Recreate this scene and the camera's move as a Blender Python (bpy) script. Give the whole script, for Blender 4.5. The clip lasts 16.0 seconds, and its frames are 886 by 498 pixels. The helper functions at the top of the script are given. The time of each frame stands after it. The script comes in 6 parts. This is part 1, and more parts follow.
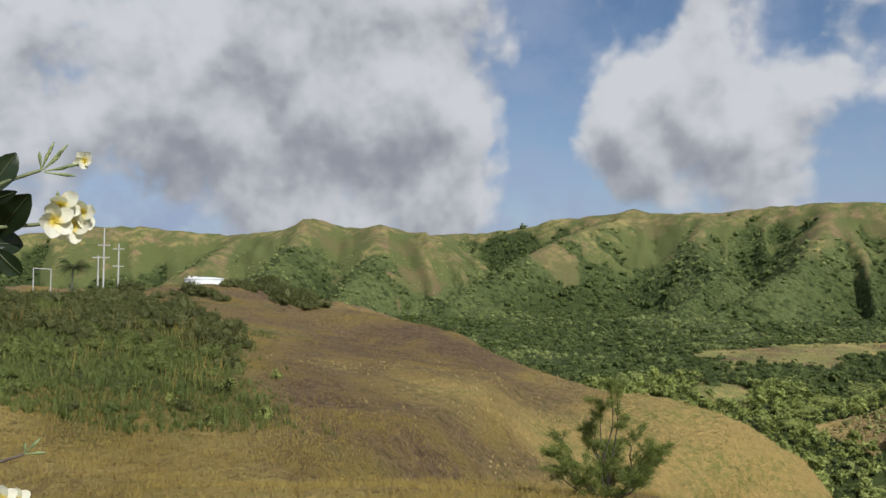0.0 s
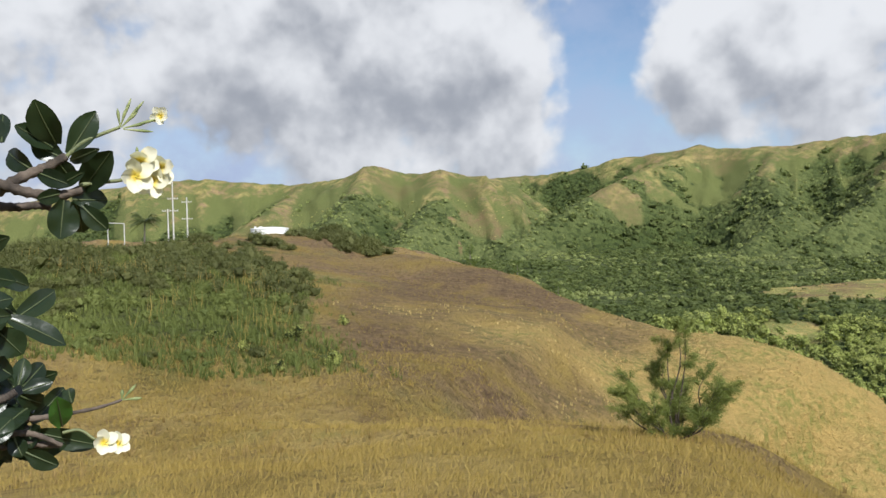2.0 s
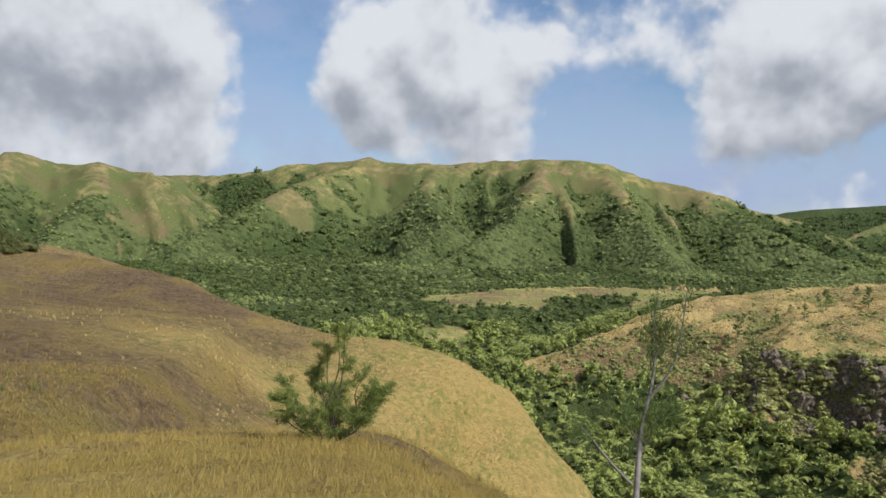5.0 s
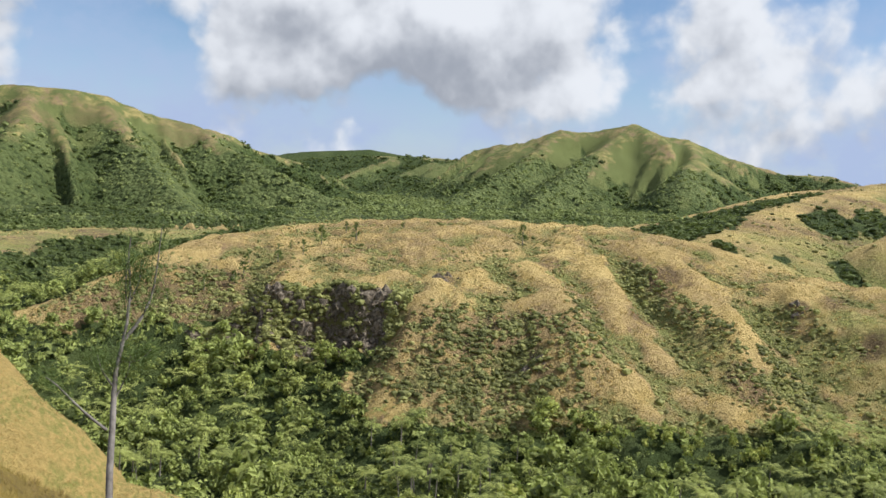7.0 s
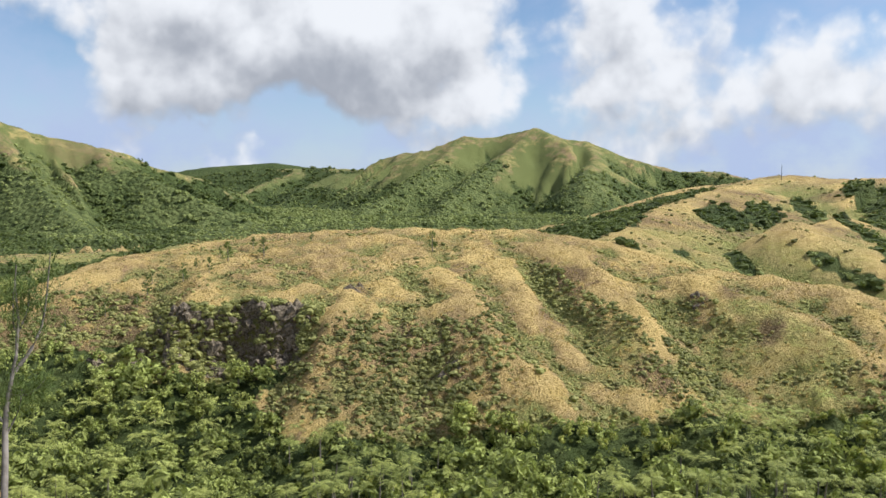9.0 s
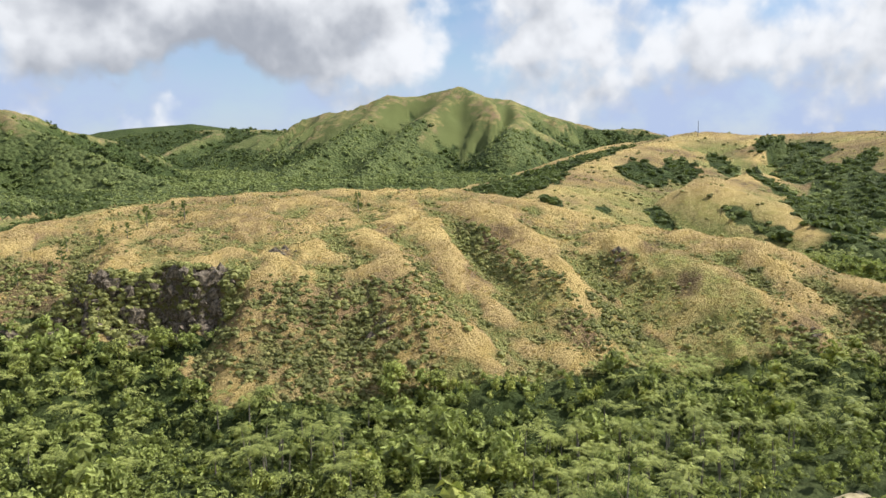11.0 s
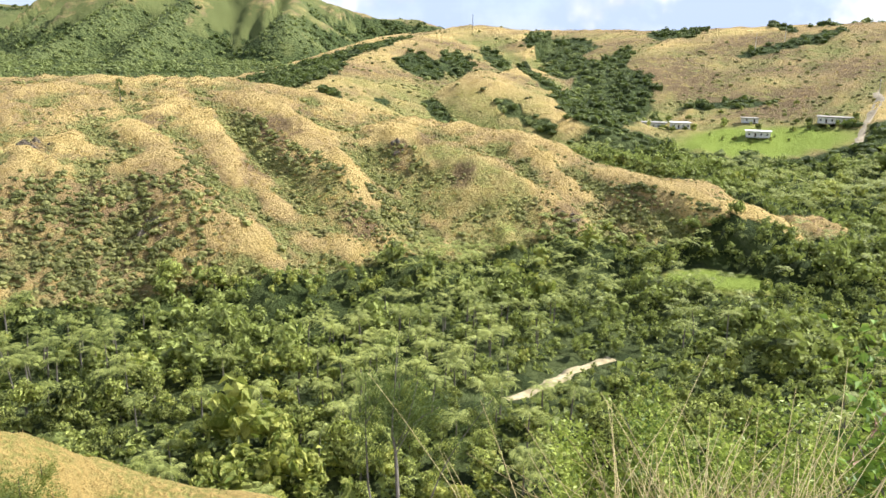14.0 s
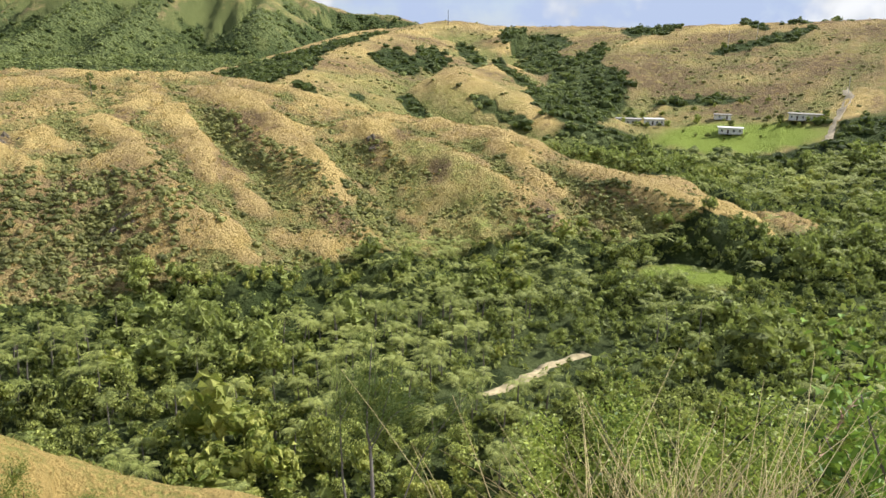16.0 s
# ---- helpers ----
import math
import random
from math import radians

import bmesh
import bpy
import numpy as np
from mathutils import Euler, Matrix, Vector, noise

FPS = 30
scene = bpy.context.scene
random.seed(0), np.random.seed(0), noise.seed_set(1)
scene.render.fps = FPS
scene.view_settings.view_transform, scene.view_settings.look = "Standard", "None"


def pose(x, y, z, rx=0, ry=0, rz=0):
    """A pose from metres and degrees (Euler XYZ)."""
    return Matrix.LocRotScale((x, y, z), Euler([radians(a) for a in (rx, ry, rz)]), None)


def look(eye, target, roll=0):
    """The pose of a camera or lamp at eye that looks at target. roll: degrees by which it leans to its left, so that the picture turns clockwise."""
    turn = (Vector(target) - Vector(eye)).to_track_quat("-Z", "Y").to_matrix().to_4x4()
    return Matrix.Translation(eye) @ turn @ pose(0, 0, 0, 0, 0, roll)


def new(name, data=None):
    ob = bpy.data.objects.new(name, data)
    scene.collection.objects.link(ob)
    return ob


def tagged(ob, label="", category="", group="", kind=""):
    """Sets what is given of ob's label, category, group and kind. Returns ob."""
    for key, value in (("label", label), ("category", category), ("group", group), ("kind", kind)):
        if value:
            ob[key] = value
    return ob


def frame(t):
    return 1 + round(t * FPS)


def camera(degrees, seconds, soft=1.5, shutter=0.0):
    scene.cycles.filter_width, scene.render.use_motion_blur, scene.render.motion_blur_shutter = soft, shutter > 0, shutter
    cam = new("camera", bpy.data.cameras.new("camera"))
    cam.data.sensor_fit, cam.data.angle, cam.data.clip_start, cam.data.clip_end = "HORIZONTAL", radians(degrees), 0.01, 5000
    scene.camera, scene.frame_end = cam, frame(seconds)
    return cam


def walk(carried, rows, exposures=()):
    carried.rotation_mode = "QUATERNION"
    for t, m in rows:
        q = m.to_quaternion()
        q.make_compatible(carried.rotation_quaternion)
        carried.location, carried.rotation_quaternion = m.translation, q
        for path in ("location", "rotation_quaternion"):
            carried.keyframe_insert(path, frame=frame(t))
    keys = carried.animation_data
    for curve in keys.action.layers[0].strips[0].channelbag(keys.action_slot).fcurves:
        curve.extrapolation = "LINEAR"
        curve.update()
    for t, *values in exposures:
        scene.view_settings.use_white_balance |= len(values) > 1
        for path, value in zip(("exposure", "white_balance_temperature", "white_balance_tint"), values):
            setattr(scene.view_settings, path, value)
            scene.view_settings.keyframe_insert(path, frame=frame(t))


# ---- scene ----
cam = camera(57.5, 16.0, soft=1.5)
walk(cam, [
    (0.0, pose(0.000, 0.400, 0, 92.00, -0.50, -0.01)), (0.5, pose(-0.031, 0.399, 0, 91.59, -0.18, 4.41)),
    (1.0, pose(-0.052, 0.397, 0, 90.71, 0.63, 7.47)), (1.5, pose(-0.051, 0.397, 0, 89.22, 0.71, 7.30)),
    (2.0, pose(-0.030, 0.399, 0, 88.06, 1.14, 4.32)), (2.5, pose(-0.031, 0.399, 0, 87.53, 1.95, 4.50)),
    (3.0, pose(-0.032, 0.399, 0, 87.33, 1.64, 4.66)), (3.2, pose(-0.031, 0.399, 0, 87.27, 1.25, 4.46)),
    (5.3, pose(0.163, 0.365, 0, 88.54, -1.28, -23.98)), (5.5, pose(0.185, 0.354, 0, 88.00, -1.14, -27.62)),
    (6.0, pose(0.249, 0.313, 0, 86.55, -1.97, -38.47)), (6.5, pose(0.293, 0.272, 0, 85.70, -2.05, -47.16)),
    (7.0, pose(0.318, 0.243, 0, 85.36, -2.39, -52.57)), (7.5, pose(0.334, 0.221, 0, 85.71, -2.27, -56.54)),
    (8.0, pose(0.343, 0.206, 0, 86.14, -0.63, -58.95)), (8.2, pose(0.341, 0.209, 0, 86.48, -0.04, -58.53)),
    (10.3, pose(0.355, 0.184, 0, 84.21, 0.69, -62.63)), (10.5, pose(0.358, 0.178, 0, 84.20, 1.02, -63.63)),
    (11.0, pose(0.361, 0.173, 0, 83.23, 0.70, -64.41)), (11.5, pose(0.362, 0.170, 0, 81.81, -0.09, -64.78)),
    (12.0, pose(0.366, 0.160, 0, 81.15, -0.22, -66.38)), (12.5, pose(0.377, 0.135, 0, 79.41, -0.61, -70.35)),
    (13.0, pose(0.384, 0.110, 0, 75.36, -1.79, -73.97)), (13.5, pose(0.389, 0.093, 0, 74.32, -2.38, -76.52)),
    (14.0, pose(0.394, 0.071, 0, 75.66, -1.04, -79.78)), (14.5, pose(0.395, 0.063, 0, 77.37, -0.87, -80.88)),
    (15.0, pose(0.396, 0.059, 0, 77.75, -1.15, -81.48)), (15.5, pose(0.396, 0.059, 0, 77.00, -1.53, -81.56)),
    (16.0, pose(0.396, 0.059, 0, 75.40, -1.38, -81.46))],
    exposures=[(0.0, -0.20, 6150, 10), (0.5, -0.06, 6150, 10), (0.8, 0.08, 6150, 10), (1.2, 0.14, 6200, 10), (1.9, 0.22, 6200, 10), (3.2, 0.24, 6200, 10), (5.5, 0.05, 6080, 10), (6.5, 0.20, 6080, 10), (8.0, 0.32, 6120, 10), (10.5, 0.40, 6200, 10), (12.0, 0.56, 6250, 10), (12.8, 0.84, 6200, 10), (13.4, 0.96, 6200, 10), (14.0, 0.88, 6200, 10), (14.5, 0.58, 6250, 10), (16.0, 0.47, 6300, 10)])

# ---- light: high sun behind the right shoulder, a sky half full of cumulus ----
SUN_AZ, SUN_EL = -146.0, 43.0


def toward(az, el):
    """The unit vector at a bearing counted from +y to the left, and a height over the horizon."""
    a, e = radians(az), radians(el)
    return Vector((-math.sin(a) * math.cos(e), math.cos(a) * math.cos(e), math.sin(e)))


sun = new("sun", bpy.data.lights.new("sun", "SUN"))
sun.data.energy, sun.data.angle, sun.data.color = 5.0, radians(0.53), (1.0, 0.965, 0.91)
sun.matrix_world = look(toward(SUN_AZ, SUN_EL) * 100, (0, 0, 0))


class Nodes:
    """A small builder for node trees."""

    def __init__(self, tree):
        self.tree = tree
        tree.nodes.clear()

    def add(self, kind, inputs=None, **props):
        n = self.tree.nodes.new(kind)
        for k, v in props.items():
            setattr(n, k, v)
        for k, v in (inputs or {}).items():
            if isinstance(v, bpy.types.NodeSocket):
                self.tree.links.new(v, n.inputs[k])
            else:
                n.inputs[k].default_value = v
        return n

    def math(self, op, a, b=0.0, c=0.0, clamp=False):
        return self.add("ShaderNodeMath", {0: a, 1: b, 2: c}, operation=op, use_clamp=clamp).outputs[0]

    def ramp(self, v, a, b, lo=0.0, hi=1.0):
        return self.add("ShaderNodeMapRange", {0: v, 1: a, 2: b, 3: lo, 4: hi}, interpolation_type="SMOOTHSTEP").outputs[0]

    def mix(self, f, a, b):
        n = self.add("ShaderNodeMix", data_type="RGBA")
        for i, v in ((0, f), (6, a), (7, b)):
            if isinstance(v, bpy.types.NodeSocket):
                self.tree.links.new(v, n.inputs[i])
            else:
                n.inputs[i].default_value = (*v, 1.0) if isinstance(v, tuple) and len(v) == 3 else v
        return n.outputs[2]

    def noise(self, vec, scale, detail=4.0, rough=0.55, warp=0.0):
        return self.add("ShaderNodeTexNoise", {"Vector": vec, "Scale": scale, "Detail": detail, "Roughness": rough, "Distortion": warp}).outputs[0]


def build_world():
    w = bpy.data.worlds.new("sky")
    scene.world = w
    w.use_nodes = True
    g = Nodes(w.node_tree)
    sky = g.add("ShaderNodeTexSky", sky_type="NISHITA", sun_disc=False, sun_elevation=radians(SUN_EL),
                sun_rotation=radians(-SUN_AZ), altitude=150.0, air_density=1.0, dust_density=0.3, ozone_density=2.5)
    d = g.add("ShaderNodeTexCoord").outputs["Generated"]
    # large cumulus banks: bearing, height, angular radius, weight
    banks = [(27, 12, 11, 1.0), (14, 14, 10, 0.9), (6, 16, 9, 1.4), (0, 9, 7, 1.6), (12, 10, 8, 0.8), (8, 6, 5, 0.5), (-2, 14, 5, 0.6), (-6.8, 12, 4.5, -1.3), (-7, 6.5, 4, -0.9), (17, 5.5, 5, -0.7), (24, 4, 5, -0.5),
             (-15, 12, 7, 1.3), (-17, 8.5, 6, 1.2), (-22, 9, 5, 0.9), (-12, 9, 4, 0.6), (-29.5, 8, 5, -1.3), (-28, 14, 5, 1.0), (-34, 14, 4, 0.6), (-34, 6, 4, -0.9), (-41, 9.5, 6, 1.3), (-47, 13, 7, 1.2), (-50, 9, 6, 0.9), (-56, 11, 7, 1.1),
             (-50, 4, 5, -0.8), (-40, 4.5, 4, -0.6), (-60, 8, 6, 0.9), (-69, 10, 6, 0.8), (-66, 5, 4, -0.4), (-78, 9, 7, 0.8), (-86, 8, 6, 1.1), (-89, 5, 4, 0.5), (-97, 9, 8, 0.9), (-112, 11, 11, 0.8), (-98, 2.5, 6, -0.6), (-82, 3.5, 4, -0.5), (48, 16, 16, 0.7), (150, 30, 30, 0.5), (-160, 40, 28, 0.4)]

    def density(vec, detail):
        total = g.math("MULTIPLY_ADD", g.noise(vec, 6.0, detail, 0.50, 0.1), 1.9, -0.72)
        total = g.math("ADD", total, g.math("MULTIPLY_ADD", g.noise(vec, 15.0, 4.0, 0.5), 0.5, -0.25))
        # cauliflower heads: round cells of three sizes, pushed about by noise
        bent = g.add("ShaderNodeVectorMath", {0: vec, 1: g.add("ShaderNodeVectorMath", {0: g.add("ShaderNodeTexNoise", {"Vector": vec, "Scale": 20.0, "Detail": 3.0}).outputs["Color"], 3: 0.05}, operation="SCALE").outputs[0]}, operation="ADD").outputs[0]
        for scale, share in ((11.0, 0.24), (25.0, 0.16), (58.0, 0.10)):
            cell = g.add("ShaderNodeTexVoronoi", {"Vector": bent, "Scale": scale}, feature="SMOOTH_F1").outputs["Distance"]
            total = g.math("ADD", total, g.math("MULTIPLY_ADD", cell, -1.9 * share, 0.78 * share))
        for az, el, rad, wt in banks:
            c = toward(az, el)
            near = g.add("ShaderNodeVectorMath", {0: vec, 1: tuple(c)}, operation="DISTANCE").outputs["Value"]
            total = g.math("ADD", total, g.ramp(near, radians(rad * 1.2), radians(rad * 0.25), 0.0, wt * 0.36))
        return total

    flat = g.add("ShaderNodeVectorMath", {0: d, 1: (1.0, 1.0, 1.35)}, operation="MULTIPLY").outputs[0]
    n = density(d, 9.0)
    up = g.add("ShaderNodeVectorMath", {0: d, 1: tuple(toward(SUN_AZ, SUN_EL) * 0.012 + Vector((0, 0, 0.035)))}, operation="ADD").outputs[0]
    n2 = density(up, 6.0)
    cover = g.ramp(n, 0.14, 0.50)
    lit = g.math("SUBTRACT", n, n2)
    shade = g.ramp(g.math("ADD", g.math("MULTIPLY_ADD", n, -0.30, g.math("MULTIPLY_ADD", lit, 1.05, 0.36)), g.math("MULTIPLY", g.noise(d, 7.0, 3.0, 0.45), 0.62)), -0.15, 0.88)
    colour = g.mix(shade, (0.42, 0.44, 0.485), (0.96, 0.96, 0.965))
    haze = g.noise(flat, 3.0, 4.0)
    clear = g.add("ShaderNodeBackground", {"Color": sky.outputs[0], "Strength": 0.095}).outputs[0]
    cloud = g.add("ShaderNodeBackground", {"Color": colour, "Strength": 0.74}).outputs[0]
    veil = g.add("ShaderNodeBackground", {"Color": (0.57, 0.67, 0.90, 1.0), "Strength": 0.66}).outputs[0]
    low = g.ramp(g.add("ShaderNodeSeparateXYZ", {0: d}).outputs[2], 0.20, 0.0)
    thin = g.math("MULTIPLY_ADD", g.ramp(g.math("MULTIPLY_ADD", g.noise(flat, 9.0, 6.0, 0.6), 0.6, g.math("MULTIPLY", haze, 0.5)), 0.42, 0.68), 0.55, g.math("MULTIPLY", low, 0.62), clamp=True)
    air = g.add("ShaderNodeMixShader", {0: thin, 1: clear, 2: veil}).outputs[0]
    out = g.add("ShaderNodeMixShader", {0: cover, 1: air, 2: cloud}).outputs[0]
    g.add("ShaderNodeOutputWorld", {"Surface": out})


build_world()


# ---- materials ----
MAT = {}


def material(name, build):
    m = bpy.data.materials.new(name)
    m.use_nodes = True
    g = Nodes(m.node_tree)
    colour, rough, bump, more = build(g)
    ins = {"Base Color": colour, "Roughness": rough, **more}
    if bump is not None:
        ins["Normal"] = g.add("ShaderNodeBump", {"Height": bump[0], "Strength": bump[1], "Distance": bump[2]}).outputs[0]
    glow = ins.pop("thin", 0.0)
    b = g.add("ShaderNodeBsdfPrincipled", {k: (*v, 1.0) if isinstance(v, tuple) and len(v) == 3 and "Color" in k else v for k, v in ins.items()})
    out = b.outputs[0]
    if glow:
        t = g.add("ShaderNodeBsdfTranslucent", {"Color": g.mix(0.35, colour, (0.35, 0.45, 0.06))}).outputs[0]
        out = g.add("ShaderNodeMixShader", {0: glow, 1: out, 2: t}).outputs[0]
    g.add("ShaderNodeOutputMaterial", {"Surface": out})
    MAT[name] = m
    return m


def ground_look(g):
    p = g.add("ShaderNodeNewGeometry").outputs["Position"]
    attr = lambda n: g.add("ShaderNodeAttribute", attribute_name=n).outputs["Fac"]
    big, mid, fine = g.noise(p, 0.02, 4, 0.6), g.noise(p, 0.16, 5, 0.6), g.noise(p, 1.6, 6, 0.65)
    tiny = g.noise(p, 14.0, 4, 0.7)
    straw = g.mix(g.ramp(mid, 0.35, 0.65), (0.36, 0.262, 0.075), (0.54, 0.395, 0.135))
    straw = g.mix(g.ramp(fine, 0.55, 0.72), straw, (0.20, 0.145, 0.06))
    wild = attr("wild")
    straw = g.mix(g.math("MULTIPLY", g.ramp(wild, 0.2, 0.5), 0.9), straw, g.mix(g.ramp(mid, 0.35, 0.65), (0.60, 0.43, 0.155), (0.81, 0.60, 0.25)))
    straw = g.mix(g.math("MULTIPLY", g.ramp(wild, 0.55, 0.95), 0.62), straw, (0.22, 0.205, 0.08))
    russet = g.mix(g.ramp(fine, 0.35, 0.6), (0.18, 0.115, 0.07), (0.35, 0.24, 0.14))
    dry = g.mix(g.math("MULTIPLY", g.ramp(big, 0.42, 0.57), g.ramp(mid, 0.3, 0.6)), straw, russet)
    plum = g.math("MULTIPLY", g.ramp(g.math("MULTIPLY_ADD", fine, 0.18, g.noise(p, 0.075, 8, 0.72)), 0.655, 0.72), g.math("MULTIPLY", g.ramp(wild, 0.2, 0.45), 0.7))
    dry = g.mix(plum, dry, g.mix(g.ramp(fine, 0.35, 0.6), (0.17, 0.10, 0.07), (0.33, 0.21, 0.13)))
    lush = g.mix(g.ramp(fine, 0.35, 0.65), (0.17, 0.18, 0.055), (0.36, 0.36, 0.12))
    lush = g.mix(g.ramp(wild, 0.55, 0.95), lush, g.mix(g.ramp(fine, 0.35, 0.65), (0.092, 0.115, 0.036), (0.19, 0.205, 0.07)))
    blot = g.math("ADD", g.noise(p, 0.045, 8, 0.72), g.math("MULTIPLY_ADD", wild, 0.19, -0.05))
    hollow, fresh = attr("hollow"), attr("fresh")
    near = g.ramp(wild, 0.3, 0.1)
    rill = g.noise(g.add("ShaderNodeVectorMath", {0: p, 1: (0.55, 0.16, 0.16)}, operation="MULTIPLY").outputs[0], 1.0, 6, 0.68, 0.8)
    dry = g.mix(g.math("MULTIPLY", g.math("MULTIPLY", near, 0.75), g.ramp(rill, 0.50, 0.66)), dry, g.mix(g.ramp(fine, 0.35, 0.65), (0.17, 0.115, 0.05), (0.30, 0.20, 0.085)))
    dry = g.mix(g.math("MULTIPLY", g.math("MULTIPLY", near, 0.6), g.ramp(g.noise(p, 0.32, 5, 0.65), 0.54, 0.70)), dry, (0.30, 0.29, 0.085))
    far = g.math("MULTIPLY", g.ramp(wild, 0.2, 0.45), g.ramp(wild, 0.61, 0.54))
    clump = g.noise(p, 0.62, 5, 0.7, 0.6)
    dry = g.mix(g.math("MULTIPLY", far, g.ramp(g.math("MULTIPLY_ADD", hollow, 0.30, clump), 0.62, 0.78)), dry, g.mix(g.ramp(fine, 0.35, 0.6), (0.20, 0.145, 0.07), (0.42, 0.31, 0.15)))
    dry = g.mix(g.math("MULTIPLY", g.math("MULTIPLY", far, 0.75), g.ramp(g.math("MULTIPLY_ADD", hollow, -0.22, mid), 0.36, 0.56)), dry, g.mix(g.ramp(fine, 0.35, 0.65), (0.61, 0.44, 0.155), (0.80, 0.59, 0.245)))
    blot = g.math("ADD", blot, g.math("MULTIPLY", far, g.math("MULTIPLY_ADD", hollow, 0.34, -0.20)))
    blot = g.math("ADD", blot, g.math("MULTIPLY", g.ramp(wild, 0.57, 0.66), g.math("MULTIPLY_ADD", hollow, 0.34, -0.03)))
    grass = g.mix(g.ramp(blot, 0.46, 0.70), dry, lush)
    turf = g.mix(g.ramp(clump, 0.38, 0.62), (0.19, 0.20, 0.06), g.mix(g.ramp(mid, 0.4, 0.6), (0.40, 0.42, 0.11), (0.56, 0.48, 0.18)))
    grass = g.mix(g.math("MULTIPLY", fresh, 0.85), grass, turf)
    fern = g.mix(g.ramp(fine, 0.3, 0.7), (0.14, 0.092, 0.052), (0.30, 0.205, 0.11))
    # brown fern cover; in places its dark tone stands in for shade
    grass = g.mix(g.math("MULTIPLY", attr("bracken_shade"), g.ramp(mid, 0.25, 0.6)), grass, fern)
    # golden grass, painted brighter as the sunlit face of the near spur
    grass = g.mix(g.math("MULTIPLY", attr("gold"), 0.92), grass, g.mix(g.ramp(fine, 0.35, 0.65), g.mix(g.ramp(mid, 0.38, 0.56), (0.55, 0.40, 0.14), (0.34, 0.33, 0.09)), (0.66, 0.46, 0.165)))
    grass = g.mix(attr("green"), grass, g.mix(g.ramp(fine, 0.3, 0.7), (0.07, 0.085, 0.025), (0.17, 0.19, 0.06)))
    grass = g.mix(attr("lawn"), grass, g.mix(fine, (0.21, 0.30, 0.045), (0.38, 0.44, 0.085)))
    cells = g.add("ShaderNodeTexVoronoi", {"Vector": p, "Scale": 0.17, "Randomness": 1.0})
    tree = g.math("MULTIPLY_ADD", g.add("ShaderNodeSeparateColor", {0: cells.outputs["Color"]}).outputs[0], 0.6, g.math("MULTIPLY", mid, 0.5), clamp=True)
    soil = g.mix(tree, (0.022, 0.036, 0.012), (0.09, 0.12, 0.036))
    # pale brush on the spurs, which also paints them as sunlit
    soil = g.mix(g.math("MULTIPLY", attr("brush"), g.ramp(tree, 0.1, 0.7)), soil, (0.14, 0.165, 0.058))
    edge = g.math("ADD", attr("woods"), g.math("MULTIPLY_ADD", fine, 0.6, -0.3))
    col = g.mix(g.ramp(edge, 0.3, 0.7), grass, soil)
    streak = g.noise(g.add("ShaderNodeVectorMath", {0: p, 1: (0.35, 0.35, 0.06)}, operation="MULTIPLY").outputs[0], 1.0, 5, 0.7)
    stone = g.mix(g.ramp(fine, 0.35, 0.65), (0.085, 0.066, 0.046), (0.29, 0.235, 0.17))
    stone = g.mix(g.ramp(streak, 0.58, 0.72), stone, (0.36, 0.33, 0.28))
    stone = g.mix(g.ramp(g.noise(p, 0.35, 4, 0.7), 0.49, 0.56), stone, (0.17, 0.16, 0.055))
    col = g.mix(g.ramp(g.math("ADD", attr("rock"), g.math("MULTIPLY_ADD", fine, 0.8, -0.4)), 0.35, 0.65), col, stone)
    col = g.mix(g.math("MULTIPLY", g.ramp(tiny, 0.3, 0.75), 0.45), col, g.mix(0.6, col, (0.03, 0.03, 0.01)))
    domes = g.math("MULTIPLY", attr("woods"), g.math("MULTIPLY", cells.outputs["Distance"], -5.0))
    relief = g.math("ADD", g.math("ADD", g.math("MULTIPLY", fine, 1.4), g.math("MULTIPLY", tiny, 0.25)), domes)
    relief = g.math("MULTIPLY_ADD", clump, g.math("MULTIPLY_ADD", far, 1.6, 0.8), relief)
    return col, 0.95, (relief, 1.0, 0.8), {"Specular IOR Level": 0.1}


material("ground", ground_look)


def leaf_look(dark, light, gloss=0.55, rough_surface=False, spread=0.42, grain=2.4):
    def build(g):
        r = g.add("ShaderNodeNewGeometry").outputs["Random Per Island"]
        o = g.add("ShaderNodeObjectInfo").outputs["Random"]
        p = g.add("ShaderNodeNewGeometry").outputs["Position"]
        v = g.math("MULTIPLY_ADD", g.math("SUBTRACT", r, 0.5), spread, g.math("ADD", 0.21, g.math("MULTIPLY_ADD", o, 0.38, g.math("ADD", g.math("MULTIPLY_ADD", g.noise(p, 0.07, 3), 0.6, -0.25), g.math("MULTIPLY_ADD", g.noise(p, 0.012, 3), 0.9, -0.38)))), clamp=True)
        if rough_surface:
            v = g.math("MULTIPLY_ADD", g.math("SUBTRACT", g.noise(p, grain, 4, 0.75), 0.5), 1.5, v, clamp=True)
        return g.mix(v, dark, light), gloss, (g.noise(p, grain * 0.9, 4, 0.7), 0.9, 1.4 / grain) if rough_surface else None, {"Specular IOR Level": 0.25, "thin": 0.28}
    return build


# far trees: dark for shaded folds, pale for sunlit spurs, both in the colour
material("canopy", leaf_look((0.022, 0.038, 0.012), (0.19, 0.23, 0.068), 0.7, True, 0.40, 0.8))
material("canopy_sunlit", leaf_look((0.14, 0.165, 0.06), (0.32, 0.36, 0.12), 0.7, True, 0.36, 0.8))
material("tussock", leaf_look((0.38, 0.265, 0.11), (0.82, 0.62, 0.27), 0.9, spread=0.55))
material("hill_shrub", leaf_look((0.10, 0.095, 0.036), (0.42, 0.385, 0.14), 0.8, spread=0.9))
material("near_tussock", leaf_look((0.20, 0.135, 0.055), (0.40, 0.28, 0.105), 0.9))
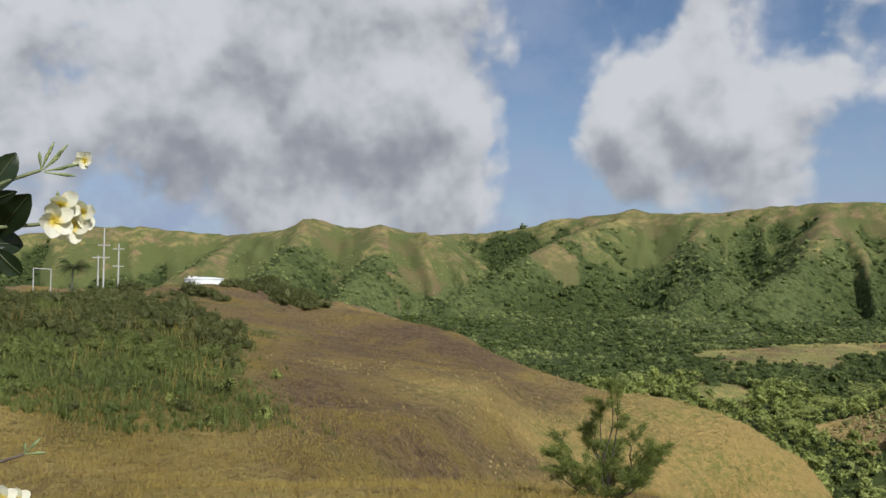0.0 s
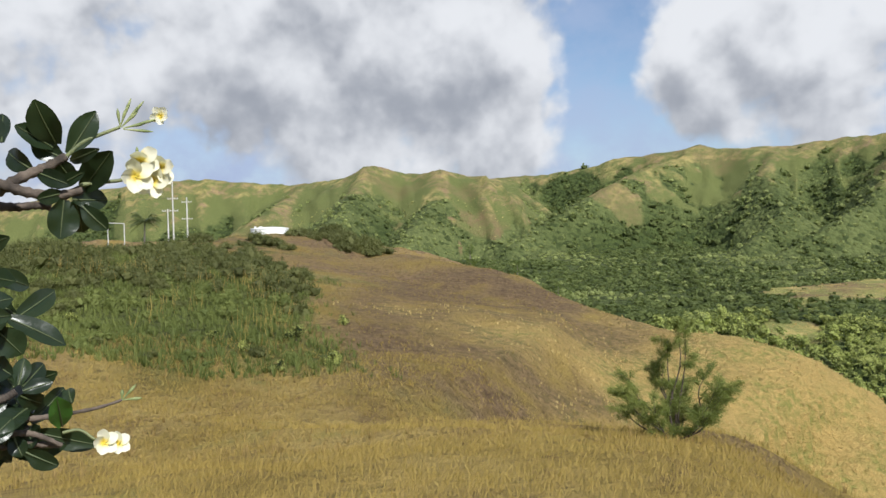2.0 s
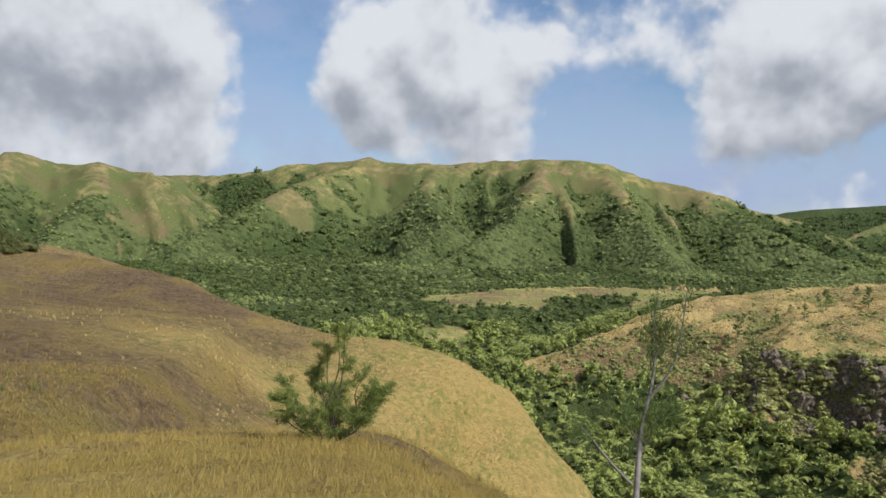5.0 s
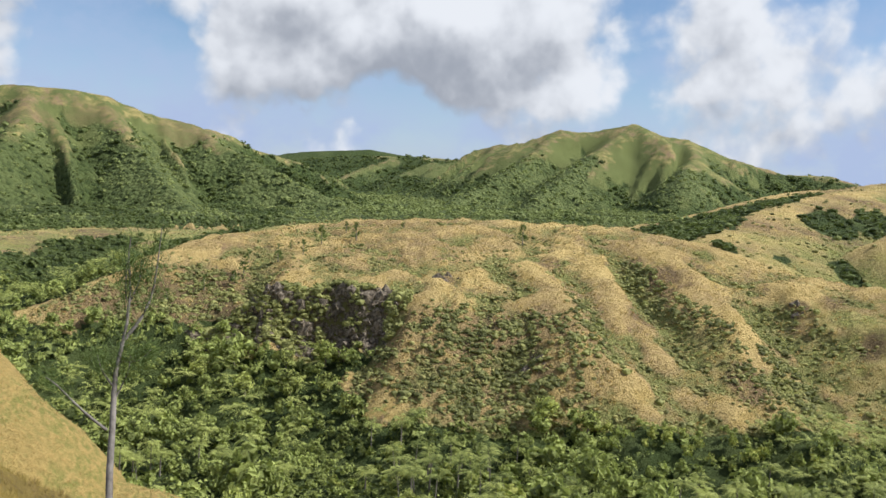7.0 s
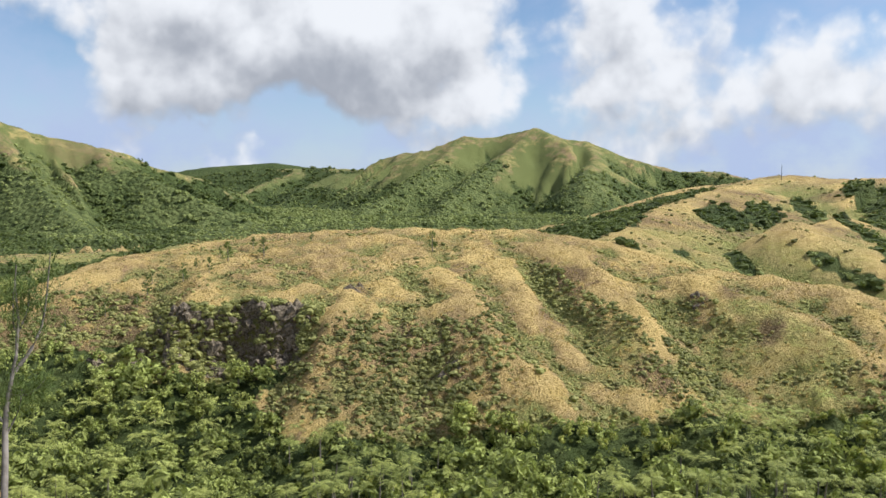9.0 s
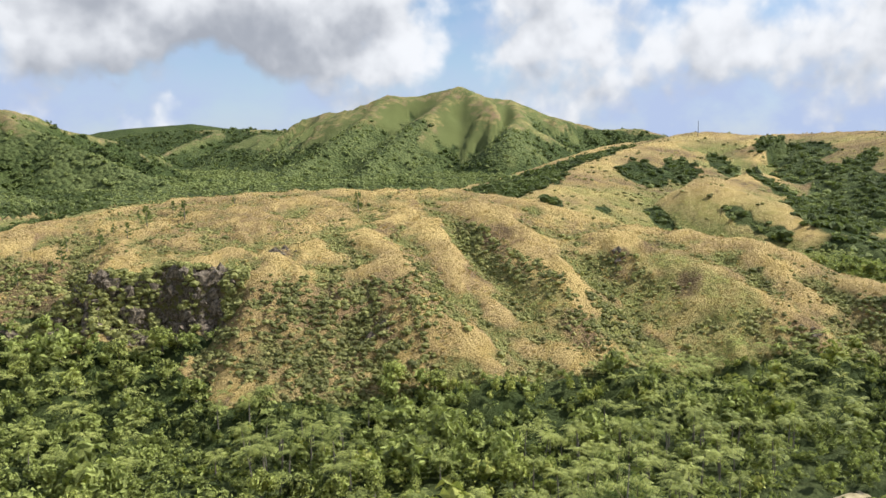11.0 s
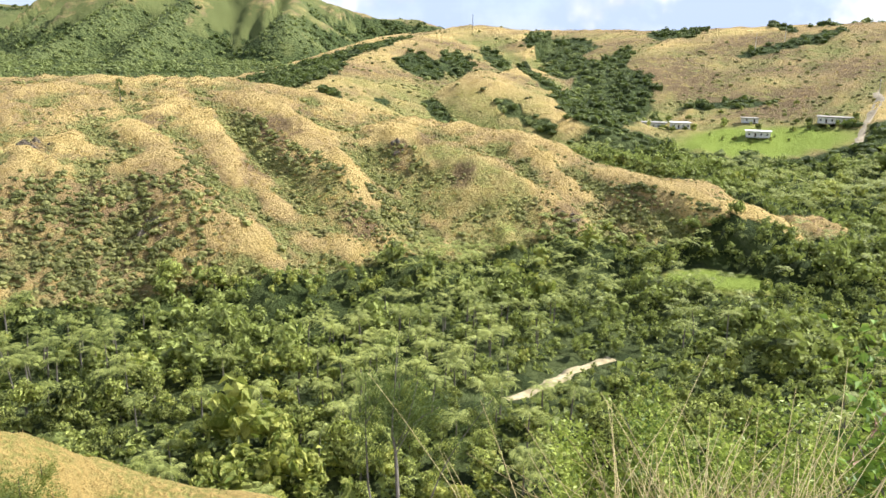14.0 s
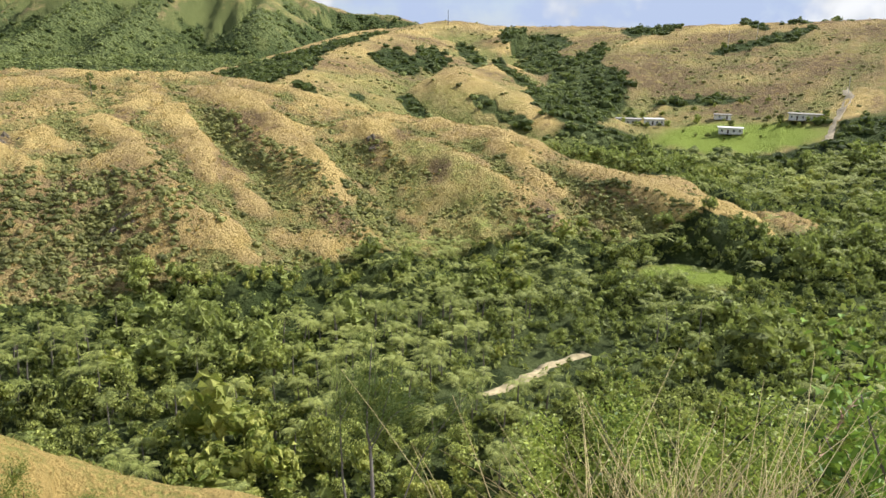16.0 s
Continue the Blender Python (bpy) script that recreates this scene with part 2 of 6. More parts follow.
material("bush_green", leaf_look((0.075, 0.105, 0.022), (0.28, 0.31, 0.075), 0.6))
material("scrub", leaf_look((0.042, 0.050, 0.018), (0.15, 0.155, 0.05), 0.7))
material("straw", leaf_look((0.26, 0.178, 0.045), (0.60, 0.445, 0.135), 0.8))
material("leaf_rib", lambda g: (g.mix(g.noise(g.add("ShaderNodeNewGeometry").outputs["Position"], 30.0, 3), (0.035, 0.05, 0.018), (0.09, 0.11, 0.04)), 0.6, None, {}))
material("pine_green", leaf_look((0.06, 0.095, 0.025), (0.17, 0.22, 0.06), 0.6))
material("meadow_green", leaf_look((0.075, 0.10, 0.025), (0.23, 0.255, 0.07), 0.7))
# valley leaves: range widened so highlights and dark gaps are partly in the colour
material("leaf_broad", leaf_look((0.014, 0.026, 0.007), (0.66, 0.70, 0.20), 0.6, True, 1.0))
material("leaf_far", leaf_look((0.014, 0.026, 0.008), (0.47, 0.52, 0.15), 0.6, True, 0.9))
material("slope_bush", leaf_look((0.12, 0.125, 0.045), (0.47, 0.46, 0.16), 0.7, spread=0.8))
material("straw_pale", leaf_look((0.42, 0.31, 0.14), (0.80, 0.66, 0.36), 0.8))
material("leaf_lush", leaf_look((0.05, 0.11, 0.018), (0.34, 0.50, 0.08), 0.5, spread=0.9))
material("shrub_fresh", leaf_look((0.08, 0.14, 0.025), (0.54, 0.60, 0.14), 0.45, spread=0.9))
material("leaf_yellow", leaf_look((0.15, 0.20, 0.035), (0.72, 0.70, 0.19), 0.5, True, 0.8))
material("leaf_palm", leaf_look((0.09, 0.12, 0.026), (0.50, 0.52, 0.15), 0.6, spread=0.8))
material("crag", lambda g: (g.mix(g.ramp(g.noise(g.add("ShaderNodeNewGeometry").outputs["Position"], 0.9, 6, 0.7), 0.36, 0.66), (0.06, 0.046, 0.030), (0.27, 0.215, 0.15)), 0.95, (g.noise(g.add("ShaderNodeNewGeometry").outputs["Position"], 2.2, 5, 0.7), 1.0, 0.5), {}))
material("bark", lambda g: (g.mix(g.noise(g.add("ShaderNodeNewGeometry").outputs["Position"], 6.0, 5), (0.10, 0.08, 0.06), (0.30, 0.27, 0.23)), 0.9, None, {}))

P = lambda g: g.add("ShaderNodeNewGeometry").outputs["Position"]


def plain(a, b, scale, rough, **more):
    """A surface that wavers between two colours."""
    return lambda g: (g.mix(g.ramp(g.noise(P(g), scale, 5, 0.6), 0.3, 0.7), a, b), rough, (g.noise(P(g), scale * 4, 4), 0.3, 0.02), more)


def petal_look(g):
    t = g.add("ShaderNodeAttribute", attribute_name="throat").outputs["Fac"]
    return g.mix(g.ramp(t, 0.48, 0.95), (0.86, 0.83, 0.66), (0.88, 0.68, 0.09)), 0.5, None, {"thin": 0.35}


def gloss_look(dark, light):
    def build(g):
        r = g.add("ShaderNodeObjectInfo").outputs["Random"]
        v = g.math("MULTIPLY_ADD", r, 0.6, g.math("MULTIPLY", g.noise(P(g), 25.0, 4), 0.5), clamp=True)
        return g.mix(v, dark, light), 0.30, (g.noise(P(g), 60.0, 3), 0.25, 0.004), {"Specular IOR Level": 0.32, "thin": 0.08}
    return build


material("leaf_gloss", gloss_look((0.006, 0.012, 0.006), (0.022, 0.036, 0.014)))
material("leaf_fresh", gloss_look((0.03, 0.10, 0.015), (0.07, 0.18, 0.03)))
material("branch_bark", plain((0.035, 0.027, 0.02), (0.14, 0.108, 0.082), 18.0, 0.9))
material("stalk", plain((0.10, 0.12, 0.05), (0.20, 0.22, 0.09), 20.0, 0.6))
material("bud", plain((0.12, 0.16, 0.05), (0.32, 0.35, 0.14), 30.0, 0.6))
material("petal", petal_look)
material("plume", plain((0.30, 0.17, 0.11), (0.45, 0.28, 0.20), 9.0, 0.9))
material("grey_bark", plain((0.10, 0.085, 0.07), (0.25, 0.22, 0.19), 9.0, 0.95))
material("palm_dark", leaf_look((0.03, 0.045, 0.015), (0.09, 0.11, 0.035), 0.5))
material("white_wall", plain((0.62, 0.60, 0.55), (0.78, 0.76, 0.70), 0.6, 0.8))
material("white_roof", plain((0.62, 0.60, 0.55), (0.80, 0.78, 0.72), 0.5, 0.9))
material("tin_roof", plain((0.26, 0.235, 0.20), (0.40, 0.365, 0.31), 0.5, 0.9))
material("concrete", plain((0.35, 0.34, 0.32), (0.50, 0.49, 0.46), 0.8, 0.9))
material("dark_wood", plain((0.05, 0.035, 0.025), (0.11, 0.08, 0.05), 2.0, 0.7))
material("glass_dark", lambda g: ((0.02, 0.025, 0.03), 0.08, None, {"Specular IOR Level": 0.6}))
material("tank_paint", plain((0.66, 0.68, 0.66), (0.80, 0.81, 0.78), 0.5, 0.5))
material("pole_concrete", plain((0.42, 0.41, 0.38), (0.60, 0.58, 0.54), 1.5, 0.85))
material("cable", lambda g: ((0.05, 0.05, 0.05), 0.6, None, {}))
material("track_dirt", plain((0.30, 0.235, 0.12), (0.58, 0.47, 0.27), 0.5, 0.95))
material("dirt", plain((0.24, 0.19, 0.12), (0.42, 0.35, 0.23), 0.7, 0.95))


def mesh_object(name, co, faces, mat, smooth=False, parent=None):
    """One mesh object from arrays of corners and of faces (a list of arrays, each with faces of one size)."""
    me = bpy.data.meshes.new(name)
    me.vertices.add(len(co))
    me.vertices.foreach_set("co", np.asarray(co, np.float32).ravel())
    loops = np.concatenate([f.ravel() for f in faces]).astype(np.int32)
    sizes = np.concatenate([np.full(len(f), f.shape[1]) for f in faces]).astype(np.int32)
    me.loops.add(len(loops))
    me.loops.foreach_set("vertex_index", loops)
    me.polygons.add(len(sizes))
    me.polygons.foreach_set("loop_start", np.concatenate([[0], np.cumsum(sizes)[:-1]]).astype(np.int32))
    me.polygons.foreach_set("loop_total", sizes)
    me.polygons.foreach_set("use_smooth", np.full(len(sizes), smooth))
    me.materials.append(mat)
    me.update(calc_edges=True)
    me.validate()
    ob = new(name, me)
    if parent:
        ob.parent = parent
    return ob

# ---- terrain: crests of hills, in metres from the lookout (eye at z = 0) ----
RIDGE_WEST = [(-842, 1241, 33.2), (-714, 1262, 53.3), (-573, 1278, 74.8), (-471, 1265, 75.9), (-405, 1267, 68.4), (-328, 1258, 62.9), (-229, 1178, 67.5), (-186, 1135, 82.0), (-144, 1171, 72.1), (-113, 1144, 68.3), (-89, 1116, 72.4), (-49, 1249, 67.0), (-1, 1400, 70.1)]
RIDGE_MAIN = [(-107, 1496, 71.5), (-29, 1480, 77.2), (74, 1398, 78.1), (159, 1341, 88.1), (173, 1329, 96.0), (274, 1271, 104.0), (297, 1255, 110.3), (319, 1240, 101.9), (400, 1184, 98.6), (457, 1142, 103.3), (522, 1081, 105.4), (566, 1058, 105.6), (608, 1046, 98.8), (655, 1041, 84.1), (737, 1009, 66.7), (783, 1013, 59.9), (840, 1057, 47.7), (980, 1069, 26.1)]
RIDGE_FAR = [(2232, 2825, 47.8), (2302, 2636, 101.9), (2398, 2549, 120.0), (2574, 2371, 139.0), (2666, 2267, 121.0), (2881, 2159, 89.1)]
RIDGE_SADDLE = [(1496, 1747, 34.7), (1588, 1664, 56.1), (1640, 1541, 68.2), (1665, 1361, 67.2), (1617, 1177, 60.3)]
MOUNT = [(1600, 1199, 49.5), (1542, 1022, 94.8), (1521, 963, 87.5), (1481, 875, 103.2), (1463, 826, 119.1), (1493, 771, 115.4), (1548, 703, 138.6), (1584, 671, 118.3), (1607, 614, 111.8), (1616, 528, 73.0), (1694, 440, 46.0), (1712, 361, 46.0), (1722, 312, 30.0), (1730, 250, 10.0)]
PLATEAU = [(977, 215, 10.3), (985, 175, 13.6), (891, 124, 18.7), (944, 108, 15.0), (950, 13, 17.0), (899, -41, 16.2), (847, -72, 14.5), (789, -134, 18.4), (772, -210, 22.3), (757, -259, 24.8), (700, -380, 28.0)]
PLATEAU_SPUR = [(891, 126, 17.5), (807, 146, 8.9), (681, 160, 0.6), (599, 162, -9.3), (516, 158, -19.0), (434, 153, -26.3)]
KNOLL_SMALL = [(640, 52, -15.5), (570, 60, -20.5), (540, 65, -19.0), (518, 68, -16.0), (508, 69, -18.5)]
MIDHILL = [(128, 262, -56), (148, 275, -48), (172, 284, -40.5), (203, 286, -31.0), (232, 289, -27.0), (270, 281, -22.1), (295, 270, -18.7), (317, 244, -17.4), (336, 218, -17.2), (346, 191, -18.5), (354, 165, -17.0), (350, 148, -19.6), (350, 121, -24.5), (348, 94, -31.3), (339, 63, -32.9), (333, 33, -34.4), (329, 18, -37.4), (320, 2, -44.8), (311, -20, -47.5), (303, -36, -48.7), (294, -46, -53.0)]
MIDSPUR_A = [(273, 167, -29.7), (247, 137, -37.4), (228, 115, -47.1), (220, 98, -56.1), (211, 84, -64.2)]
MIDSPUR_B = [(333, 145, -21.0), (293, 106, -36.0), (252, 75, -51.3), (238, 55, -63.0)]
SHOULDER = [(142, 247, -59.5), (176, 233, -56.8), (182, 228, -49.4), (192, 217, -38.7), (204, 200, -36.1), (218, 172, -38.6), (222, 154, -42.3), (234, 130, -42.9), (260, 100, -45.0), (284, 47, -49.2), (296, -18, -54.5), (290, -44, -58.5)]
FOOT = [(129, 254, -68.9), (148, 228, -69.3), (158, 209, -68.8), (165, 177, -69.1), (169, 147, -67.9), (188, 118, -67.7), (205, 91, -67.9), (228, 61, -67.8), (252, 35, -67.7), (264, 14, -67.3), (276, -14, -66.7), (282, -44, -67.5)]
MIDSPUR_D = [(326, 76, -33.4), (300, 37, -41.8), (282, 10, -53.1), (271, -4, -63.4)]
MEADOW = [(130, 399, -54.0), (209, 519, -45.6), (279, 554, -44.0), (323, 552, -43.7), (367, 500, -41.5), (361, 428, -36.2), (347, 360, -27.1)]
NEARSPUR = [(-14.2, 117.1, -4.7), (-2.0, 105.0, -6.9), (6.1, 93.8, -9.1), (14.7, 82.7, -11.1), (21.7, 77.0, -11.4), (27.1, 74.2, -13.1), (30.0, 72.0, -15.1), (31.5, 69.2, -17.9), (34.5, 65.5, -21.4), (37.0, 62.1, -26.2), (45.5, 56.0, -30.4), (51.7, 50.1, -30.6), (57.2, 46.9, -33.9), (60.2, 43.0, -37.3), (60.8, 38.6, -39.2), (61.5, 33.5, -40.4), (62.1, 27.7, -40.7), (62.8, 20.4, -43), (62, 11, -50)]
LEFTRIDGE = [(-70, 10, -0.5), (-58, 40, -1.0), (-46.2, 71.4, -2.1), (-44.3, 84.0, -2.6), (-42.5, 101.4, -3.2), (-43.0, 122.7, -2.5), (-41.9, 144.0, -1.3), (-29.9, 147.0, -2.9), (-20.9, 143.5, -5.3), (-9.2, 134.7, -6.9), (-0.7, 125.0, -8.1)]
TANKRIDGE = [(-140, 150, -3.0), (-66, 168, -3.5), (-56, 196, -3.5), (-30, 190, -5.0)]
HOME = [(-120, -160, 4.0), (-40, -60, 0.5), (-8, -12, -1.2), (0.2, 0, -1.6), (1.0, 8, -3.1), (3.0, 20, -5.3), (5.2, 25, -6.7)]
BEHIND = [(-140, -180, 4.0), (60, -380, 12.0), (320, -500, 34.0), (560, -480, 34.0)]
SADDLE = [(-42, 22, -4.5), (-24, 42, -6.6), (-9, 60, -8.3), (-1, 82, -8.8), (-6, 112, -7.2)]

# gullies and spurs on the front of the hill: line, half width, height
HILL_FOLDS = [
    ([(218, 138), (209, 121), (203, 110)], 9, -3.5), ([(262, 158), (248, 132), (236, 112), (224, 94)], 8, -3.5),
    ([(322, 150), (297, 131), (280, 112), (251, 91), (237, 77)], 8, -7.0), ([(312, 88), (300, 79), (275, 62), (262, 50), (252, 42)], 15, -6.0),
    ([(321, 39), (288, 27), (276, 19), (268, 10)], 7, -3.0), ([(306, 64), (292, 50), (280, 44)], 6, -2.5), ([(318, 10), (300, -4), (286, -14)], 6, -2.5),
    ([(254, 181), (246, 156), (232, 133), (219, 114), (214, 98)], 7, 2.2), ([(340, 142), (327, 130), (301, 109), (280, 88), (256, 71), (246, 59)], 7, 4.0),
    ([(332, 92), (307, 70), (295, 53), (287, 42)], 5, 2.5), ([(324, 31), (312, 16), (298, 7), (290, -2)], 6, 3.0)]

SPUR_A = [(303, 1244, 100.4), (205, 1162, 64.3), (129, 1082, 25.0), (41, 979, -21.3), (2, 900, -41.2)]
SPUR_B = [(520, 1076, 103.3), (464, 986, 53.1), (400, 905, 2.9), (313, 844, -32.9), (259, 799, -48.6)]
SPUR_C = [(588, 1046, 101.9), (563, 922, 32.3), (530, 801, -24.1), (516, 713, -54.8)]
SPUR_D = [(731, 1001, 64.5), (685, 924, 36.1), (696, 826, -2.0), (716, 698, -43.0)]
SPUR_E = [(384, 1190, 98.0), (337, 1068, 43.1), (321, 947, -9.3), (254, 863, -39.9)]
SPUR_W1 = [(-187, 1135, 80.4), (-187, 1013, 27.0), (-191, 879, -13.8)]
SPUR_W2 = [(-89, 1116, 70.9), (-82, 1007, 18.1), (-105, 894, -24.4)]
SPUR_W3 = [(-308, 1253, 62.3), (-290, 1113, 30.9), (-285, 979, 6.5)]
SPUR_W4 = [(-1, 1400, 72.1), (19, 1200, 15.7), (-5, 1000, -35.2)]
SPUR_M1 = [(1463, 826, 119.1), (1343, 793, 66.9), (1139, 779, -11.3), (1026, 765, -35.0)]
SPUR_M2 = [(1548, 703, 138.6), (1421, 690, 80.8), (1226, 676, 13.5), (1100, 655, -20.4)]
SPUR_M3 = [(1607, 614, 111.8), (1464, 540, 55.5), (1286, 500, 11.5)]
SPUR_M4 = [(1542, 1022, 94.8), (1395, 971, 32.7), (1243, 943, -5.1)]


def fade(a, b, v):
    t = np.clip((v - a) / (b - a), 0, 1)
    return t * t * (3 - 2 * t)


def lattice(ix, iy, seed):
    h = (ix.astype(np.int64) * 374761393 + iy.astype(np.int64) * 668265263 + seed * 974634577) & 0x7FFFFFFF
    h = ((h ^ (h >> 13)) * 1274126177) & 0x7FFFFFFF
    return ((h ^ (h >> 16)) & 0xFFFF) / 32767.5 - 1


def soft(x, y, seed=0):
    """Smooth noise from -1 to 1."""
    ix, iy = np.floor(x), np.floor(y)
    fx, fy = x - ix, y - iy
    fx, fy = fx * fx * (3 - 2 * fx), fy * fy * (3 - 2 * fy)
    a, b = lattice(ix, iy, seed), lattice(ix + 1, iy, seed)
    c, d = lattice(ix, iy + 1, seed), lattice(ix + 1, iy + 1, seed)
    return a + (b - a) * fx + (c - a) * fy + (a - b - c + d) * fx * fy


def fbm(x, y, octaves=4, seed=0):
    total, amp = 0.0, 0.55
    for i in range(octaves):
        total = total + amp * soft(x * 2 ** i + 7.3 * i, y * 2 ** i - 3.1 * i, seed + i)
        amp *= 0.5
    return total


def crest(x, y, line):
    """Height of the nearest crest point, signed distance from it (left of the way positive), run along it and share of its length."""
    best = np.full(x.shape, 1e12)
    zc, side, run, share, past = (np.zeros(x.shape) for _ in range(5))
    legs = [math.hypot(b[0] - a[0], b[1] - a[1]) for a, b in zip(line, line[1:])]
    done, full = 0.0, sum(legs)
    for (a, b), leg in zip(zip(line, line[1:]), legs):
        ux, uy = (b[0] - a[0]) / leg, (b[1] - a[1]) / leg
        raw = (x - a[0]) * ux + (y - a[1]) * uy
        s = np.clip(raw, 0, leg)
        dx, dy = x - a[0] - s * ux, y - a[1] - s * uy
        q = dx * dx + dy * dy
        m = q < best
        best = np.where(m, q, best)
        zc = np.where(m, a[2] + (b[2] - a[2]) * s / leg, zc)
        side = np.where(m, ux * dy - uy * dx, side)
        run = np.where(m, done + s, run)
        share = np.where(m, (done + s) / full, share)
        past = np.where(m, np.maximum(raw - leg, 0) * (b == line[-1]) + np.maximum(-raw, 0) * (a == line[0]), past)
        done += leg
    return zc, np.sqrt(best), side, run, share, past


# line, slope on the left and right of its way (start, end), rounding, spur width, spur depth, forest line under the crest
HILLS = {
    "ridge_west": (RIDGE_WEST, (0.5, 0.5), (0.56, 0.56), 10, 62, 36, 40),
    "ridge_main": (RIDGE_MAIN, (0.5, 0.5), (0.64, 0.58), 10, 68, 42, 20),
    "ridge_far": (RIDGE_FAR, (0.3, 0.3), (0.3, 0.3), 20, 250, 28, 20),
    "ridge_saddle": (RIDGE_SADDLE, (0.3, 0.3), (0.24, 0.24), 20, 120, 30, 22),
    "mount": (MOUNT, (0.4, 0.4), (0.50, 0.44), 9, 75, 40, 30),
    "spur_a": (SPUR_A, (0.62, 0.80), (0.62, 0.80), 5, 40, 15, 20),
    "spur_b": (SPUR_B, (0.62, 0.80), (0.62, 0.80), 5, 40, 15, 20),
    "spur_c": (SPUR_C, (0.62, 0.80), (0.62, 0.80), 5, 40, 15, 20),
    "spur_d": (SPUR_D, (0.62, 0.80), (0.62, 0.80), 5, 40, 15, 20),
    "spur_e": (SPUR_E, (0.62, 0.80), (0.62, 0.80), 5, 40, 15, 20),
    "spur_w1": (SPUR_W1, (0.52, 0.70), (0.52, 0.70), 5, 40, 13, 34),
    "spur_w2": (SPUR_W2, (0.52, 0.70), (0.52, 0.70), 5, 40, 13, 34),
    "spur_w3": (SPUR_W3, (0.52, 0.70), (0.52, 0.70), 5, 40, 13, 34),
    "spur_w4": (SPUR_W4, (0.52, 0.70), (0.52, 0.70), 5, 40, 13, 34),
    "spur_m1": (SPUR_M1, (0.52, 0.70), (0.52, 0.70), 5, 40, 13, 26),
    "spur_m2": (SPUR_M2, (0.52, 0.70), (0.52, 0.70), 5, 40, 13, 26),
    "spur_m3": (SPUR_M3, (0.52, 0.70), (0.52, 0.70), 5, 40, 13, 26),
    "spur_m4": (SPUR_M4, (0.52, 0.70), (0.52, 0.70), 5, 40, 13, 26),
    "plateau": (PLATEAU, (0.10, 0.10), (0.25, 0.235), 40, 90, 9, 900),
    "plateau_spur": (PLATEAU_SPUR, (0.20, 0.28), (0.22, 0.3), 10, 45, 5, 900),
    "knoll_small": (KNOLL_SMALL, (0.30, 0.30), (0.50, 0.50), 5, 24, 2, 900),
    "midhill": (MIDHILL, (0.3, 0.30), (0.5, 0.6), 14, 30, 10, 900),
    "midspur_a": (MIDSPUR_A, (0.42, 0.5), (0.5, 0.58), 5, 24, 2.5, 900),
    "midspur_b": (MIDSPUR_B, (0.42, 0.5), (0.5, 0.58), 5, 24, 2.5, 900),
    "midspur_d": (MIDSPUR_D, (0.42, 0.5), (0.5, 0.58), 5, 24, 2.5, 900),
    "meadow": (MEADOW, (0.16, 0.16), (0.2, 0.2), 25, 60, 3, 900),
    "nearspur": (NEARSPUR, (1.0, 1.9), (0.12, 0.75), 5, 12, 1.4, 900),
    "leftridge": (LEFTRIDGE, (0.25, 1.1), (0.14, 0.16), 8, 25, 0.8, 900),
    "saddle": (SADDLE, (0.10, 0.08), (0.38, 0.75), 12, 18, 0.9, 900),
    "tankridge": (TANKRIDGE, (0.3, 0.3), (0.3, 0.3), 10, 40, 1, 900),
    "home": (HOME, (0.16, 0.12), (0.75, 0.8), 4.5, 14, 0.7, 900),
    "behind": (BEHIND, (0.4, 0.4), (0.4, 0.4), 20, 60, 3, 900)}
for name in [n for n in HILLS if n.startswith("spur_")]:
    line, *rest = HILLS[name]
    HILLS[name] = ([(px, py, pz + 15 * math.sin(math.pi * k / len(line))) for k, (px, py, pz) in enumerate(line)], *rest)
APRON = {"leftridge": 50, "saddle": 24, "home": 32, "nearspur": 45, "tankridge": 40}
FOLD = {"nearspur": 3.0, "home": 2.5, "saddle": 3.0, "leftridge": 3.0, "midspur_a": 4.5, "midspur_b": 4.5, "midspur_d": 4.5, "midhill": 7.0}
NAMES = list(HILLS)


def skirt(x, y):
    """The front of the hill across the valley, from its crest over a shoulder to its foot: height, share of the lower half, cliff measure."""
    zc, oc, side, *_ = crest(x, y, MIDHILL)
    zs, osh, ss, _, share, ps = crest(x, y, SHOULDER)
    zf, of, sf, _, _, pf = crest(x, y, FOOT)
    cliff = fade(0.06, 0.11, share) * (1 - fade(0.25, 0.32, share)) * fade(-0.75, 0.1, soft(share * 38, share * 0 + 3.3, 12) + 0.3)
    wob = 2.6 * fbm(x / 9, y / 9, 3, 29)
    low = np.clip((osh + wob * cliff) / (osh + of + 0.1), 0, 1)
    drop = low * (1 - 0.60 * cliff) + 0.60 * cliff * fade(0.02, 0.19, low)
    upper = zc + (zs - zc) * np.clip(oc / (oc + osh + 0.1), 0, 1) ** 1.15
    h = np.where(ss > 0, upper, zs + (zf - zs) * drop)
    h = h - 0.6 * pf - 0.6 * np.maximum(-sf, 0) - 2.0 * np.maximum(side, 0)
    low = np.where(sf < 0, 1.3, low)
    return h, np.where(ss > 0, 0.0, low), cliff * (ss < 3) * (low < 0.30) * (sf > 0)


def inside(x, y, cx, cy, rx, ry, turn=0.0):
    c, s = math.cos(radians(turn)), math.sin(radians(turn))
    u, v = (x - cx) * c + (y - cy) * s, -(x - cx) * s + (y - cy) * c
    return 1 - fade(0.75, 1.15, np.hypot(u / rx, v / ry) + 0.25 * fbm(x / 25, y / 25, 3, 70))


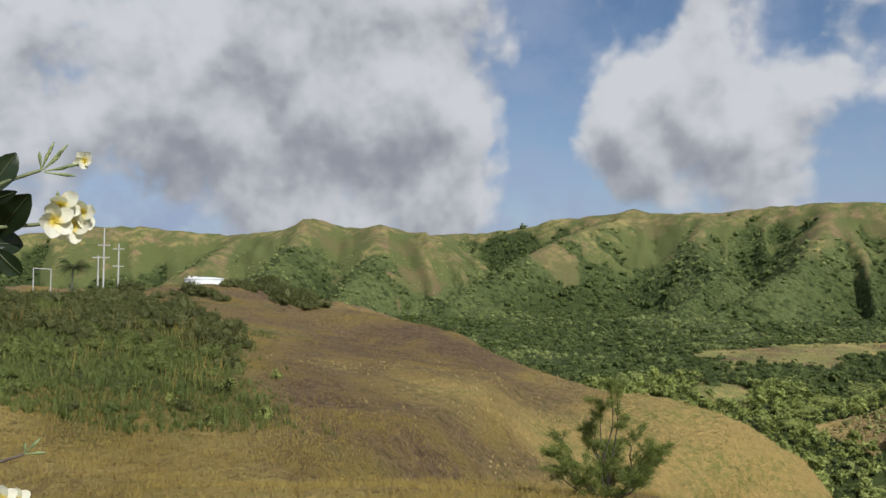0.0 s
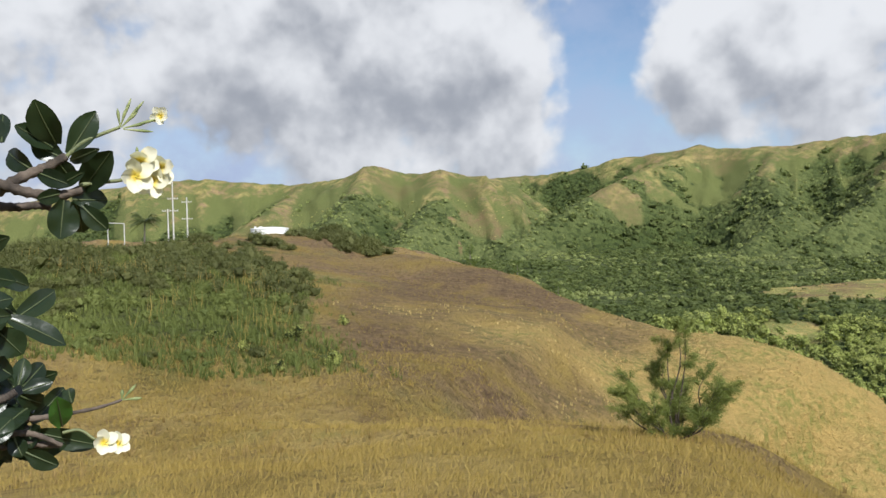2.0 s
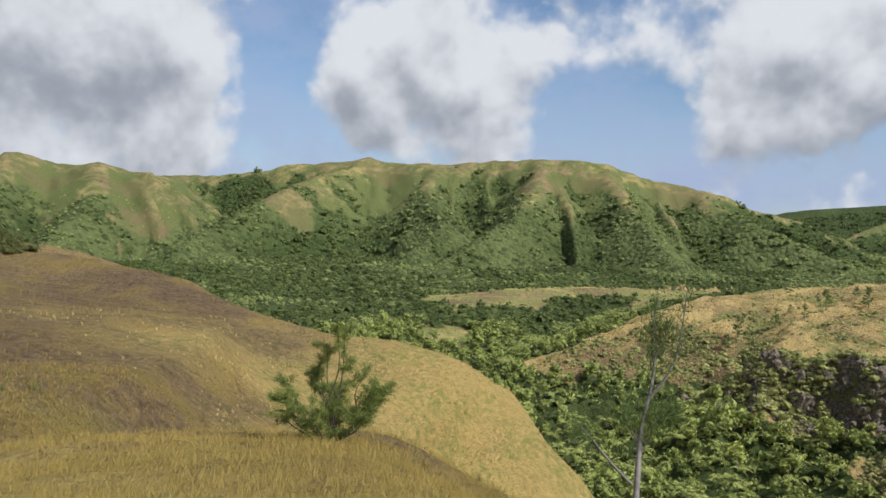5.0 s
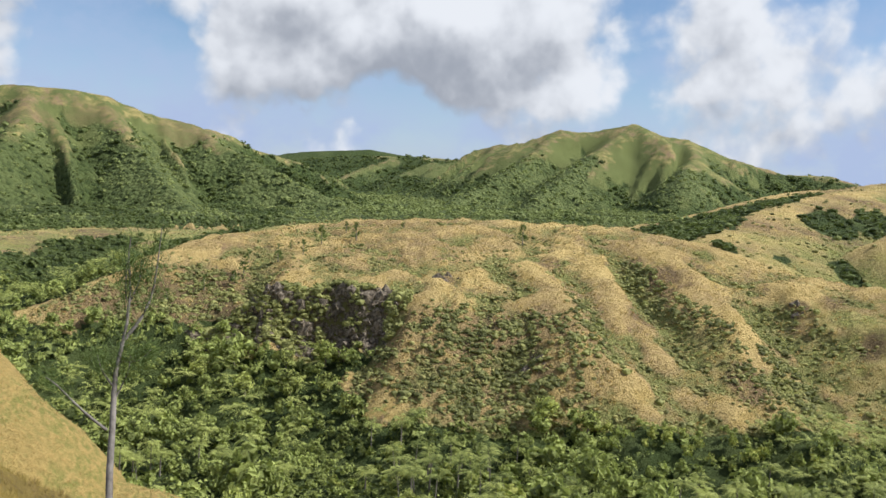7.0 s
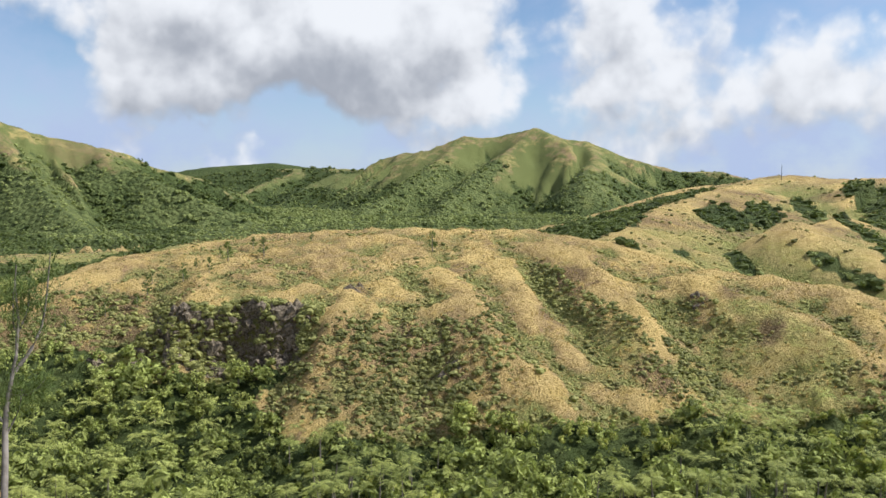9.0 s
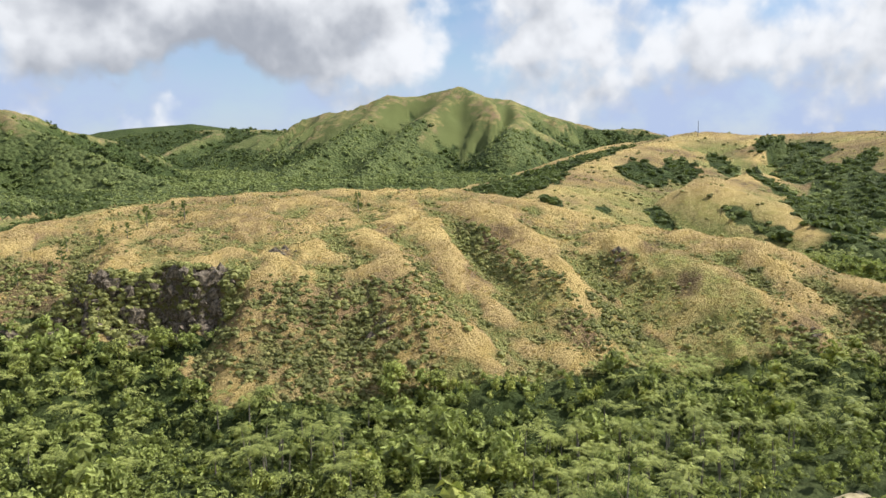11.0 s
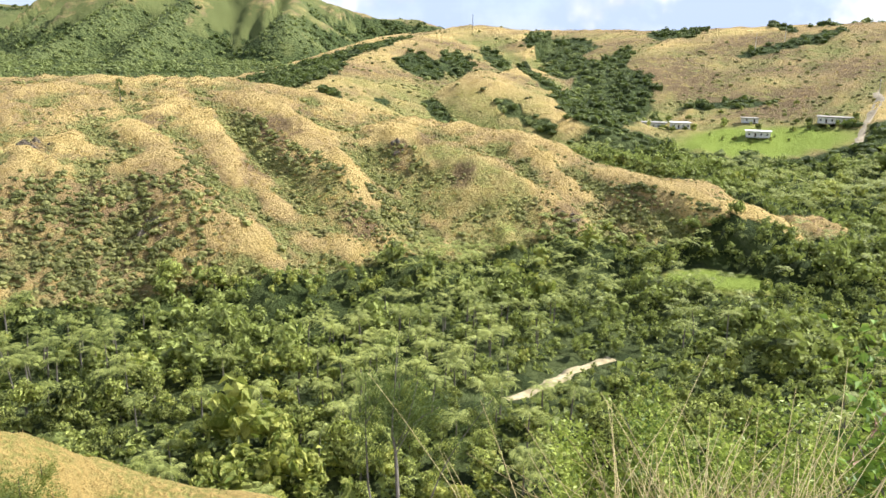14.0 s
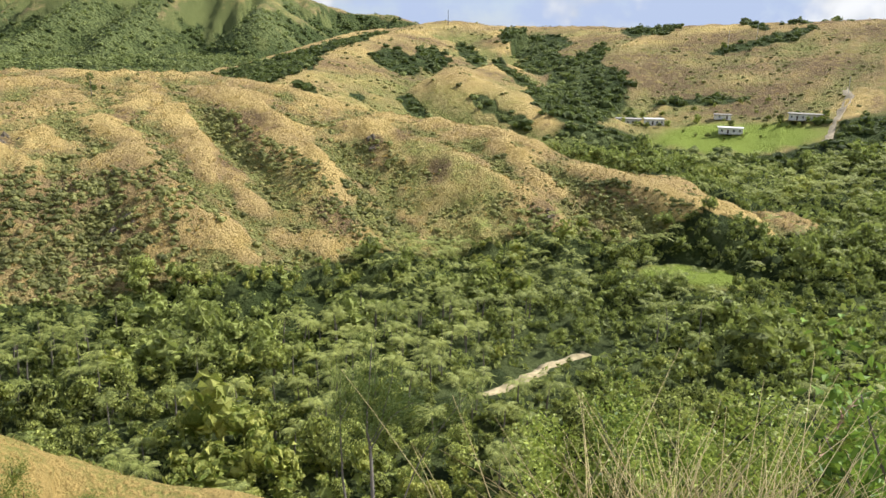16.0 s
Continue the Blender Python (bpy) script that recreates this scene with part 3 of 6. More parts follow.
def terrain(x, y):
    """Height, the hill it belongs to (-1: valley floor), depth under that hill's crest, height over the valley floor, gully measure."""
    d = np.hypot(x, y)
    floor = np.interp(d, [0, 120, 235, 290, 420, 600, 900, 1500, 2500, 4900], [-72, -73, -75.5, -69, -61, -50, -41, -30, -34, -90])
    floor = floor + 3.0 * fbm(x / 70, y / 70, 3, 5) * fade(60, 300, d)
    z, who, under, gully = floor.copy(), np.full(x.shape, -1), np.zeros(x.shape), np.zeros(x.shape)
    for i, name in enumerate(NAMES):
        line, left, right, rnd, wide, deep, _ = HILLS[name]
        zc, off, side, run, share, past = crest(x, y, line)
        blend = fade(-rnd, rnd, side)
        slope = (left[0] + (left[1] - left[0]) * share) * blend + (right[0] + (right[1] - right[0]) * share) * (1 - blend)
        slope = np.maximum(slope, (0.6 if wide < 60 else 0.35) * np.clip(past / (off + 0.1), 0, 1))
        apron = APRON.get(name, 1e9)
        ex, ey = line[-1][0] - line[0][0], line[-1][1] - line[0][1]
        along = (x * ex + y * ey) / math.hypot(ex, ey)
        bend = 0.25 * wide * fbm(x / (2.2 * wide), y / (2.2 * wide), 3, 20 + i)
        ribs = 1 - np.abs(soft((along + bend) / wide, off / (wide * 7) + i * 3.7, 40 + i)) * 2
        ribs = ribs + 0.45 * (1 - 2 * np.abs(soft((along + bend * 1.3) / (wide * 0.42), off / (wide * 4), 60 + i)))
        ribs = ribs + 0.22 * (1 - 2 * np.abs(soft((along + bend * 1.5) / (wide * 0.17), off / (wide * 1.3), 75 + i)))
        grow = fade(0.12 * wide, 1.3 * wide, off)
        flutes = 1 - 2 * np.abs(soft((along + 0.5 * bend) / 34 + 9.1, off / 260, 120 + i)) if deep > 30 else 0.0
        h = zc - slope * (np.sqrt(off * off + rnd * rnd) - rnd) - 0.75 * np.maximum(off - apron, 0) + deep * (ribs - 0.9) * grow * 0.62
        h = h + 9.0 * (flutes - 0.2) * fade(3, 45, off) if deep > 30 else h
        if name == "midhill":
            front = skirt(x, y)[0] + 2.6 * (ribs - 0.4) * fade(8, 50, off) * fade(330, 180, d - 60)
            for fold, broad, lift in HILL_FOLDS:
                _, away, _, _, part_way, _ = crest(x, y, [(*q, 0) for q in fold])
                front = front + lift * fade(0, 0.2, part_way) * (1 - fade(0.7, 1, part_way)) * np.exp(-(away / (broad * (1 + 0.3 * fbm(x / 12, y / 12, 2, 91)))) ** 2)
            h = np.where((d > 180) & (side < 6), np.maximum(h - 6 * fade(6, 20, -side), front), h)
        k = FOLD.get(name, max(3.0, rnd * 0.6))
        mix = np.clip(0.5 + 0.5 * (h - z) / k, 0, 1)
        z = z * (1 - mix) + h * mix + k * mix * (1 - mix) * 0.6
        own = h > floor + 1.5
        take = (mix > 0.5) & own
        who, under, gully = np.where(take, i, who), np.where(take, zc - h, under), np.where(take, ribs * grow, gully)
    z = z + fade(200, 230, d) * fade(430, 380, d) * (0.9 * fbm(x / 7, y / 7, 3, 83) - 1.7 * np.abs(fbm(x / 15, y / 15, 3, 84)) + 0.55 * np.abs(fbm(x / 2.6, y / 2.6, 2, 85)) + 0.9)
    z = z + fade(110, 200, d) * (0.7 * fbm(x / 4.5, y / 4.5, 2, 97) - 1.3 * np.abs(fbm(x / 17, y / 17, 3, 99)))
    z = z + fade(2, 20, d) * 0.18 * fbm(x / 2.3, y / 2.3, 3, 90) + fade(25, 90, d) * (0.7 + fade(110, 200, d)) * fbm(x / 11, y / 11, 3, 95)
    field = inside(x, y, 256, -43, 16, 9, 85)
    z = z * (1 - field) + (-70.6 + 0.02 * (x - 262)) * field
    return z, who, under, z - floor, gully


def golden(x, y):
    """Where the near spur carries bright golden grass, with its sunlit brightness put into the colour."""
    _, off, side, _, share, _ = crest(x, y, NEARSPUR)
    return fade(0.26, 0.40, share + 0.06 * fbm(x / 5, y / 5, 3, 71)) * (1 - fade(16, 30, off + 9 * fbm(x / 5, y / 5, 3, 72) - 16 * share)) * (np.hypot(x, y) > 40)


def bald(x, y):
    """Dry bald patches high on the spurs of the far ridge."""
    return np.maximum.reduce([inside(x, y, *v) for v in ((138, 1075, 30, 58, 50), (478, 1000, 26, 48, 62), (688, 985, 46, 36, 30), (309, 1205, 30, 34, 50), (560, 1000, 22, 40, 80), (-150, 1090, 26, 44, 90), (-60, 1060, 24, 40, 90))])


def woods(x, y, z, who, under, over, gully):
    """How far the ground is covered by trees, 0 to 1."""
    d = np.hypot(x, y)
    w = np.where(who < 0, 1.0, 0.0)
    a_left = x < y * 0.78
    high = np.isin(who, [i for i, n in enumerate(NAMES) if HILLS[n][6] < 900])
    tree_line = np.interp(np.degrees(np.arctan2(-x, y)), [-75, -50, -40, -25, -5, 5, 30], [58, 62, 82, 78, 70, 32, 24])
    tree_line = tree_line + 34 * fbm(x / 90, y / 90, 3, 33) - 52 * gully
    w = np.where(high, fade(-9, 9, tree_line - z), w)
    w = np.where(who == NAMES.index("ridge_far"), 1.0, w)
    for name in [n for n in NAMES if n.startswith("spur_")]:
        _, off, _, _, share, _ = crest(x, y, HILLS[name][0])
        w = w * (1 - (1 - fade(5, 20, off + 14 * fbm(x / 30, y / 30, 3, 38))) * (1 - fade(0.30, 0.62, share)))
    w = w * (1 - np.where(d > 900, bald(x, y), 0.0))
    for line in (RIDGE_WEST, RIDGE_MAIN, MOUNT):
        w = w * np.where(d > 900, fade(6, 34, crest(x, y, line)[1] + 16 * fbm(x / 40, y / 40, 3, 37)), 1.0)
    for cx, cy, rx, ry, turn in ((800, 30, 75, 34, 8), (690, 20, 60, 24, 0), (598, 124, 48, 17, 12), (646, 106, 45, 13, 10), (705, 82, 50, 12, 18), (583, 32, 60, 8, 25), (445, 578, 50, 62, 0), (600, 215, 60, 14, 10), (540, 214, 95, 30, 5), (470, 206, 45, 24, 0), (440, 142, 14, 5, 40), (467, 86, 26, 6, 30), (458, 118, 10, 5, 0), (472, 45, 12, 6, 40), (460, 28, 12, 6, 60), (570, -12, 80, 32, -5), (505, 0, 45, 22, 0), (655, -10, 90, 16, -12), (800, -75, 50, 26, 0), (420, 190, 40, 14, 30),
                                 (400, -60, 85, 75, 0), (420, -160, 70, 60, 0), (330, -120, 80, 40, 0), (205, 405, 62, 70, 40), (330, 420, 60, 26, -20), (150, 330, 50, 40, 0), (128, 262, 40, 34, 0), (280, 500, 40, 14, 10), (690, -128, 22, 6, -60), (760, -160, 30, 8, 10), (772, -215, 45, 11, -62), (708, -165, 40, 13, -60), (560, -85, 30, 10, 85)):
        w = np.maximum(w, np.where((d > 318) | (a_left & (d > 300)), inside(x, y, cx, cy, rx, ry, turn), 0))
    w = np.maximum(w, np.where(np.isin(who, [NAMES.index(n) for n in ("midspur_a", "midspur_b", "midspur_d", "nearspur", "home", "saddle", "behind")]) & (z < -66.5 + 2.0 * fbm(x / 15, y / 15, 2, 3)) & (d > 70), 1.0, 0.0))
    _, off, side, _, share, _ = crest(x, y, PLATEAU_SPUR)
    w = np.maximum(w, np.where((d > 440) & (side < -10 - 24 * fbm(x / 34, y / 34, 3, 49)) & (off < 150) & (share > 0.28), 1.0, 0.0))
    _, low, cliff = skirt(x, y)
    az = np.degrees(np.arctan2(-x, y))
    front = (who == NAMES.index("midhill")) & (d < 330)
    w = np.where(front, np.where((low > 0.34 + 0.2 * fbm(x / 12, y / 12, 2, 44)) & (az > -47.5 - 3 * fbm(x / 20, y / 20, 2, 46)) & ((az < -36.5) | (low > 0.7)) & (cliff < 0.1), 1.0, np.where(low > 0.97, w, 0.0)), w)
    w = np.where((low > 1.2) & (d > 150) & (d < 330) & (az < -24) & (az > -106), 1.0, w)
    w = np.maximum(w, np.where((az > -39) & (az < -20) & (d > 200) & (d < 330) & (z < -54 + 4 * fbm(x / 14, y / 14, 2, 47)), 1.0, 0.0))
    w = np.where((az > -18.0 + 3 * fbm(x / 25, y / 25, 2, 48)) & (az < 10) & (d > 190) & (d < 800) & (who != NAMES.index("leftridge")) & (who != NAMES.index("nearspur")) & (who != NAMES.index("tankridge")), 1.0, w)
    w = w * (1 - inside(x, y, 256, -43, 19, 10, 85)) * (1 - inside(x, y, 478, -100, 36, 52, -8))
    return w


def build_ground():
    az = np.radians(np.concatenate([np.arange(42, -116, -0.27), np.arange(-116, -318, -4.0)]))
    rad, r = [], 1.2
    while r < 4850:
        rad.append(r)
        r *= 1 + (0.03 if r < 50 else 0.007 if 210 < r < 400 else 0.014 if r < 2000 else 0.03)
    rad = np.array(rad)
    A, R = np.meshgrid(az, rad)
    x, y = -np.sin(A) * R, np.cos(A) * R
    z, who, under, over, gully = terrain(x, y)
    cover = woods(x, y, z, who, under, over, gully)
    na, nr = len(az), len(rad)
    centre = terrain(np.array([0.0]), np.array([0.0]))[0][0]
    co = np.concatenate([np.stack([x, y, z], -1).reshape(-1, 3), [[0, 0, centre]]])
    i, j = np.meshgrid(np.arange(nr - 1), np.arange(na), indexing="ij")
    j2 = (j + 1) % na
    quads = np.stack([i * na + j, (i + 1) * na + j, (i + 1) * na + j2, i * na + j2], -1).reshape(-1, 4)[:, ::-1]
    tip = np.stack([np.full(na, len(co) - 1), np.arange(na), (np.arange(na) + 1) % na], -1)[:, ::-1]
    ob = mesh_object("ground", co, [quads, tip], MAT["ground"], smooth=True)
    rock = np.zeros(len(co))
    kind = np.zeros(len(co))
    near = np.isin(who, [NAMES.index(n) for n in ("home", "leftridge", "nearspur", "saddle", "tankridge")])
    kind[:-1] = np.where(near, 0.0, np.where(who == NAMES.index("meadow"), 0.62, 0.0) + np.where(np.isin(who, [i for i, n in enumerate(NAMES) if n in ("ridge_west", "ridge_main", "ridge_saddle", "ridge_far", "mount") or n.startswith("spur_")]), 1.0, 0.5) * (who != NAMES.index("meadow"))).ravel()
    gx, gy = np.gradient(z, axis=0) / np.gradient(R, axis=0), np.gradient(z, axis=1) / (R * abs(np.gradient(A, axis=1)))
    steep = np.hypot(gx, gy)
    bare = np.where(R < 420, skirt(x, y)[2], 0.0)
    rock[:-1] = bare.ravel()
    gold = golden(x, y)
    ang = np.degrees(np.arctan2(-x, y))
    rim = np.interp(R, [38, 45, 60, 80, 110, 165], [15, 12.5, 14.5, 17, 19.5, 20.5]) + 6 * fbm(x / 9, y / 9, 3, 9)
    green = fade(38, 47, R + 11 * fbm(x / 6, y / 6, 3, 4)) * (R < 165) * fade(-3.5, 2.0, ang - rim + 5 * fbm(x / 3, y / 3, 3, 19)) * (ang < 60)
    for name, field in (("gold", gold), ("green", green)):
        ob.data.attributes.new(name, "FLOAT", "POINT").data.foreach_set("value", np.concatenate([field.ravel(), [0.0]]).astype(np.float32))
    lawn = np.maximum(inside(x, y, 478, -100, 33, 48, -8), inside(x, y, 256, -43, 19, 10, 85))
    # near slope: brown growth, with the shadow of its gully in the colour
    bracken_shade = np.maximum(inside(x, y, 3, 76, 18, 50, 6), 0.7 * inside(x, y, -26, 120, 18, 30, 0))
    # left flank of the hill: brown scrub ground, darkened further for its shade
    bracken_shade = np.maximum(bracken_shade, 0.5 * np.maximum(inside(x, y, 207, 140, 40, 26, -56), 1.7 * inside(x, y, 173, 257, 42, 25, -34)))
    plum = np.maximum.reduce([inside(x, y, *v) for v in ((290, 44, 7, 5, 0), (276, 5, 8, 5, 0), (266, 113, 9, 6, 30), (284, 163, 8, 6, 0), (246, 70, 9, 6, 40), (308, 71, 5, 3, 30), (240, 180, 9, 3, 60), (214, 124, 12, 3, 50), (300, 120, 12, 6, 30), (318, 62, 9, 5, 0))])
    bracken_shade = np.maximum(bracken_shade, np.where(R < 400, 0.9 * plum, 0.0))
    bracken_shade = np.maximum(bracken_shade, np.where((R > 520) & (R < 1000), np.clip(0.25 + 1.6 * fbm(x / 30, y / 60, 4, 61) + 0.35 * (y < -60), 0, 0.95), 0.0))
    bracken_shade = np.maximum(bracken_shade, 0.45 * bald(x, y))
    for name, field in (("lawn", lawn), ("bracken_shade", bracken_shade)):
        ob.data.attributes.new(name, "FLOAT", "POINT").data.foreach_set("value", np.concatenate([field.ravel(), [0.0]]).astype(np.float32))
    spur = np.full(x.shape, 999.0)
    for hill in [n for n in NAMES if n.startswith("spur_")]:
        spur = np.minimum(spur, crest(x, y, HILLS[hill][0])[1])
    # brush on spurs; lit crests and shaded gullies are painted with it
    brush = np.clip(0.9 * fade(75, 15, spur) + 0.4 * gully + 0.9 * fbm(x / 60, y / 60, 3, 15) + 0.4 * (who < 0), 0, 1)
    ob.data.attributes.new("brush", "FLOAT", "POINT").data.foreach_set("value", np.concatenate([brush.ravel(), [0.0]]).astype(np.float32))
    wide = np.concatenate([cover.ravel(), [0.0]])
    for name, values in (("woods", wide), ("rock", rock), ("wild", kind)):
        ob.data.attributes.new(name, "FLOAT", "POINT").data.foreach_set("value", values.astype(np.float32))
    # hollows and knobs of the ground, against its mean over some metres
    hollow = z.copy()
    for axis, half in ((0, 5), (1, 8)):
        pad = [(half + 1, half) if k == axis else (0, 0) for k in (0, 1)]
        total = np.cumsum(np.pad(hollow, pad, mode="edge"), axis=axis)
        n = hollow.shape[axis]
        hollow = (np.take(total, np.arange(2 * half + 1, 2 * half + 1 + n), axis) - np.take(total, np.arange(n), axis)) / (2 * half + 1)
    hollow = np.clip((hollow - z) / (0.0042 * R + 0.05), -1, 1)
    fresh = np.maximum.reduce([inside(x, y, *v) for v in ((276, 46, 24, 10, 40), (284, 40, 34, 17, 40), (262, 92, 26, 6, 50), (252, 52, 20, 7, 50), (288, 34, 12, 7, 20), (196, 140, 9, 7, 0), (284, -28, 20, 5, 70))])
    fresh = np.where(R < 330, fresh * np.clip(0.75 + 1.2 * fbm(x / 7, y / 7, 3, 57), 0, 1), 0.0)
    olive = np.where((R > 415) & (R < 900), np.clip(0.40 + 1.1 * fbm(x / 28, y / 28, 3, 59) + 0.5 * inside(x, y, 470, 80, 70, 60, 0) + 0.5 * hollow, 0, 1), 0.0)
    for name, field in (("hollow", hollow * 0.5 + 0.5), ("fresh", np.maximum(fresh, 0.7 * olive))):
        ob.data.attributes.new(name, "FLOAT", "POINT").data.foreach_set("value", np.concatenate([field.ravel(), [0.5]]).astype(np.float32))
    # visible from the lookout: no nearer ground stands higher in the view
    up = z / R
    high = np.maximum.accumulate(up, axis=0)
    seen = up >= high - 18.0 / R
    return tagged(ob, "rolling hills of dry grass, green slopes and a wooded valley", "ground", kind="structure"), (az, rad, seen, hollow)


ground, VISIBLE = build_ground()

# ---- woods ----
TRACK = [(145, 31, 0), (153, 22, 0), (161, 14, 0), (169, 7, 0), (174, 3, 0), (181, 1, 0), (186, -4, 0), (191, -9, 0), (198, -17, 0)]

rng = np.random.default_rng(7)


def ico(sub):
    bm = bmesh.new()
    bmesh.ops.create_icosphere(bm, subdivisions=sub, radius=1.0)
    co = np.array([v.co[:] for v in bm.verts])
    f = np.array([[v.index for v in q.verts] for q in bm.faces])
    bm.free()
    return co, f


def many(co, f, places, size, spin, squash):
    """Copies of one small mesh, as arrays: places (n, 3), size (n), spin (n), squash (n) in height."""
    n = len(places)
    c, s = np.cos(spin)[:, None], np.sin(spin)[:, None]
    x, y, z = co[None, :, 0], co[None, :, 1], co[None, :, 2]
    out = np.stack([(x * c - y * s) * size[:, None], (x * s + y * c) * size[:, None], z * (size * squash)[:, None]], -1) + places[:, None, :]
    faces = f[None] + (np.arange(n) * len(co))[:, None, None]
    return out.reshape(-1, 3), faces.reshape(-1, f.shape[1])


def seen_at(x, y):
    return of_grid(x, y)[0]


def of_grid(x, y):
    """Whether the ground at a place shows from the lookout, and how hollow it lies there."""
    az, rad, seen, hollow = VISIBLE
    a = np.degrees(np.arctan2(-x, y))
    j = np.clip(((42 - a) / 0.27).round().astype(int), 0, len(az) - 1)
    i = np.clip(np.searchsorted(rad, np.hypot(x, y)), 0, len(rad) - 1)
    return seen[i, j], hollow[i, j]


def scatter(n, r0, r1, az0=41.0, az1=-114.0, power=1.0):
    a = np.radians(rng.uniform(az1, az0, n))
    r = (r0 ** (power + 1) + rng.random(n) * (r1 ** (power + 1) - r0 ** (power + 1))) ** (1 / (power + 1))
    return -np.sin(a) * r, np.cos(a) * r


def lumpy(sub, seed, amp=0.25):
    co, f = ico(sub)
    k = np.array([1 + amp * noise.noise(Vector(c) * 1.7 + Vector((seed * 9.1, 0, 0))) * 2 for c in co])
    return co * k[:, None], f


def joined(name, sets, mat, smooth=False):
    """One mesh object out of several (corners, faces) sets."""
    cos, fs, base = [], {}, 0
    for c, q in sets:
        cos.append(c)
        fs.setdefault(q.shape[1], []).append(q + base)
        base += len(c)
    return mesh_object(name, np.concatenate(cos), [np.concatenate(v) for v in fs.values()], mat, smooth)


def clumps(x, y, z, lo, hi, flat, variants, sub=1, amp=0.3, sink=0.3):
    sets = []
    pick = rng.integers(0, variants, len(x))
    for k in range(variants):
        m = pick == k
        n = m.sum()
        co, f = lumpy(sub, k + 1, amp)
        size = lo + (hi - lo) * rng.random(n) ** 1.6
        sets.append(many(co, f, np.stack([x[m], y[m], z[m] + size * sink], -1), size, rng.uniform(0, 6.3, n), rng.uniform(*flat, n)))
    return sets


def sprays(x, y, z, lo, hi, variants, leaf, count, core):
    """Rough tree crowns for far woods: a few leaf sprays each, over a small core or none."""
    sets = []
    pick = rng.integers(0, variants, len(x))
    for k in range(variants):
        m = pick == k
        n = m.sum()
        d = rng.normal(size=(count, 3))
        d[:, 2] = np.abs(d[:, 2]) * 0.9 + 0.1
        d /= np.linalg.norm(d, axis=1, keepdims=True)
        shape = [leaves(d * rng.uniform(0.7, 1.1, (count, 1)) * [1, 1, 0.8], d + 0.35 * rng.normal(size=d.shape), np.full(count, leaf), 0.2)]
        if core:
            c, f = lumpy(0, k + 3, 0.4)
            shape.append((c * [0.85, 0.85, 0.7], f))
        co, f = pack(shape)
        size = lo + (hi - lo) * rng.random(n) ** 1.5
        sets.append(many(co, f, np.stack([x[m], y[m], z[m] + size * 0.1], -1), size, rng.uniform(0, 6.3, n), rng.uniform(0.6, 1.1, n)))
    return sets


def tufts(x, y, z, lo, hi, wide=0.42):
    """Small ragged grass cones of three leaning blades each."""
    sets = []
    pick = rng.integers(0, 5, len(x))
    for k in range(5):
        m = pick == k
        n = m.sum()
        co, f = [], []
        for i in range(3):
            a, o = i * 2.1 + k, wide
            p = np.array([math.cos(a), math.sin(a), 0])
            q = np.array([-p[1], p[0], 0])
            b = len(co)
            co += [p * 0.2 - q * o, p * 0.2 + q * o, p * (0.5 + 0.3 * rng.random()) + [0, 0, 0.9], -p * 0.4]
            f += [[b, b + 1, b + 2], [b + 1, b + 3, b + 2]]
        size = np.broadcast_to(lo, x.shape)[m] + np.broadcast_to(np.asarray(hi) - lo, x.shape)[m] * rng.random(n) ** 1.8
        sets.append(many(np.array(co), np.array(f), np.stack([x[m], y[m], z[m] - 0.05], -1), size, rng.uniform(0, 6.3, n), rng.uniform(0.6, 1.1, n)))
    return sets


def blades(x, y, z, lo, hi, wide, count=8):
    """Grass tufts of thin blades that lean out from one root."""
    sets = []
    pick = rng.integers(0, 6, len(x))
    for k in range(6):
        m = pick == k
        n = m.sum()
        a = rng.uniform(0, 6.3, count)
        out, up = rng.uniform(0.1, 0.75, count), rng.uniform(0.55, 1.0, count)
        foot = np.stack([np.cos(a) * 0.12, np.sin(a) * 0.12, np.full(count, -0.08)], -1)
        side = np.stack([-np.sin(a), np.cos(a), np.zeros(count)], -1) * wide
        tip = np.stack([np.cos(a) * out, np.sin(a) * out, up], -1)
        co = np.stack([foot - side, foot + side, tip], 1).reshape(-1, 3)
        size = lo + (hi - lo) * rng.random(n) ** 1.6
        sets.append(many(co, np.arange(3 * count).reshape(-1, 3), np.stack([x[m], y[m], z[m]], -1), size, rng.uniform(0, 6.3, n), rng.uniform(0.7, 1.15, n)))
    return sets


def leaves(centres, normals, size, droop=0.0):
    """Folded leaf sprays: two triangles each that share a midrib, facing about the given way."""
    n = len(centres)
    nn = normals / np.linalg.norm(normals, axis=1, keepdims=True)
    side = np.cross(nn, rng.normal(size=(n, 3)))
    side /= np.linalg.norm(side, axis=1, keepdims=True)
    along = np.cross(nn, side)
    s = (size * rng.uniform(0.6, 1.4, n))[:, None]
    a, b = centres - along * s, centres + along * s - np.array([0, 0, 1.0]) * droop * s
    lft, rgt = centres + side * s * 0.55 + nn * s * 0.25, centres - side * s * 0.55 + nn * s * 0.25
    co = np.stack([a, lft, b, rgt], 1).reshape(-1, 3)
    k = np.arange(n)[:, None] * 4
    return co, np.concatenate([k + np.array([[0, 1, 2]]), k + np.array([[0, 2, 3]])])


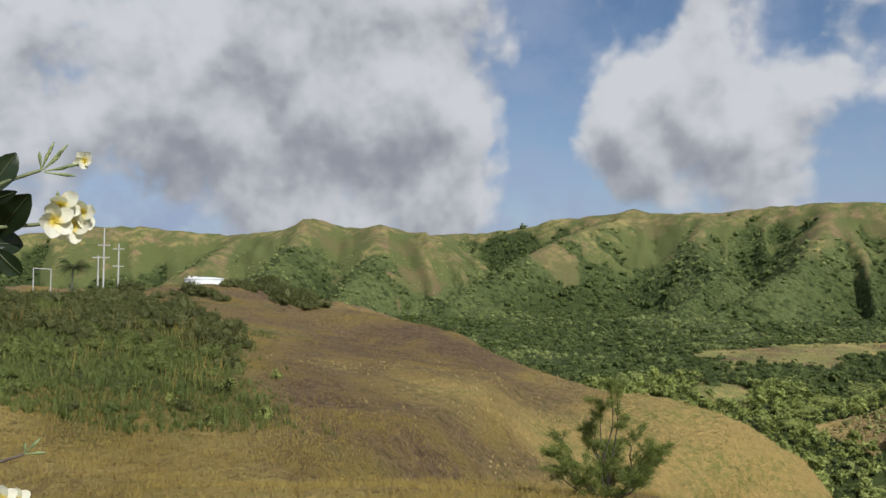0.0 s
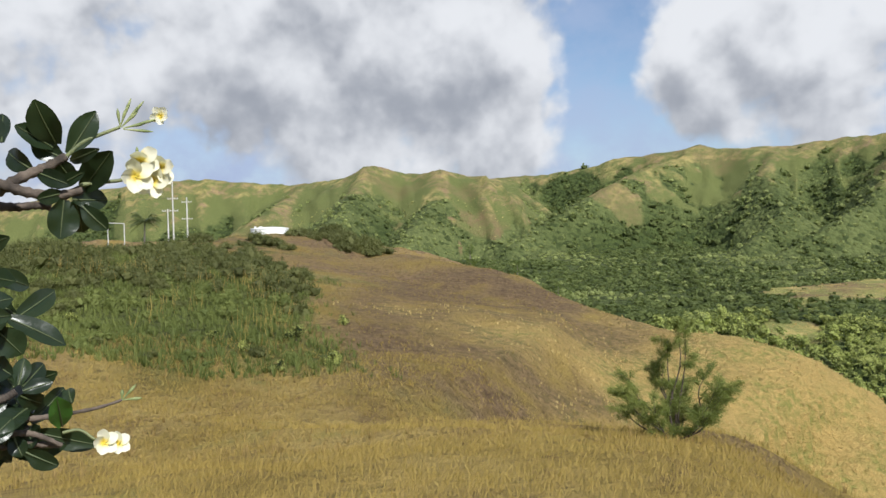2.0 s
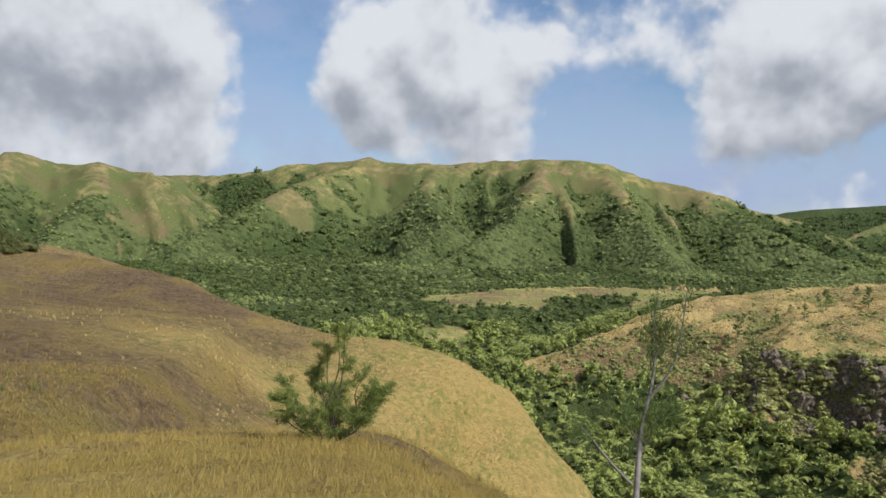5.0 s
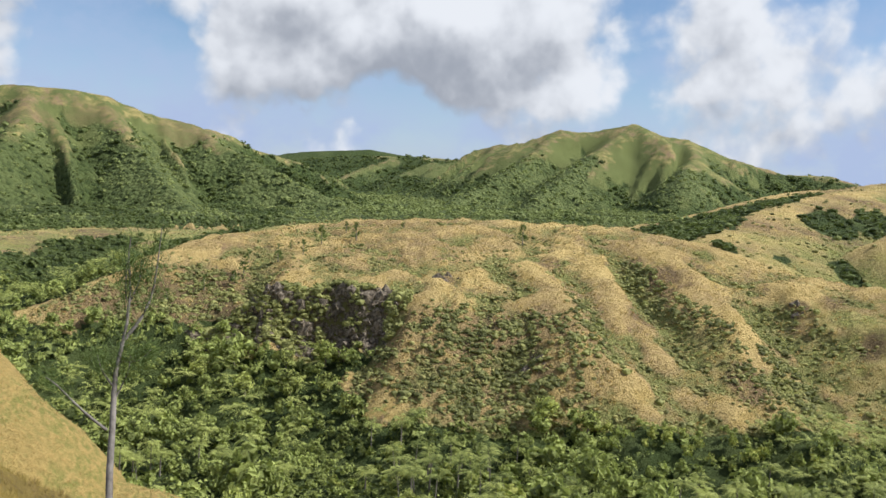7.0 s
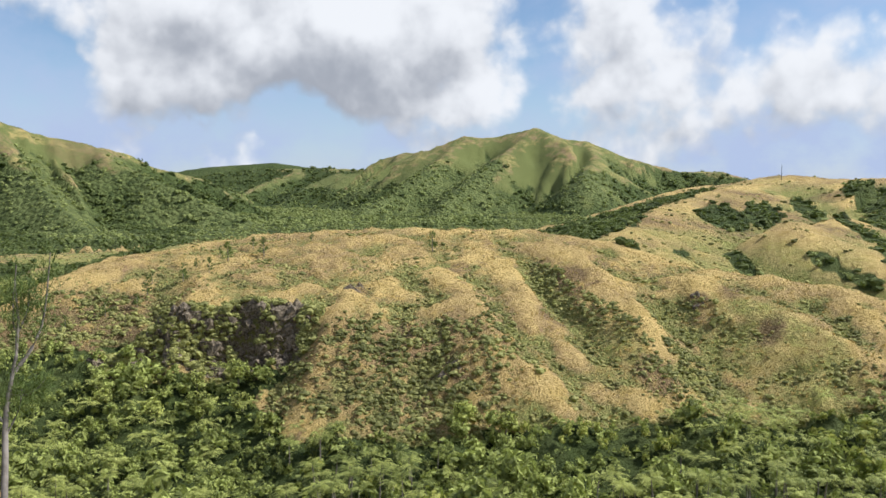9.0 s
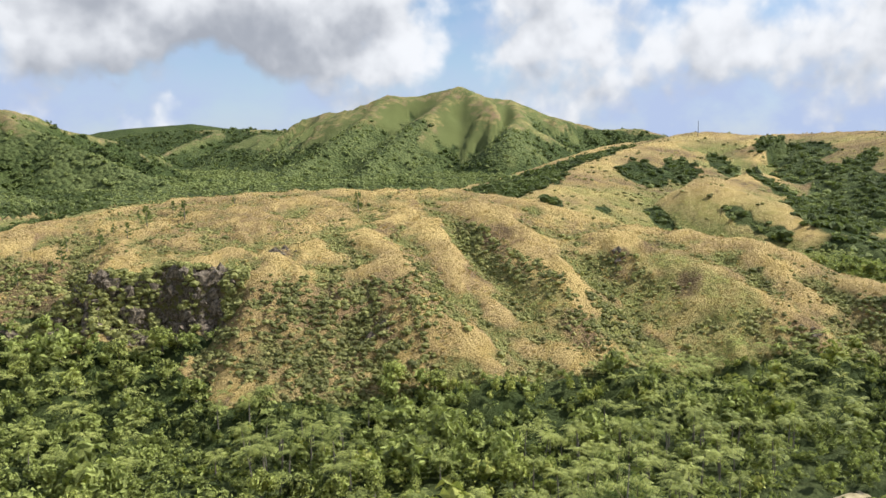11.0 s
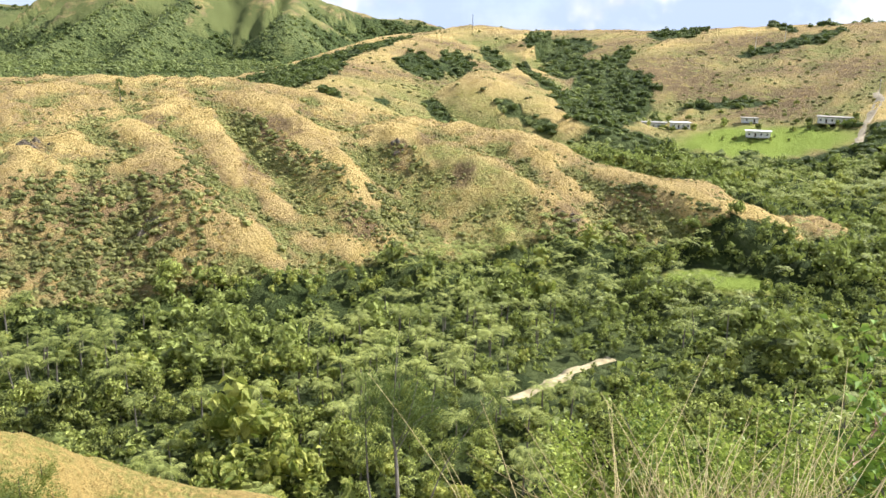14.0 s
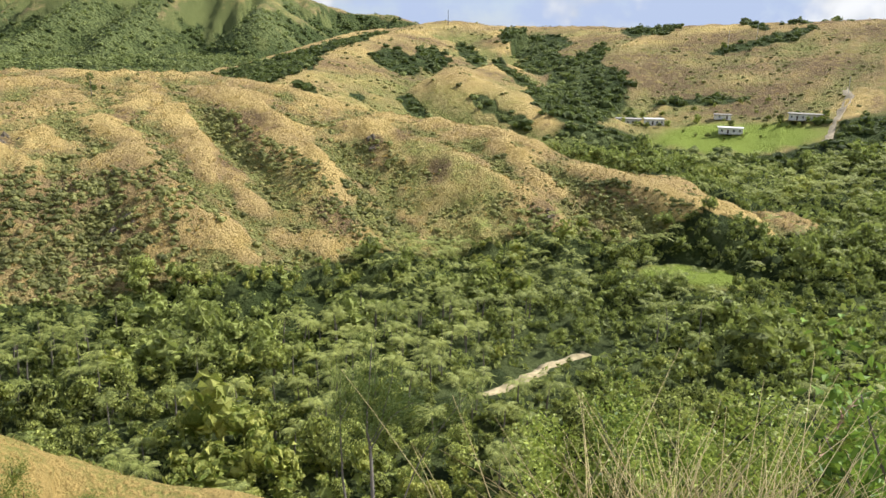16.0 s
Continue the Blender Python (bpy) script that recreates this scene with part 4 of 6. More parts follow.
def tube(points, radii, sides=6):
    """Corners and quads of a tapered tube along points."""
    pts = np.array(points, float)
    way = np.gradient(pts, axis=0)
    way /= np.linalg.norm(way, axis=1, keepdims=True) + 1e-9
    ref = np.where(np.abs(way[:, 2:3]) > 0.9, np.array([[1.0, 0, 0]]), np.array([[0, 0, 1.0]]))
    u = np.cross(way, ref)
    u /= np.linalg.norm(u, axis=1, keepdims=True)
    v = np.cross(way, u)
    t = np.arange(sides) * 2 * math.pi / sides
    co = pts[:, None] + (u[:, None] * np.cos(t)[None, :, None] + v[:, None] * np.sin(t)[None, :, None]) * np.array(radii)[:, None, None]
    i, j = np.meshgrid(np.arange(len(pts) - 1), np.arange(sides), indexing="ij")
    j2 = (j + 1) % sides
    q = np.stack([i * sides + j, i * sides + j2, (i + 1) * sides + j2, (i + 1) * sides + j], -1).reshape(-1, 4)
    return co.reshape(-1, 3), q


def tris(q):
    return np.concatenate([q[:, [0, 1, 2]], q[:, [0, 2, 3]]]) if q.shape[1] == 4 else q


def pack(sets):
    cos, fs, base = [], [], 0
    for c, q in sets:
        cos.append(c)
        fs.append(tris(q) + base)
        base += len(c)
    return np.concatenate(cos), np.concatenate(fs)


def crown_shape(lobes, per_lobe, leaf, core=1, puff=1.0):
    """An uneven crown about 1 wide (radius) and 1.3 high, standing on z = 0.5."""
    sets = []
    for k in range(lobes):
        a, r = rng.uniform(0, 6.3), rng.uniform(0.0, 0.62)
        c = np.array([math.cos(a) * r, math.sin(a) * r, rng.uniform(0.75, 1.45) - r * 0.35])
        s = rng.uniform(0.30, 0.55) * puff
        co, f = lumpy(core, rng.integers(1, 99), 0.3)
        sets.append((co * s * 0.60 * np.array([1, 1, 0.8]) + c, f))
        d = rng.normal(size=(per_lobe, 3))
        d[:, 2] += 0.25
        d /= np.linalg.norm(d, axis=1, keepdims=True)
        out = d * np.array([1, 1, 0.85]) * s * rng.uniform(0.62, 1.12, (per_lobe, 1)) + c
        sets.append(leaves(out, d + 0.6 * rng.normal(size=d.shape), np.full(per_lobe, leaf), 0.3))
    return pack(sets)


def fuzzy_shape(lobes, count, length, width):
    """A soft bush about 1 wide (radius) and 1.2 high on z = 0: slender leaf blades that stand out from small dark cores."""
    sets = []
    for k in range(lobes):
        a, r = rng.uniform(0, 6.3), rng.uniform(0.0, 0.6)
        c = np.array([math.cos(a) * r, math.sin(a) * r, rng.uniform(0.3, 0.75) - r * 0.2])
        s = rng.uniform(0.36, 0.55)
        co, f = lumpy(0, rng.integers(1, 99), 0.3)
        sets.append((co * s * 0.72 + c, f))
        d = rng.normal(size=(count, 3))
        d[:, 2] += 0.45
        d /= np.linalg.norm(d, axis=1, keepdims=True)
        foot = d * s * rng.uniform(0.62, 0.95, (count, 1)) + c
        way = d + 0.7 * rng.normal(size=d.shape) + [0, 0, 0.5]
        way /= np.linalg.norm(way, axis=1, keepdims=True)
        side = np.cross(way, rng.normal(size=d.shape))
        side /= np.linalg.norm(side, axis=1, keepdims=True)
        tip = foot + way * length * rng.uniform(0.6, 1.3, (count, 1))
        sets.append((np.stack([foot - side * width, foot + side * width, tip], 1).reshape(-1, 3), np.arange(3 * count).reshape(-1, 3)))
    return pack(sets)


def palm_shape(fronds, pairs, lean, leaf=0.20):
    """A coconut crown about 1 in radius at the top of a trunk of height 2; trunk and crown apart."""
    top = np.array([lean, 0.0, 2.0])
    trunk = tube([(lean * (t * t), 0, 2.0 * t) for t in np.linspace(0, 1, 7)], np.linspace(0.055, 0.035, 7), 6)
    sets = []
    for k in range(fronds):
        a = k * 2.4 + rng.uniform(-0.25, 0.25)
        lift = rng.uniform(-0.55, 1.45)
        way = np.array([math.cos(a), math.sin(a), 0])
        t = np.linspace(0.04, 1, pairs)
        reach = rng.uniform(0.85, 1.15)
        rib = top + way * (reach * t * (1 - 0.25 * max(lift, 0)))[:, None] + np.array([0, 0, 1.0]) * (lift * 0.8 * t - (0.35 + 0.35 * lift) * t ** 2.2)[:, None]
        sidew = np.array([-way[1], way[0], 0])
        length = leaf * np.sin(np.clip(t * 2.5 + 0.5, 0, 2.95))
        step = (t[1] - t[0]) * way
        for sgn in (-1, 1):
            tip = rib + sidew * sgn * length[:, None] * 0.8 + way * (length * 0.5)[:, None] - np.array([0, 0, 1.0]) * (length * rng.uniform(0.1, 0.55))[:, None]
            co = np.stack([rib, rib + step * 0.6, tip], 1).reshape(-1, 3)
            f = np.arange(len(co)).reshape(-1, 3)
            sets.append((co, f))
    return trunk, pack(sets)


def shape_mesh(name, co, f, mat):
    ob = mesh_object(name, co, [f], mat)
    me = ob.data
    bpy.data.objects.remove(ob)
    return me


def thing(name, meshes, place, size, spin, label, category, group):
    """A thing out of shared part meshes: an Empty with a child for each (part name, mesh)."""
    base = new(name)
    base.matrix_world = Matrix.LocRotScale(place, Euler((0, 0, spin)), (size[0], size[0], size[1]))
    for part_name, me in meshes:
        ob = new(part_name, me)
        ob.parent = base
    return tagged(base, label, category, group)


def far_woods():
    x, y = scatter(115000, 430, 2400, power=0.0)
    z, who, under, over, gully = terrain(x, y)
    w = woods(x, y, z, who, under, over, gully)
    ok = (rng.random(len(x)) < w * np.interp(np.hypot(x, y), [600, 900], [0.85, 0.58])) & seen_at(x, y)
    x, y, z = x[ok], y[ok], z[ok]
    d = np.hypot(x, y)
    spur = np.full(x.shape, 999.0)
    for name in [n for n in NAMES if n.startswith("spur_")]:
        spur = np.minimum(spur, crest(x, y, HILLS[name][0])[1])
    low = (over[ok] < 12) & (d > 700) & (x > 0.9 * y)
    # pale crowns on spurs, dark in gullies: plant cover plus painted relief shading
    score = 0.75 * fade(75, 15, spur) + 0.35 * gully[ok] + 0.8 * fbm(x / 60, y / 60, 3, 15) + 0.15 * rng.normal(size=len(x)) + 0.5 * low + 0.3 * (who[ok] < 0)
    pale = score > 0.46
    for name, m, mat, label in (("far_woods", ~pale, "canopy", "dense green tropical forest in the far folds, coloured darker for their shade"), ("far_brush", pale, "canopy_sunlit", "light green brush on the far spurs, with their sunlit tone in its colour")):
        near, far = m & (d < 1000), m & (d >= 1000)
        size = 0.75 if name == "far_brush" else 1.0
        sets = sprays(x[near], y[near], z[near], 1.5 * size, 4.6 * size, 7, 0.48, 7, True)
        sets += sprays(x[far], y[far], z[far], 2.1 * size, 6.6 * size, 7, 0.50, 7, True)
        tagged(joined(name, sets, MAT[mat]), label, "forest", kind="stuff")


def hill_scrub():
    x, y = (np.concatenate(v) for v in zip(scatter(70000, 215, 430, -24, -110, 0.0), scatter(9000, 215, 430, 40, -24, 0.3), scatter(42000, 430, 1050, 40, -114, -0.5)))
    z, who, under, over, gully = terrain(x, y)
    shown, hollow = of_grid(x, y)
    w = woods(x, y, z, who, under, over, gully)
    d = np.hypot(x, y)
    thick = np.maximum.reduce([inside(x, y, *v) for v in ((207, 140, 38, 25, -56), (276, 100, 34, 6, 50), (296, 128, 24, 7, 40), (262, 62, 24, 7, 40), (243, 66, 16, 7, 50), (274, 14, 13, 6, 60), (292, -24, 26, 9, 70), (300, 66, 15, 5, 40), (238, 118, 26, 5, 50), (280, 76, 22, 6, 45))])
    thick = np.maximum(thick, 0.8 * inside(x, y, 173, 257, 42, 25, -34)) * (d < 420)
    score = 0.12 * fbm(x / 30, y / 30, 4, 77) + 0.7 * fbm(x / 6, y / 6, 3, 79) + 0.3 * rng.normal(size=len(x))
    keep = (w < 0.35) & (skirt(x, y)[2] < 0.1) & shown & (inside(x, y, 478, -100, 36, 52, -8) < 0.3) & (inside(x, y, 256, -43, 19, 10, 85) < 0.3) & (score > -0.30 - 0.55 * hollow - 1.4 * thick)
    x, y, z, d, thick, hollow, score = (v[keep] for v in (x, y, z, d, thick, hollow, score))
    green = rng.random(len(x)) < 0.40 * thick + 0.45 * fade(0.0, 0.5, hollow) + 0.04 + 0.22 * fade(420, 480, d) + 0.35 * fbm(x / 45, y / 45, 3, 78)
    far = 0.75 + 0.6 * fade(350, 800, d)
    f = green & (d > 430)
    tagged(joined("plateau_shrubs", clumps(x[f], y[f], z[f], 0.35, 1.8, (0.45, 0.8), 4, 0, 0.4, 0.2), MAT["hill_shrub"]), "olive brown shrubs dotted over the plateau", "shrubs", kind="stuff")
    s = ~f & (rng.random(len(x)) < 0.8 * thick * fade(-0.35, 0.25, fbm(x / 7, y / 7, 3, 81)) + 0.10 * fade(0.0, 0.6, hollow))
    tagged(joined("slope_scrub", sprays(x[s], y[s], z[s], 0.5, 1.6, 6, 0.42, 8, True), MAT["slope_bush"]), "dense olive brown scrub on the steep side of the hill", "shrubs", kind="stuff")
    g = green & ~f & ~s
    tagged(joined("hill_shrubs", clumps(x[g], y[g], z[g], 0.2, 0.95, (0.5, 0.9), 4, 0, 0.4, 0.2), MAT["hill_shrub"]), "low olive green shrubs dotted over the dry hills", "shrubs", kind="stuff")
    g = ~green & ~s
    tagged(joined("hill_tussocks", tufts(x[g], y[g], z[g], 0.30 * far[g], 1.1 * far[g]), MAT["tussock"]), "brown dry grass tussocks over the hills", "grass", kind="stuff")


def valley_trees():
    step = 5.2
    gx, gy = np.meshgrid(np.arange(30, 440, step), np.arange(-230, 440, step))
    x = (gx + rng.uniform(-2.4, 2.4, gx.shape)).ravel()
    y = (gy + rng.uniform(-2.4, 2.4, gy.shape)).ravel()
    a, d = np.degrees(np.arctan2(-x, y)), np.hypot(x, y)
    ok = (a < -8) & (a > -115) & (d > 70) & (d < 440)
    x, y = x[ok], y[ok]
    z, who, under, over, gully = terrain(x, y)
    w = woods(x, y, z, who, under, over, gully)
    _, off, side, _, _, _ = crest(x, y, TRACK)
    open_way = (x > 154) & (x < 191)
    track = (off < 2.4) & open_way
    lowland = (off < 14) & open_way & (side < 3.0)
    ok = (w > 0.5) & seen_at(x, y) & ~track
    x, y, z, lowland, d = x[ok], y[ok], z[ok], lowland[ok], np.hypot(x[ok], y[ok])
    order = np.argsort(d)
    x, y, z, lowland, d = x[order], y[order], z[order], lowland[order], d[order]
    grove = fbm(x / 24, y / 24, 3, 53)
    palm = (fbm(x / 38, y / 38, 3, 51) + 0.3 * rng.normal(size=len(x)) + 0.15 * inside(x, y, 150, 160, 70, 40, -45)) > 0.36
    # fewer yellow trees where x < y: darker crowns stand in for shade there
    gold = (fbm(x / 30, y / 30, 2, 58) + 0.2 * rng.normal(size=len(x)) + fade(150, 105, d) * 1.0 - 0.5 * (x < y)) > 0.30
    crowns = [shape_mesh("crown", *crown_shape(10, 78, 0.098, 0), MAT["leaf_broad"]) for _ in range(5)]
    golds = [shape_mesh("crown", *crown_shape(13, 60, 0.088, 0, 0.66), MAT["leaf_yellow"]) for _ in range(3)]
    stem = shape_mesh("trunk", *tube([(0, 0, -0.3), (0.02, 0, 0.5), (0.05, 0.03, 1.0)], [0.09, 0.06, 0.03], 6), MAT["bark"])
    palms = []
    for k in range(5):
        trunk, fronds = palm_shape(16, 15, rng.uniform(-0.25, 0.25), 0.36)
        palms.append((shape_mesh("trunk", *trunk, MAT["bark"]), shape_mesh("fronds", *fronds, MAT["leaf_palm"])))
    far_sets, far_gold, far_palm = [], [], []
    small = [crown_shape(5, 18, 0.17, 0) for _ in range(6)]
    palm_small = []
    for k in range(4):
        _, fr = palm_shape(12, 8, 0.0, 0.34)
        palm_small.append(fr)
    count = {"tree": 0, "palm": 0, "gold": 0}
    for i in range(len(x)):
        spin, p = rng.uniform(0, 6.3), Vector((x[i], y[i], z[i]))
        if palm[i] and not lowland[i]:
            s, h = rng.uniform(3.0, 4.4), rng.uniform(2.6, 4.2)
            if count["palm"] < 200:
                count["palm"] += 1
                k = rng.integers(0, 5)
                thing("coconut_palm", (("trunk", palms[k][0]), ("fronds", palms[k][1])), p, (s, h), spin, "coconut palm with arching fronds in the wooded valley", "palm", "valley palms")
            else:
                k = rng.integers(0, 4)
                far_palm.append(many(palm_small[k][0] - [0, 0, 2.0], palm_small[k][1], np.array([[x[i], y[i], z[i] + 2 * h]]), np.array([s]), np.array([spin]), np.array([1.0])))
        else:
            s, kind = rng.uniform(2.0, 4.0) * (0.72 + 0.85 * fade(-0.1, 0.45, grove[i])) * (1.4 if rng.random() < 0.14 else 1.0), "gold" if gold[i] else "tree"
            s = s * 0.42 if lowland[i] else s
            if count[kind] < (95 if kind == "gold" else 235):
                count[kind] += 1
                me = golds[rng.integers(0, 3)] if gold[i] else crowns[rng.integers(0, 5)]
                thing("broadleaf_tree", (("trunk", stem), ("crown", me)), p, (s, s * rng.uniform(0.8, 1.15)), spin,
                      "yellow green leafy tree in the valley" if gold[i] else "dense dark green broadleaf tree in the valley", "tree", "valley trees")
            else:
                co, f = small[rng.integers(0, 6)]
                (far_gold if gold[i] else far_sets).append(many(co, f, np.array([[x[i], y[i], z[i]]]), np.array([s]), np.array([spin]), rng.uniform(0.8, 1.15, 1)))
    # large single trees under the cliff and along the foot of the hill
    for bx, by, s in ((188, 190, 5.6), (171, 188, 5.0), (172, 217, 4.6), (170, 160, 4.0), (197, 111, 5.2), (200, 99, 4.6), (158, 216, 4.4), (180, 200, 4.2), (163, 200, 4.6), (176, 176, 3.6), (262, -24, 4.4), (266, -30, 3.8)):
        p = Vector((bx, by, float(terrain(np.array([float(bx)]), np.array([float(by)]))[0][0])))
        thing("broadleaf_tree", (("trunk", stem), ("crown", crowns[int(bx) % 5])), p, (s, s * 0.95), bx * 1.3, "large round crowned green tree at the foot of the hill", "tree", "valley trees")
    ux, uy = np.repeat(x, 2) + rng.uniform(-3.2, 3.2, 2 * len(x)), np.repeat(y, 2) + rng.uniform(-3.2, 3.2, 2 * len(x))
    ok = ~((crest(ux, uy, TRACK)[1] < 3.4) & (ux > 150))
    ux, uy = ux[ok], uy[ok]
    tagged(joined("valley_understory", sprays(ux, uy, terrain(ux, uy)[0], 1.2, 3.0, 5, 0.45, 7, False), MAT["leaf_far"]), "low bushes under the valley trees", "shrubs", kind="stuff")
    for name, sets, mat, label in (("valley_canopy", far_sets, "leaf_far", "dark green crowns of the valley forest"), ("valley_light_canopy", far_gold, "leaf_yellow", "yellow green crowns of the valley forest"),
                                   ("valley_palm_crowns", far_palm, "leaf_palm", "crowns of palms standing among the valley trees")):
        if sets:
            tagged(joined(name, sets, MAT[mat]), label, "forest", kind="stuff")
    return len(x), count


def crags():
    """Broken rock on the cliff of the hill across the valley, with bushes in its cracks."""
    x, y = scatter(26000, 215, 330, -34, -56, 0.0)
    face = skirt(x, y)[2]
    ok = (face > 0.3) & (fbm(x / 10, y / 10, 3, 64) > -0.3)
    x, y = x[ok][:520], y[ok][:520]
    # small outcrops higher on the slope
    for cx, cy, n in ((240, 180, 14), (308, 71, 10), (214, 124, 12), (276, 5, 8)):
        x, y = np.append(x, rng.normal(cx, 2.2, n)), np.append(y, rng.normal(cy, 2.2, n))
    z = terrain(x, y)[0]
    sets = []
    for k in range(6):
        co, f = lumpy(1, k + 31, 0.40)
        m = slice(k, None, 6)
        n = len(x[m])
        size = 0.7 + 1.9 * rng.random(n) ** 2
        sets.append(many(co, f, np.stack([x[m], y[m], z[m] - 0.65 * size], -1), size, rng.uniform(0, 6.3, n), rng.uniform(0.8, 1.5, n)))
    tagged(joined("cliff_rock", sets, MAT["crag"]), "broken brown grey rock of the low cliff", "rock", kind="stuff")
    x, y = scatter(26000, 215, 330, -36, -53, 0.0)
    ok = (skirt(x, y)[2] > 0.1) & (fbm(x / 6, y / 6, 3, 65) > -0.05)
    x, y = x[ok][:1200], y[ok][:1200]
    tagged(joined("cliff_bushes", sprays(x, y, terrain(x, y)[0] + 0.6, 0.6, 1.9, 6, 0.42, 10, True), MAT["slope_bush"]), "olive bushes clinging to the low cliff", "shrubs", kind="stuff")


far_woods()
crags()
hill_scrub()
valley_trees()

# ---- near grass and shrubs ----
def grass():
    a = np.radians(rng.uniform(-60, 40, 56000))
    r = 2.5 + 45 * rng.random(len(a)) ** 1.3
    x, y = -np.sin(a) * r, np.cos(a) * r
    z, who, *_ = terrain(x, y)
    keep = (z > -16) & seen_at(x, y) & (fbm(x / 3, y / 3, 3, 8) + 0.5 * rng.random(len(x)) > 0.05)
    x, y, z, r = x[keep], y[keep], z[keep], r[keep]
    n, blades = len(x), 4
    x, y, z, r = (np.repeat(v, blades) for v in (x, y, z, r))
    n = len(x)
    x, y = x + rng.normal(0, 0.10, n), y + rng.normal(0, 0.10, n)
    h = rng.uniform(0.06, 0.24, n) * (0.55 + 0.45 * fade(4, 14, r)) * (1 + r / 90)
    w = 0.0018 + r * 0.00026
    t = rng.uniform(0, 6.3, n)
    lean = rng.normal(0, 0.45, (n, 2)) * h[:, None] + np.array([0.10, 0.05]) * h[:, None]
    root = np.stack([x, y, z - 0.03], -1)
    side = np.stack([np.cos(t) * w, np.sin(t) * w, np.zeros(n)], -1)
    tip = root + np.stack([lean[:, 0], lean[:, 1], h], -1)
    co = np.stack([root - side, root + side, tip], 1).reshape(-1, 3)
    tagged(mesh_object("dry_grass", co, [np.arange(len(co)).reshape(-1, 3)], MAT["straw"]), "dry golden grass on the lookout slope", "grass", kind="stuff")


def left_thicket():
    """The scrub on the rise to the left: dense bushes along the top, thinner ones and weeds below."""
    x, y = scatter(1700, 38, 165, 42, 9, 0.6)
    z, who, *_ = terrain(x, y)
    d, a = np.hypot(x, y), np.degrees(np.arctan2(-x, y))
    low_edge = 43 + 9 * fbm(x / 8, y / 8, 2, 4)
    right_edge = np.interp(d, [38, 45, 60, 80, 110, 165], [15, 12.5, 14.5, 17, 19.5, 20.5]) + 6 * fbm(x / 9, y / 9, 3, 9)
    patch = (np.abs(a - 11.5) < 3.6) & (np.abs(d - 147) < 7)
    a2 = a + rng.normal(0, 1.3, len(a))
    keep = ((d > low_edge) & (a2 > right_edge) & (d < np.interp(a, [9, 16, 24, 42], [150, 140, 118, 100]))) | patch
    x, y, z, d, a = x[keep], y[keep], z[keep], d[keep], a[keep]
    mx, my = scatter(34, 141, 151, 15.2, 8.2, 0.0)
    x, y = np.concatenate([x, mx]), np.concatenate([y, my])
    z, d = terrain(x, y)[0], np.hypot(x, y)
    deep = fade(50, 72, d + 5 * fbm(x / 9, y / 9, 2, 6))
    shapes = [fuzzy_shape(6, 62, 0.26, 0.032) for _ in range(6)]
    sets, low = [], []
    for i in range(len(x)):
        co, f = shapes[rng.integers(0, 6)]
        s = (rng.uniform(0.25, 0.75) + 1.5 * deep[i] * rng.uniform(0.15, 1.0) ** 1.5) * (1.35 if d[i] > 135 and -x[i] < 0.22 * y[i] else 1.0)
        (sets if rng.random() < 0.1 + deep[i] else low).append(many(co - [0, 0, 0.1], f, np.array([[x[i], y[i], z[i]]]), np.array([s]), np.array([rng.uniform(0, 6.3)]), rng.uniform(0.7, 1.0, 1)))
    tagged(joined("thicket", sets, MAT["scrub"]), "dense olive green scrub along the rise", "shrubs", kind="stuff")
    tagged(joined("weeds", low, MAT["meadow_green"]), "fresh green weeds at the foot of the scrub", "shrubs", kind="stuff")


def slope_bushes():
    """Single dark bushes below the scrub, and pale dead stalks that stand in it."""
    stem = shape_mesh("trunk", *tube([(0, 0, -0.3), (0.02, 0, 0.5), (0.05, 0.03, 1.0)], [0.05, 0.03, 0.015], 6), MAT["bark"])
    leafy = [shape_mesh("crown", *crown_shape(7, 90, 0.075, 0), MAT["leaf_broad"]) for _ in range(2)]
    for i, (x, y, s) in enumerate(((-14.0, 42.2, 0.50), (-11.3, 39.4, 0.55), (-12.1, 46.1, 0.85), (-9.2, 42.3, 0.70), (-25.7, 46.4, 0.5), (-10.9, 54.2, 0.6), (-16.5, 44.5, 0.4))):
        z = float(terrain(np.array([x]), np.array([y]))[0][0])
        thing("slope_bush", (("trunk", stem), ("crown", leafy[i % 2])), Vector((x, y, z - 0.5 * s)), (s, s), i * 1.9, "small round dark green bush on the grass slope", "bush", "slope bushes")
    x, y = scatter(700, 46, 76, 32, 15, 0.3)
    ok = fbm(x / 7, y / 7, 3, 17) > 0.02
    x, y = x[ok], y[ok]
    z, n = terrain(x, y)[0], len(x)
    h = rng.uniform(0.9, 1.9, n)
    foot = np.stack([x, y, z], -1)
    side = np.array([0.012, 0.004, 0.0])
    tip = foot + np.stack([rng.normal(0, 0.16, n) * h, rng.normal(0, 0.16, n) * h, h], -1)
    co = np.stack([foot - side, foot + side, tip], 1).reshape(-1, 3)
    tagged(mesh_object("dead_stalks", co, [np.arange(len(co)).reshape(-1, 3)], MAT["straw"]), "pale dead grass stalks standing in the scrub", "grass", kind="stuff")


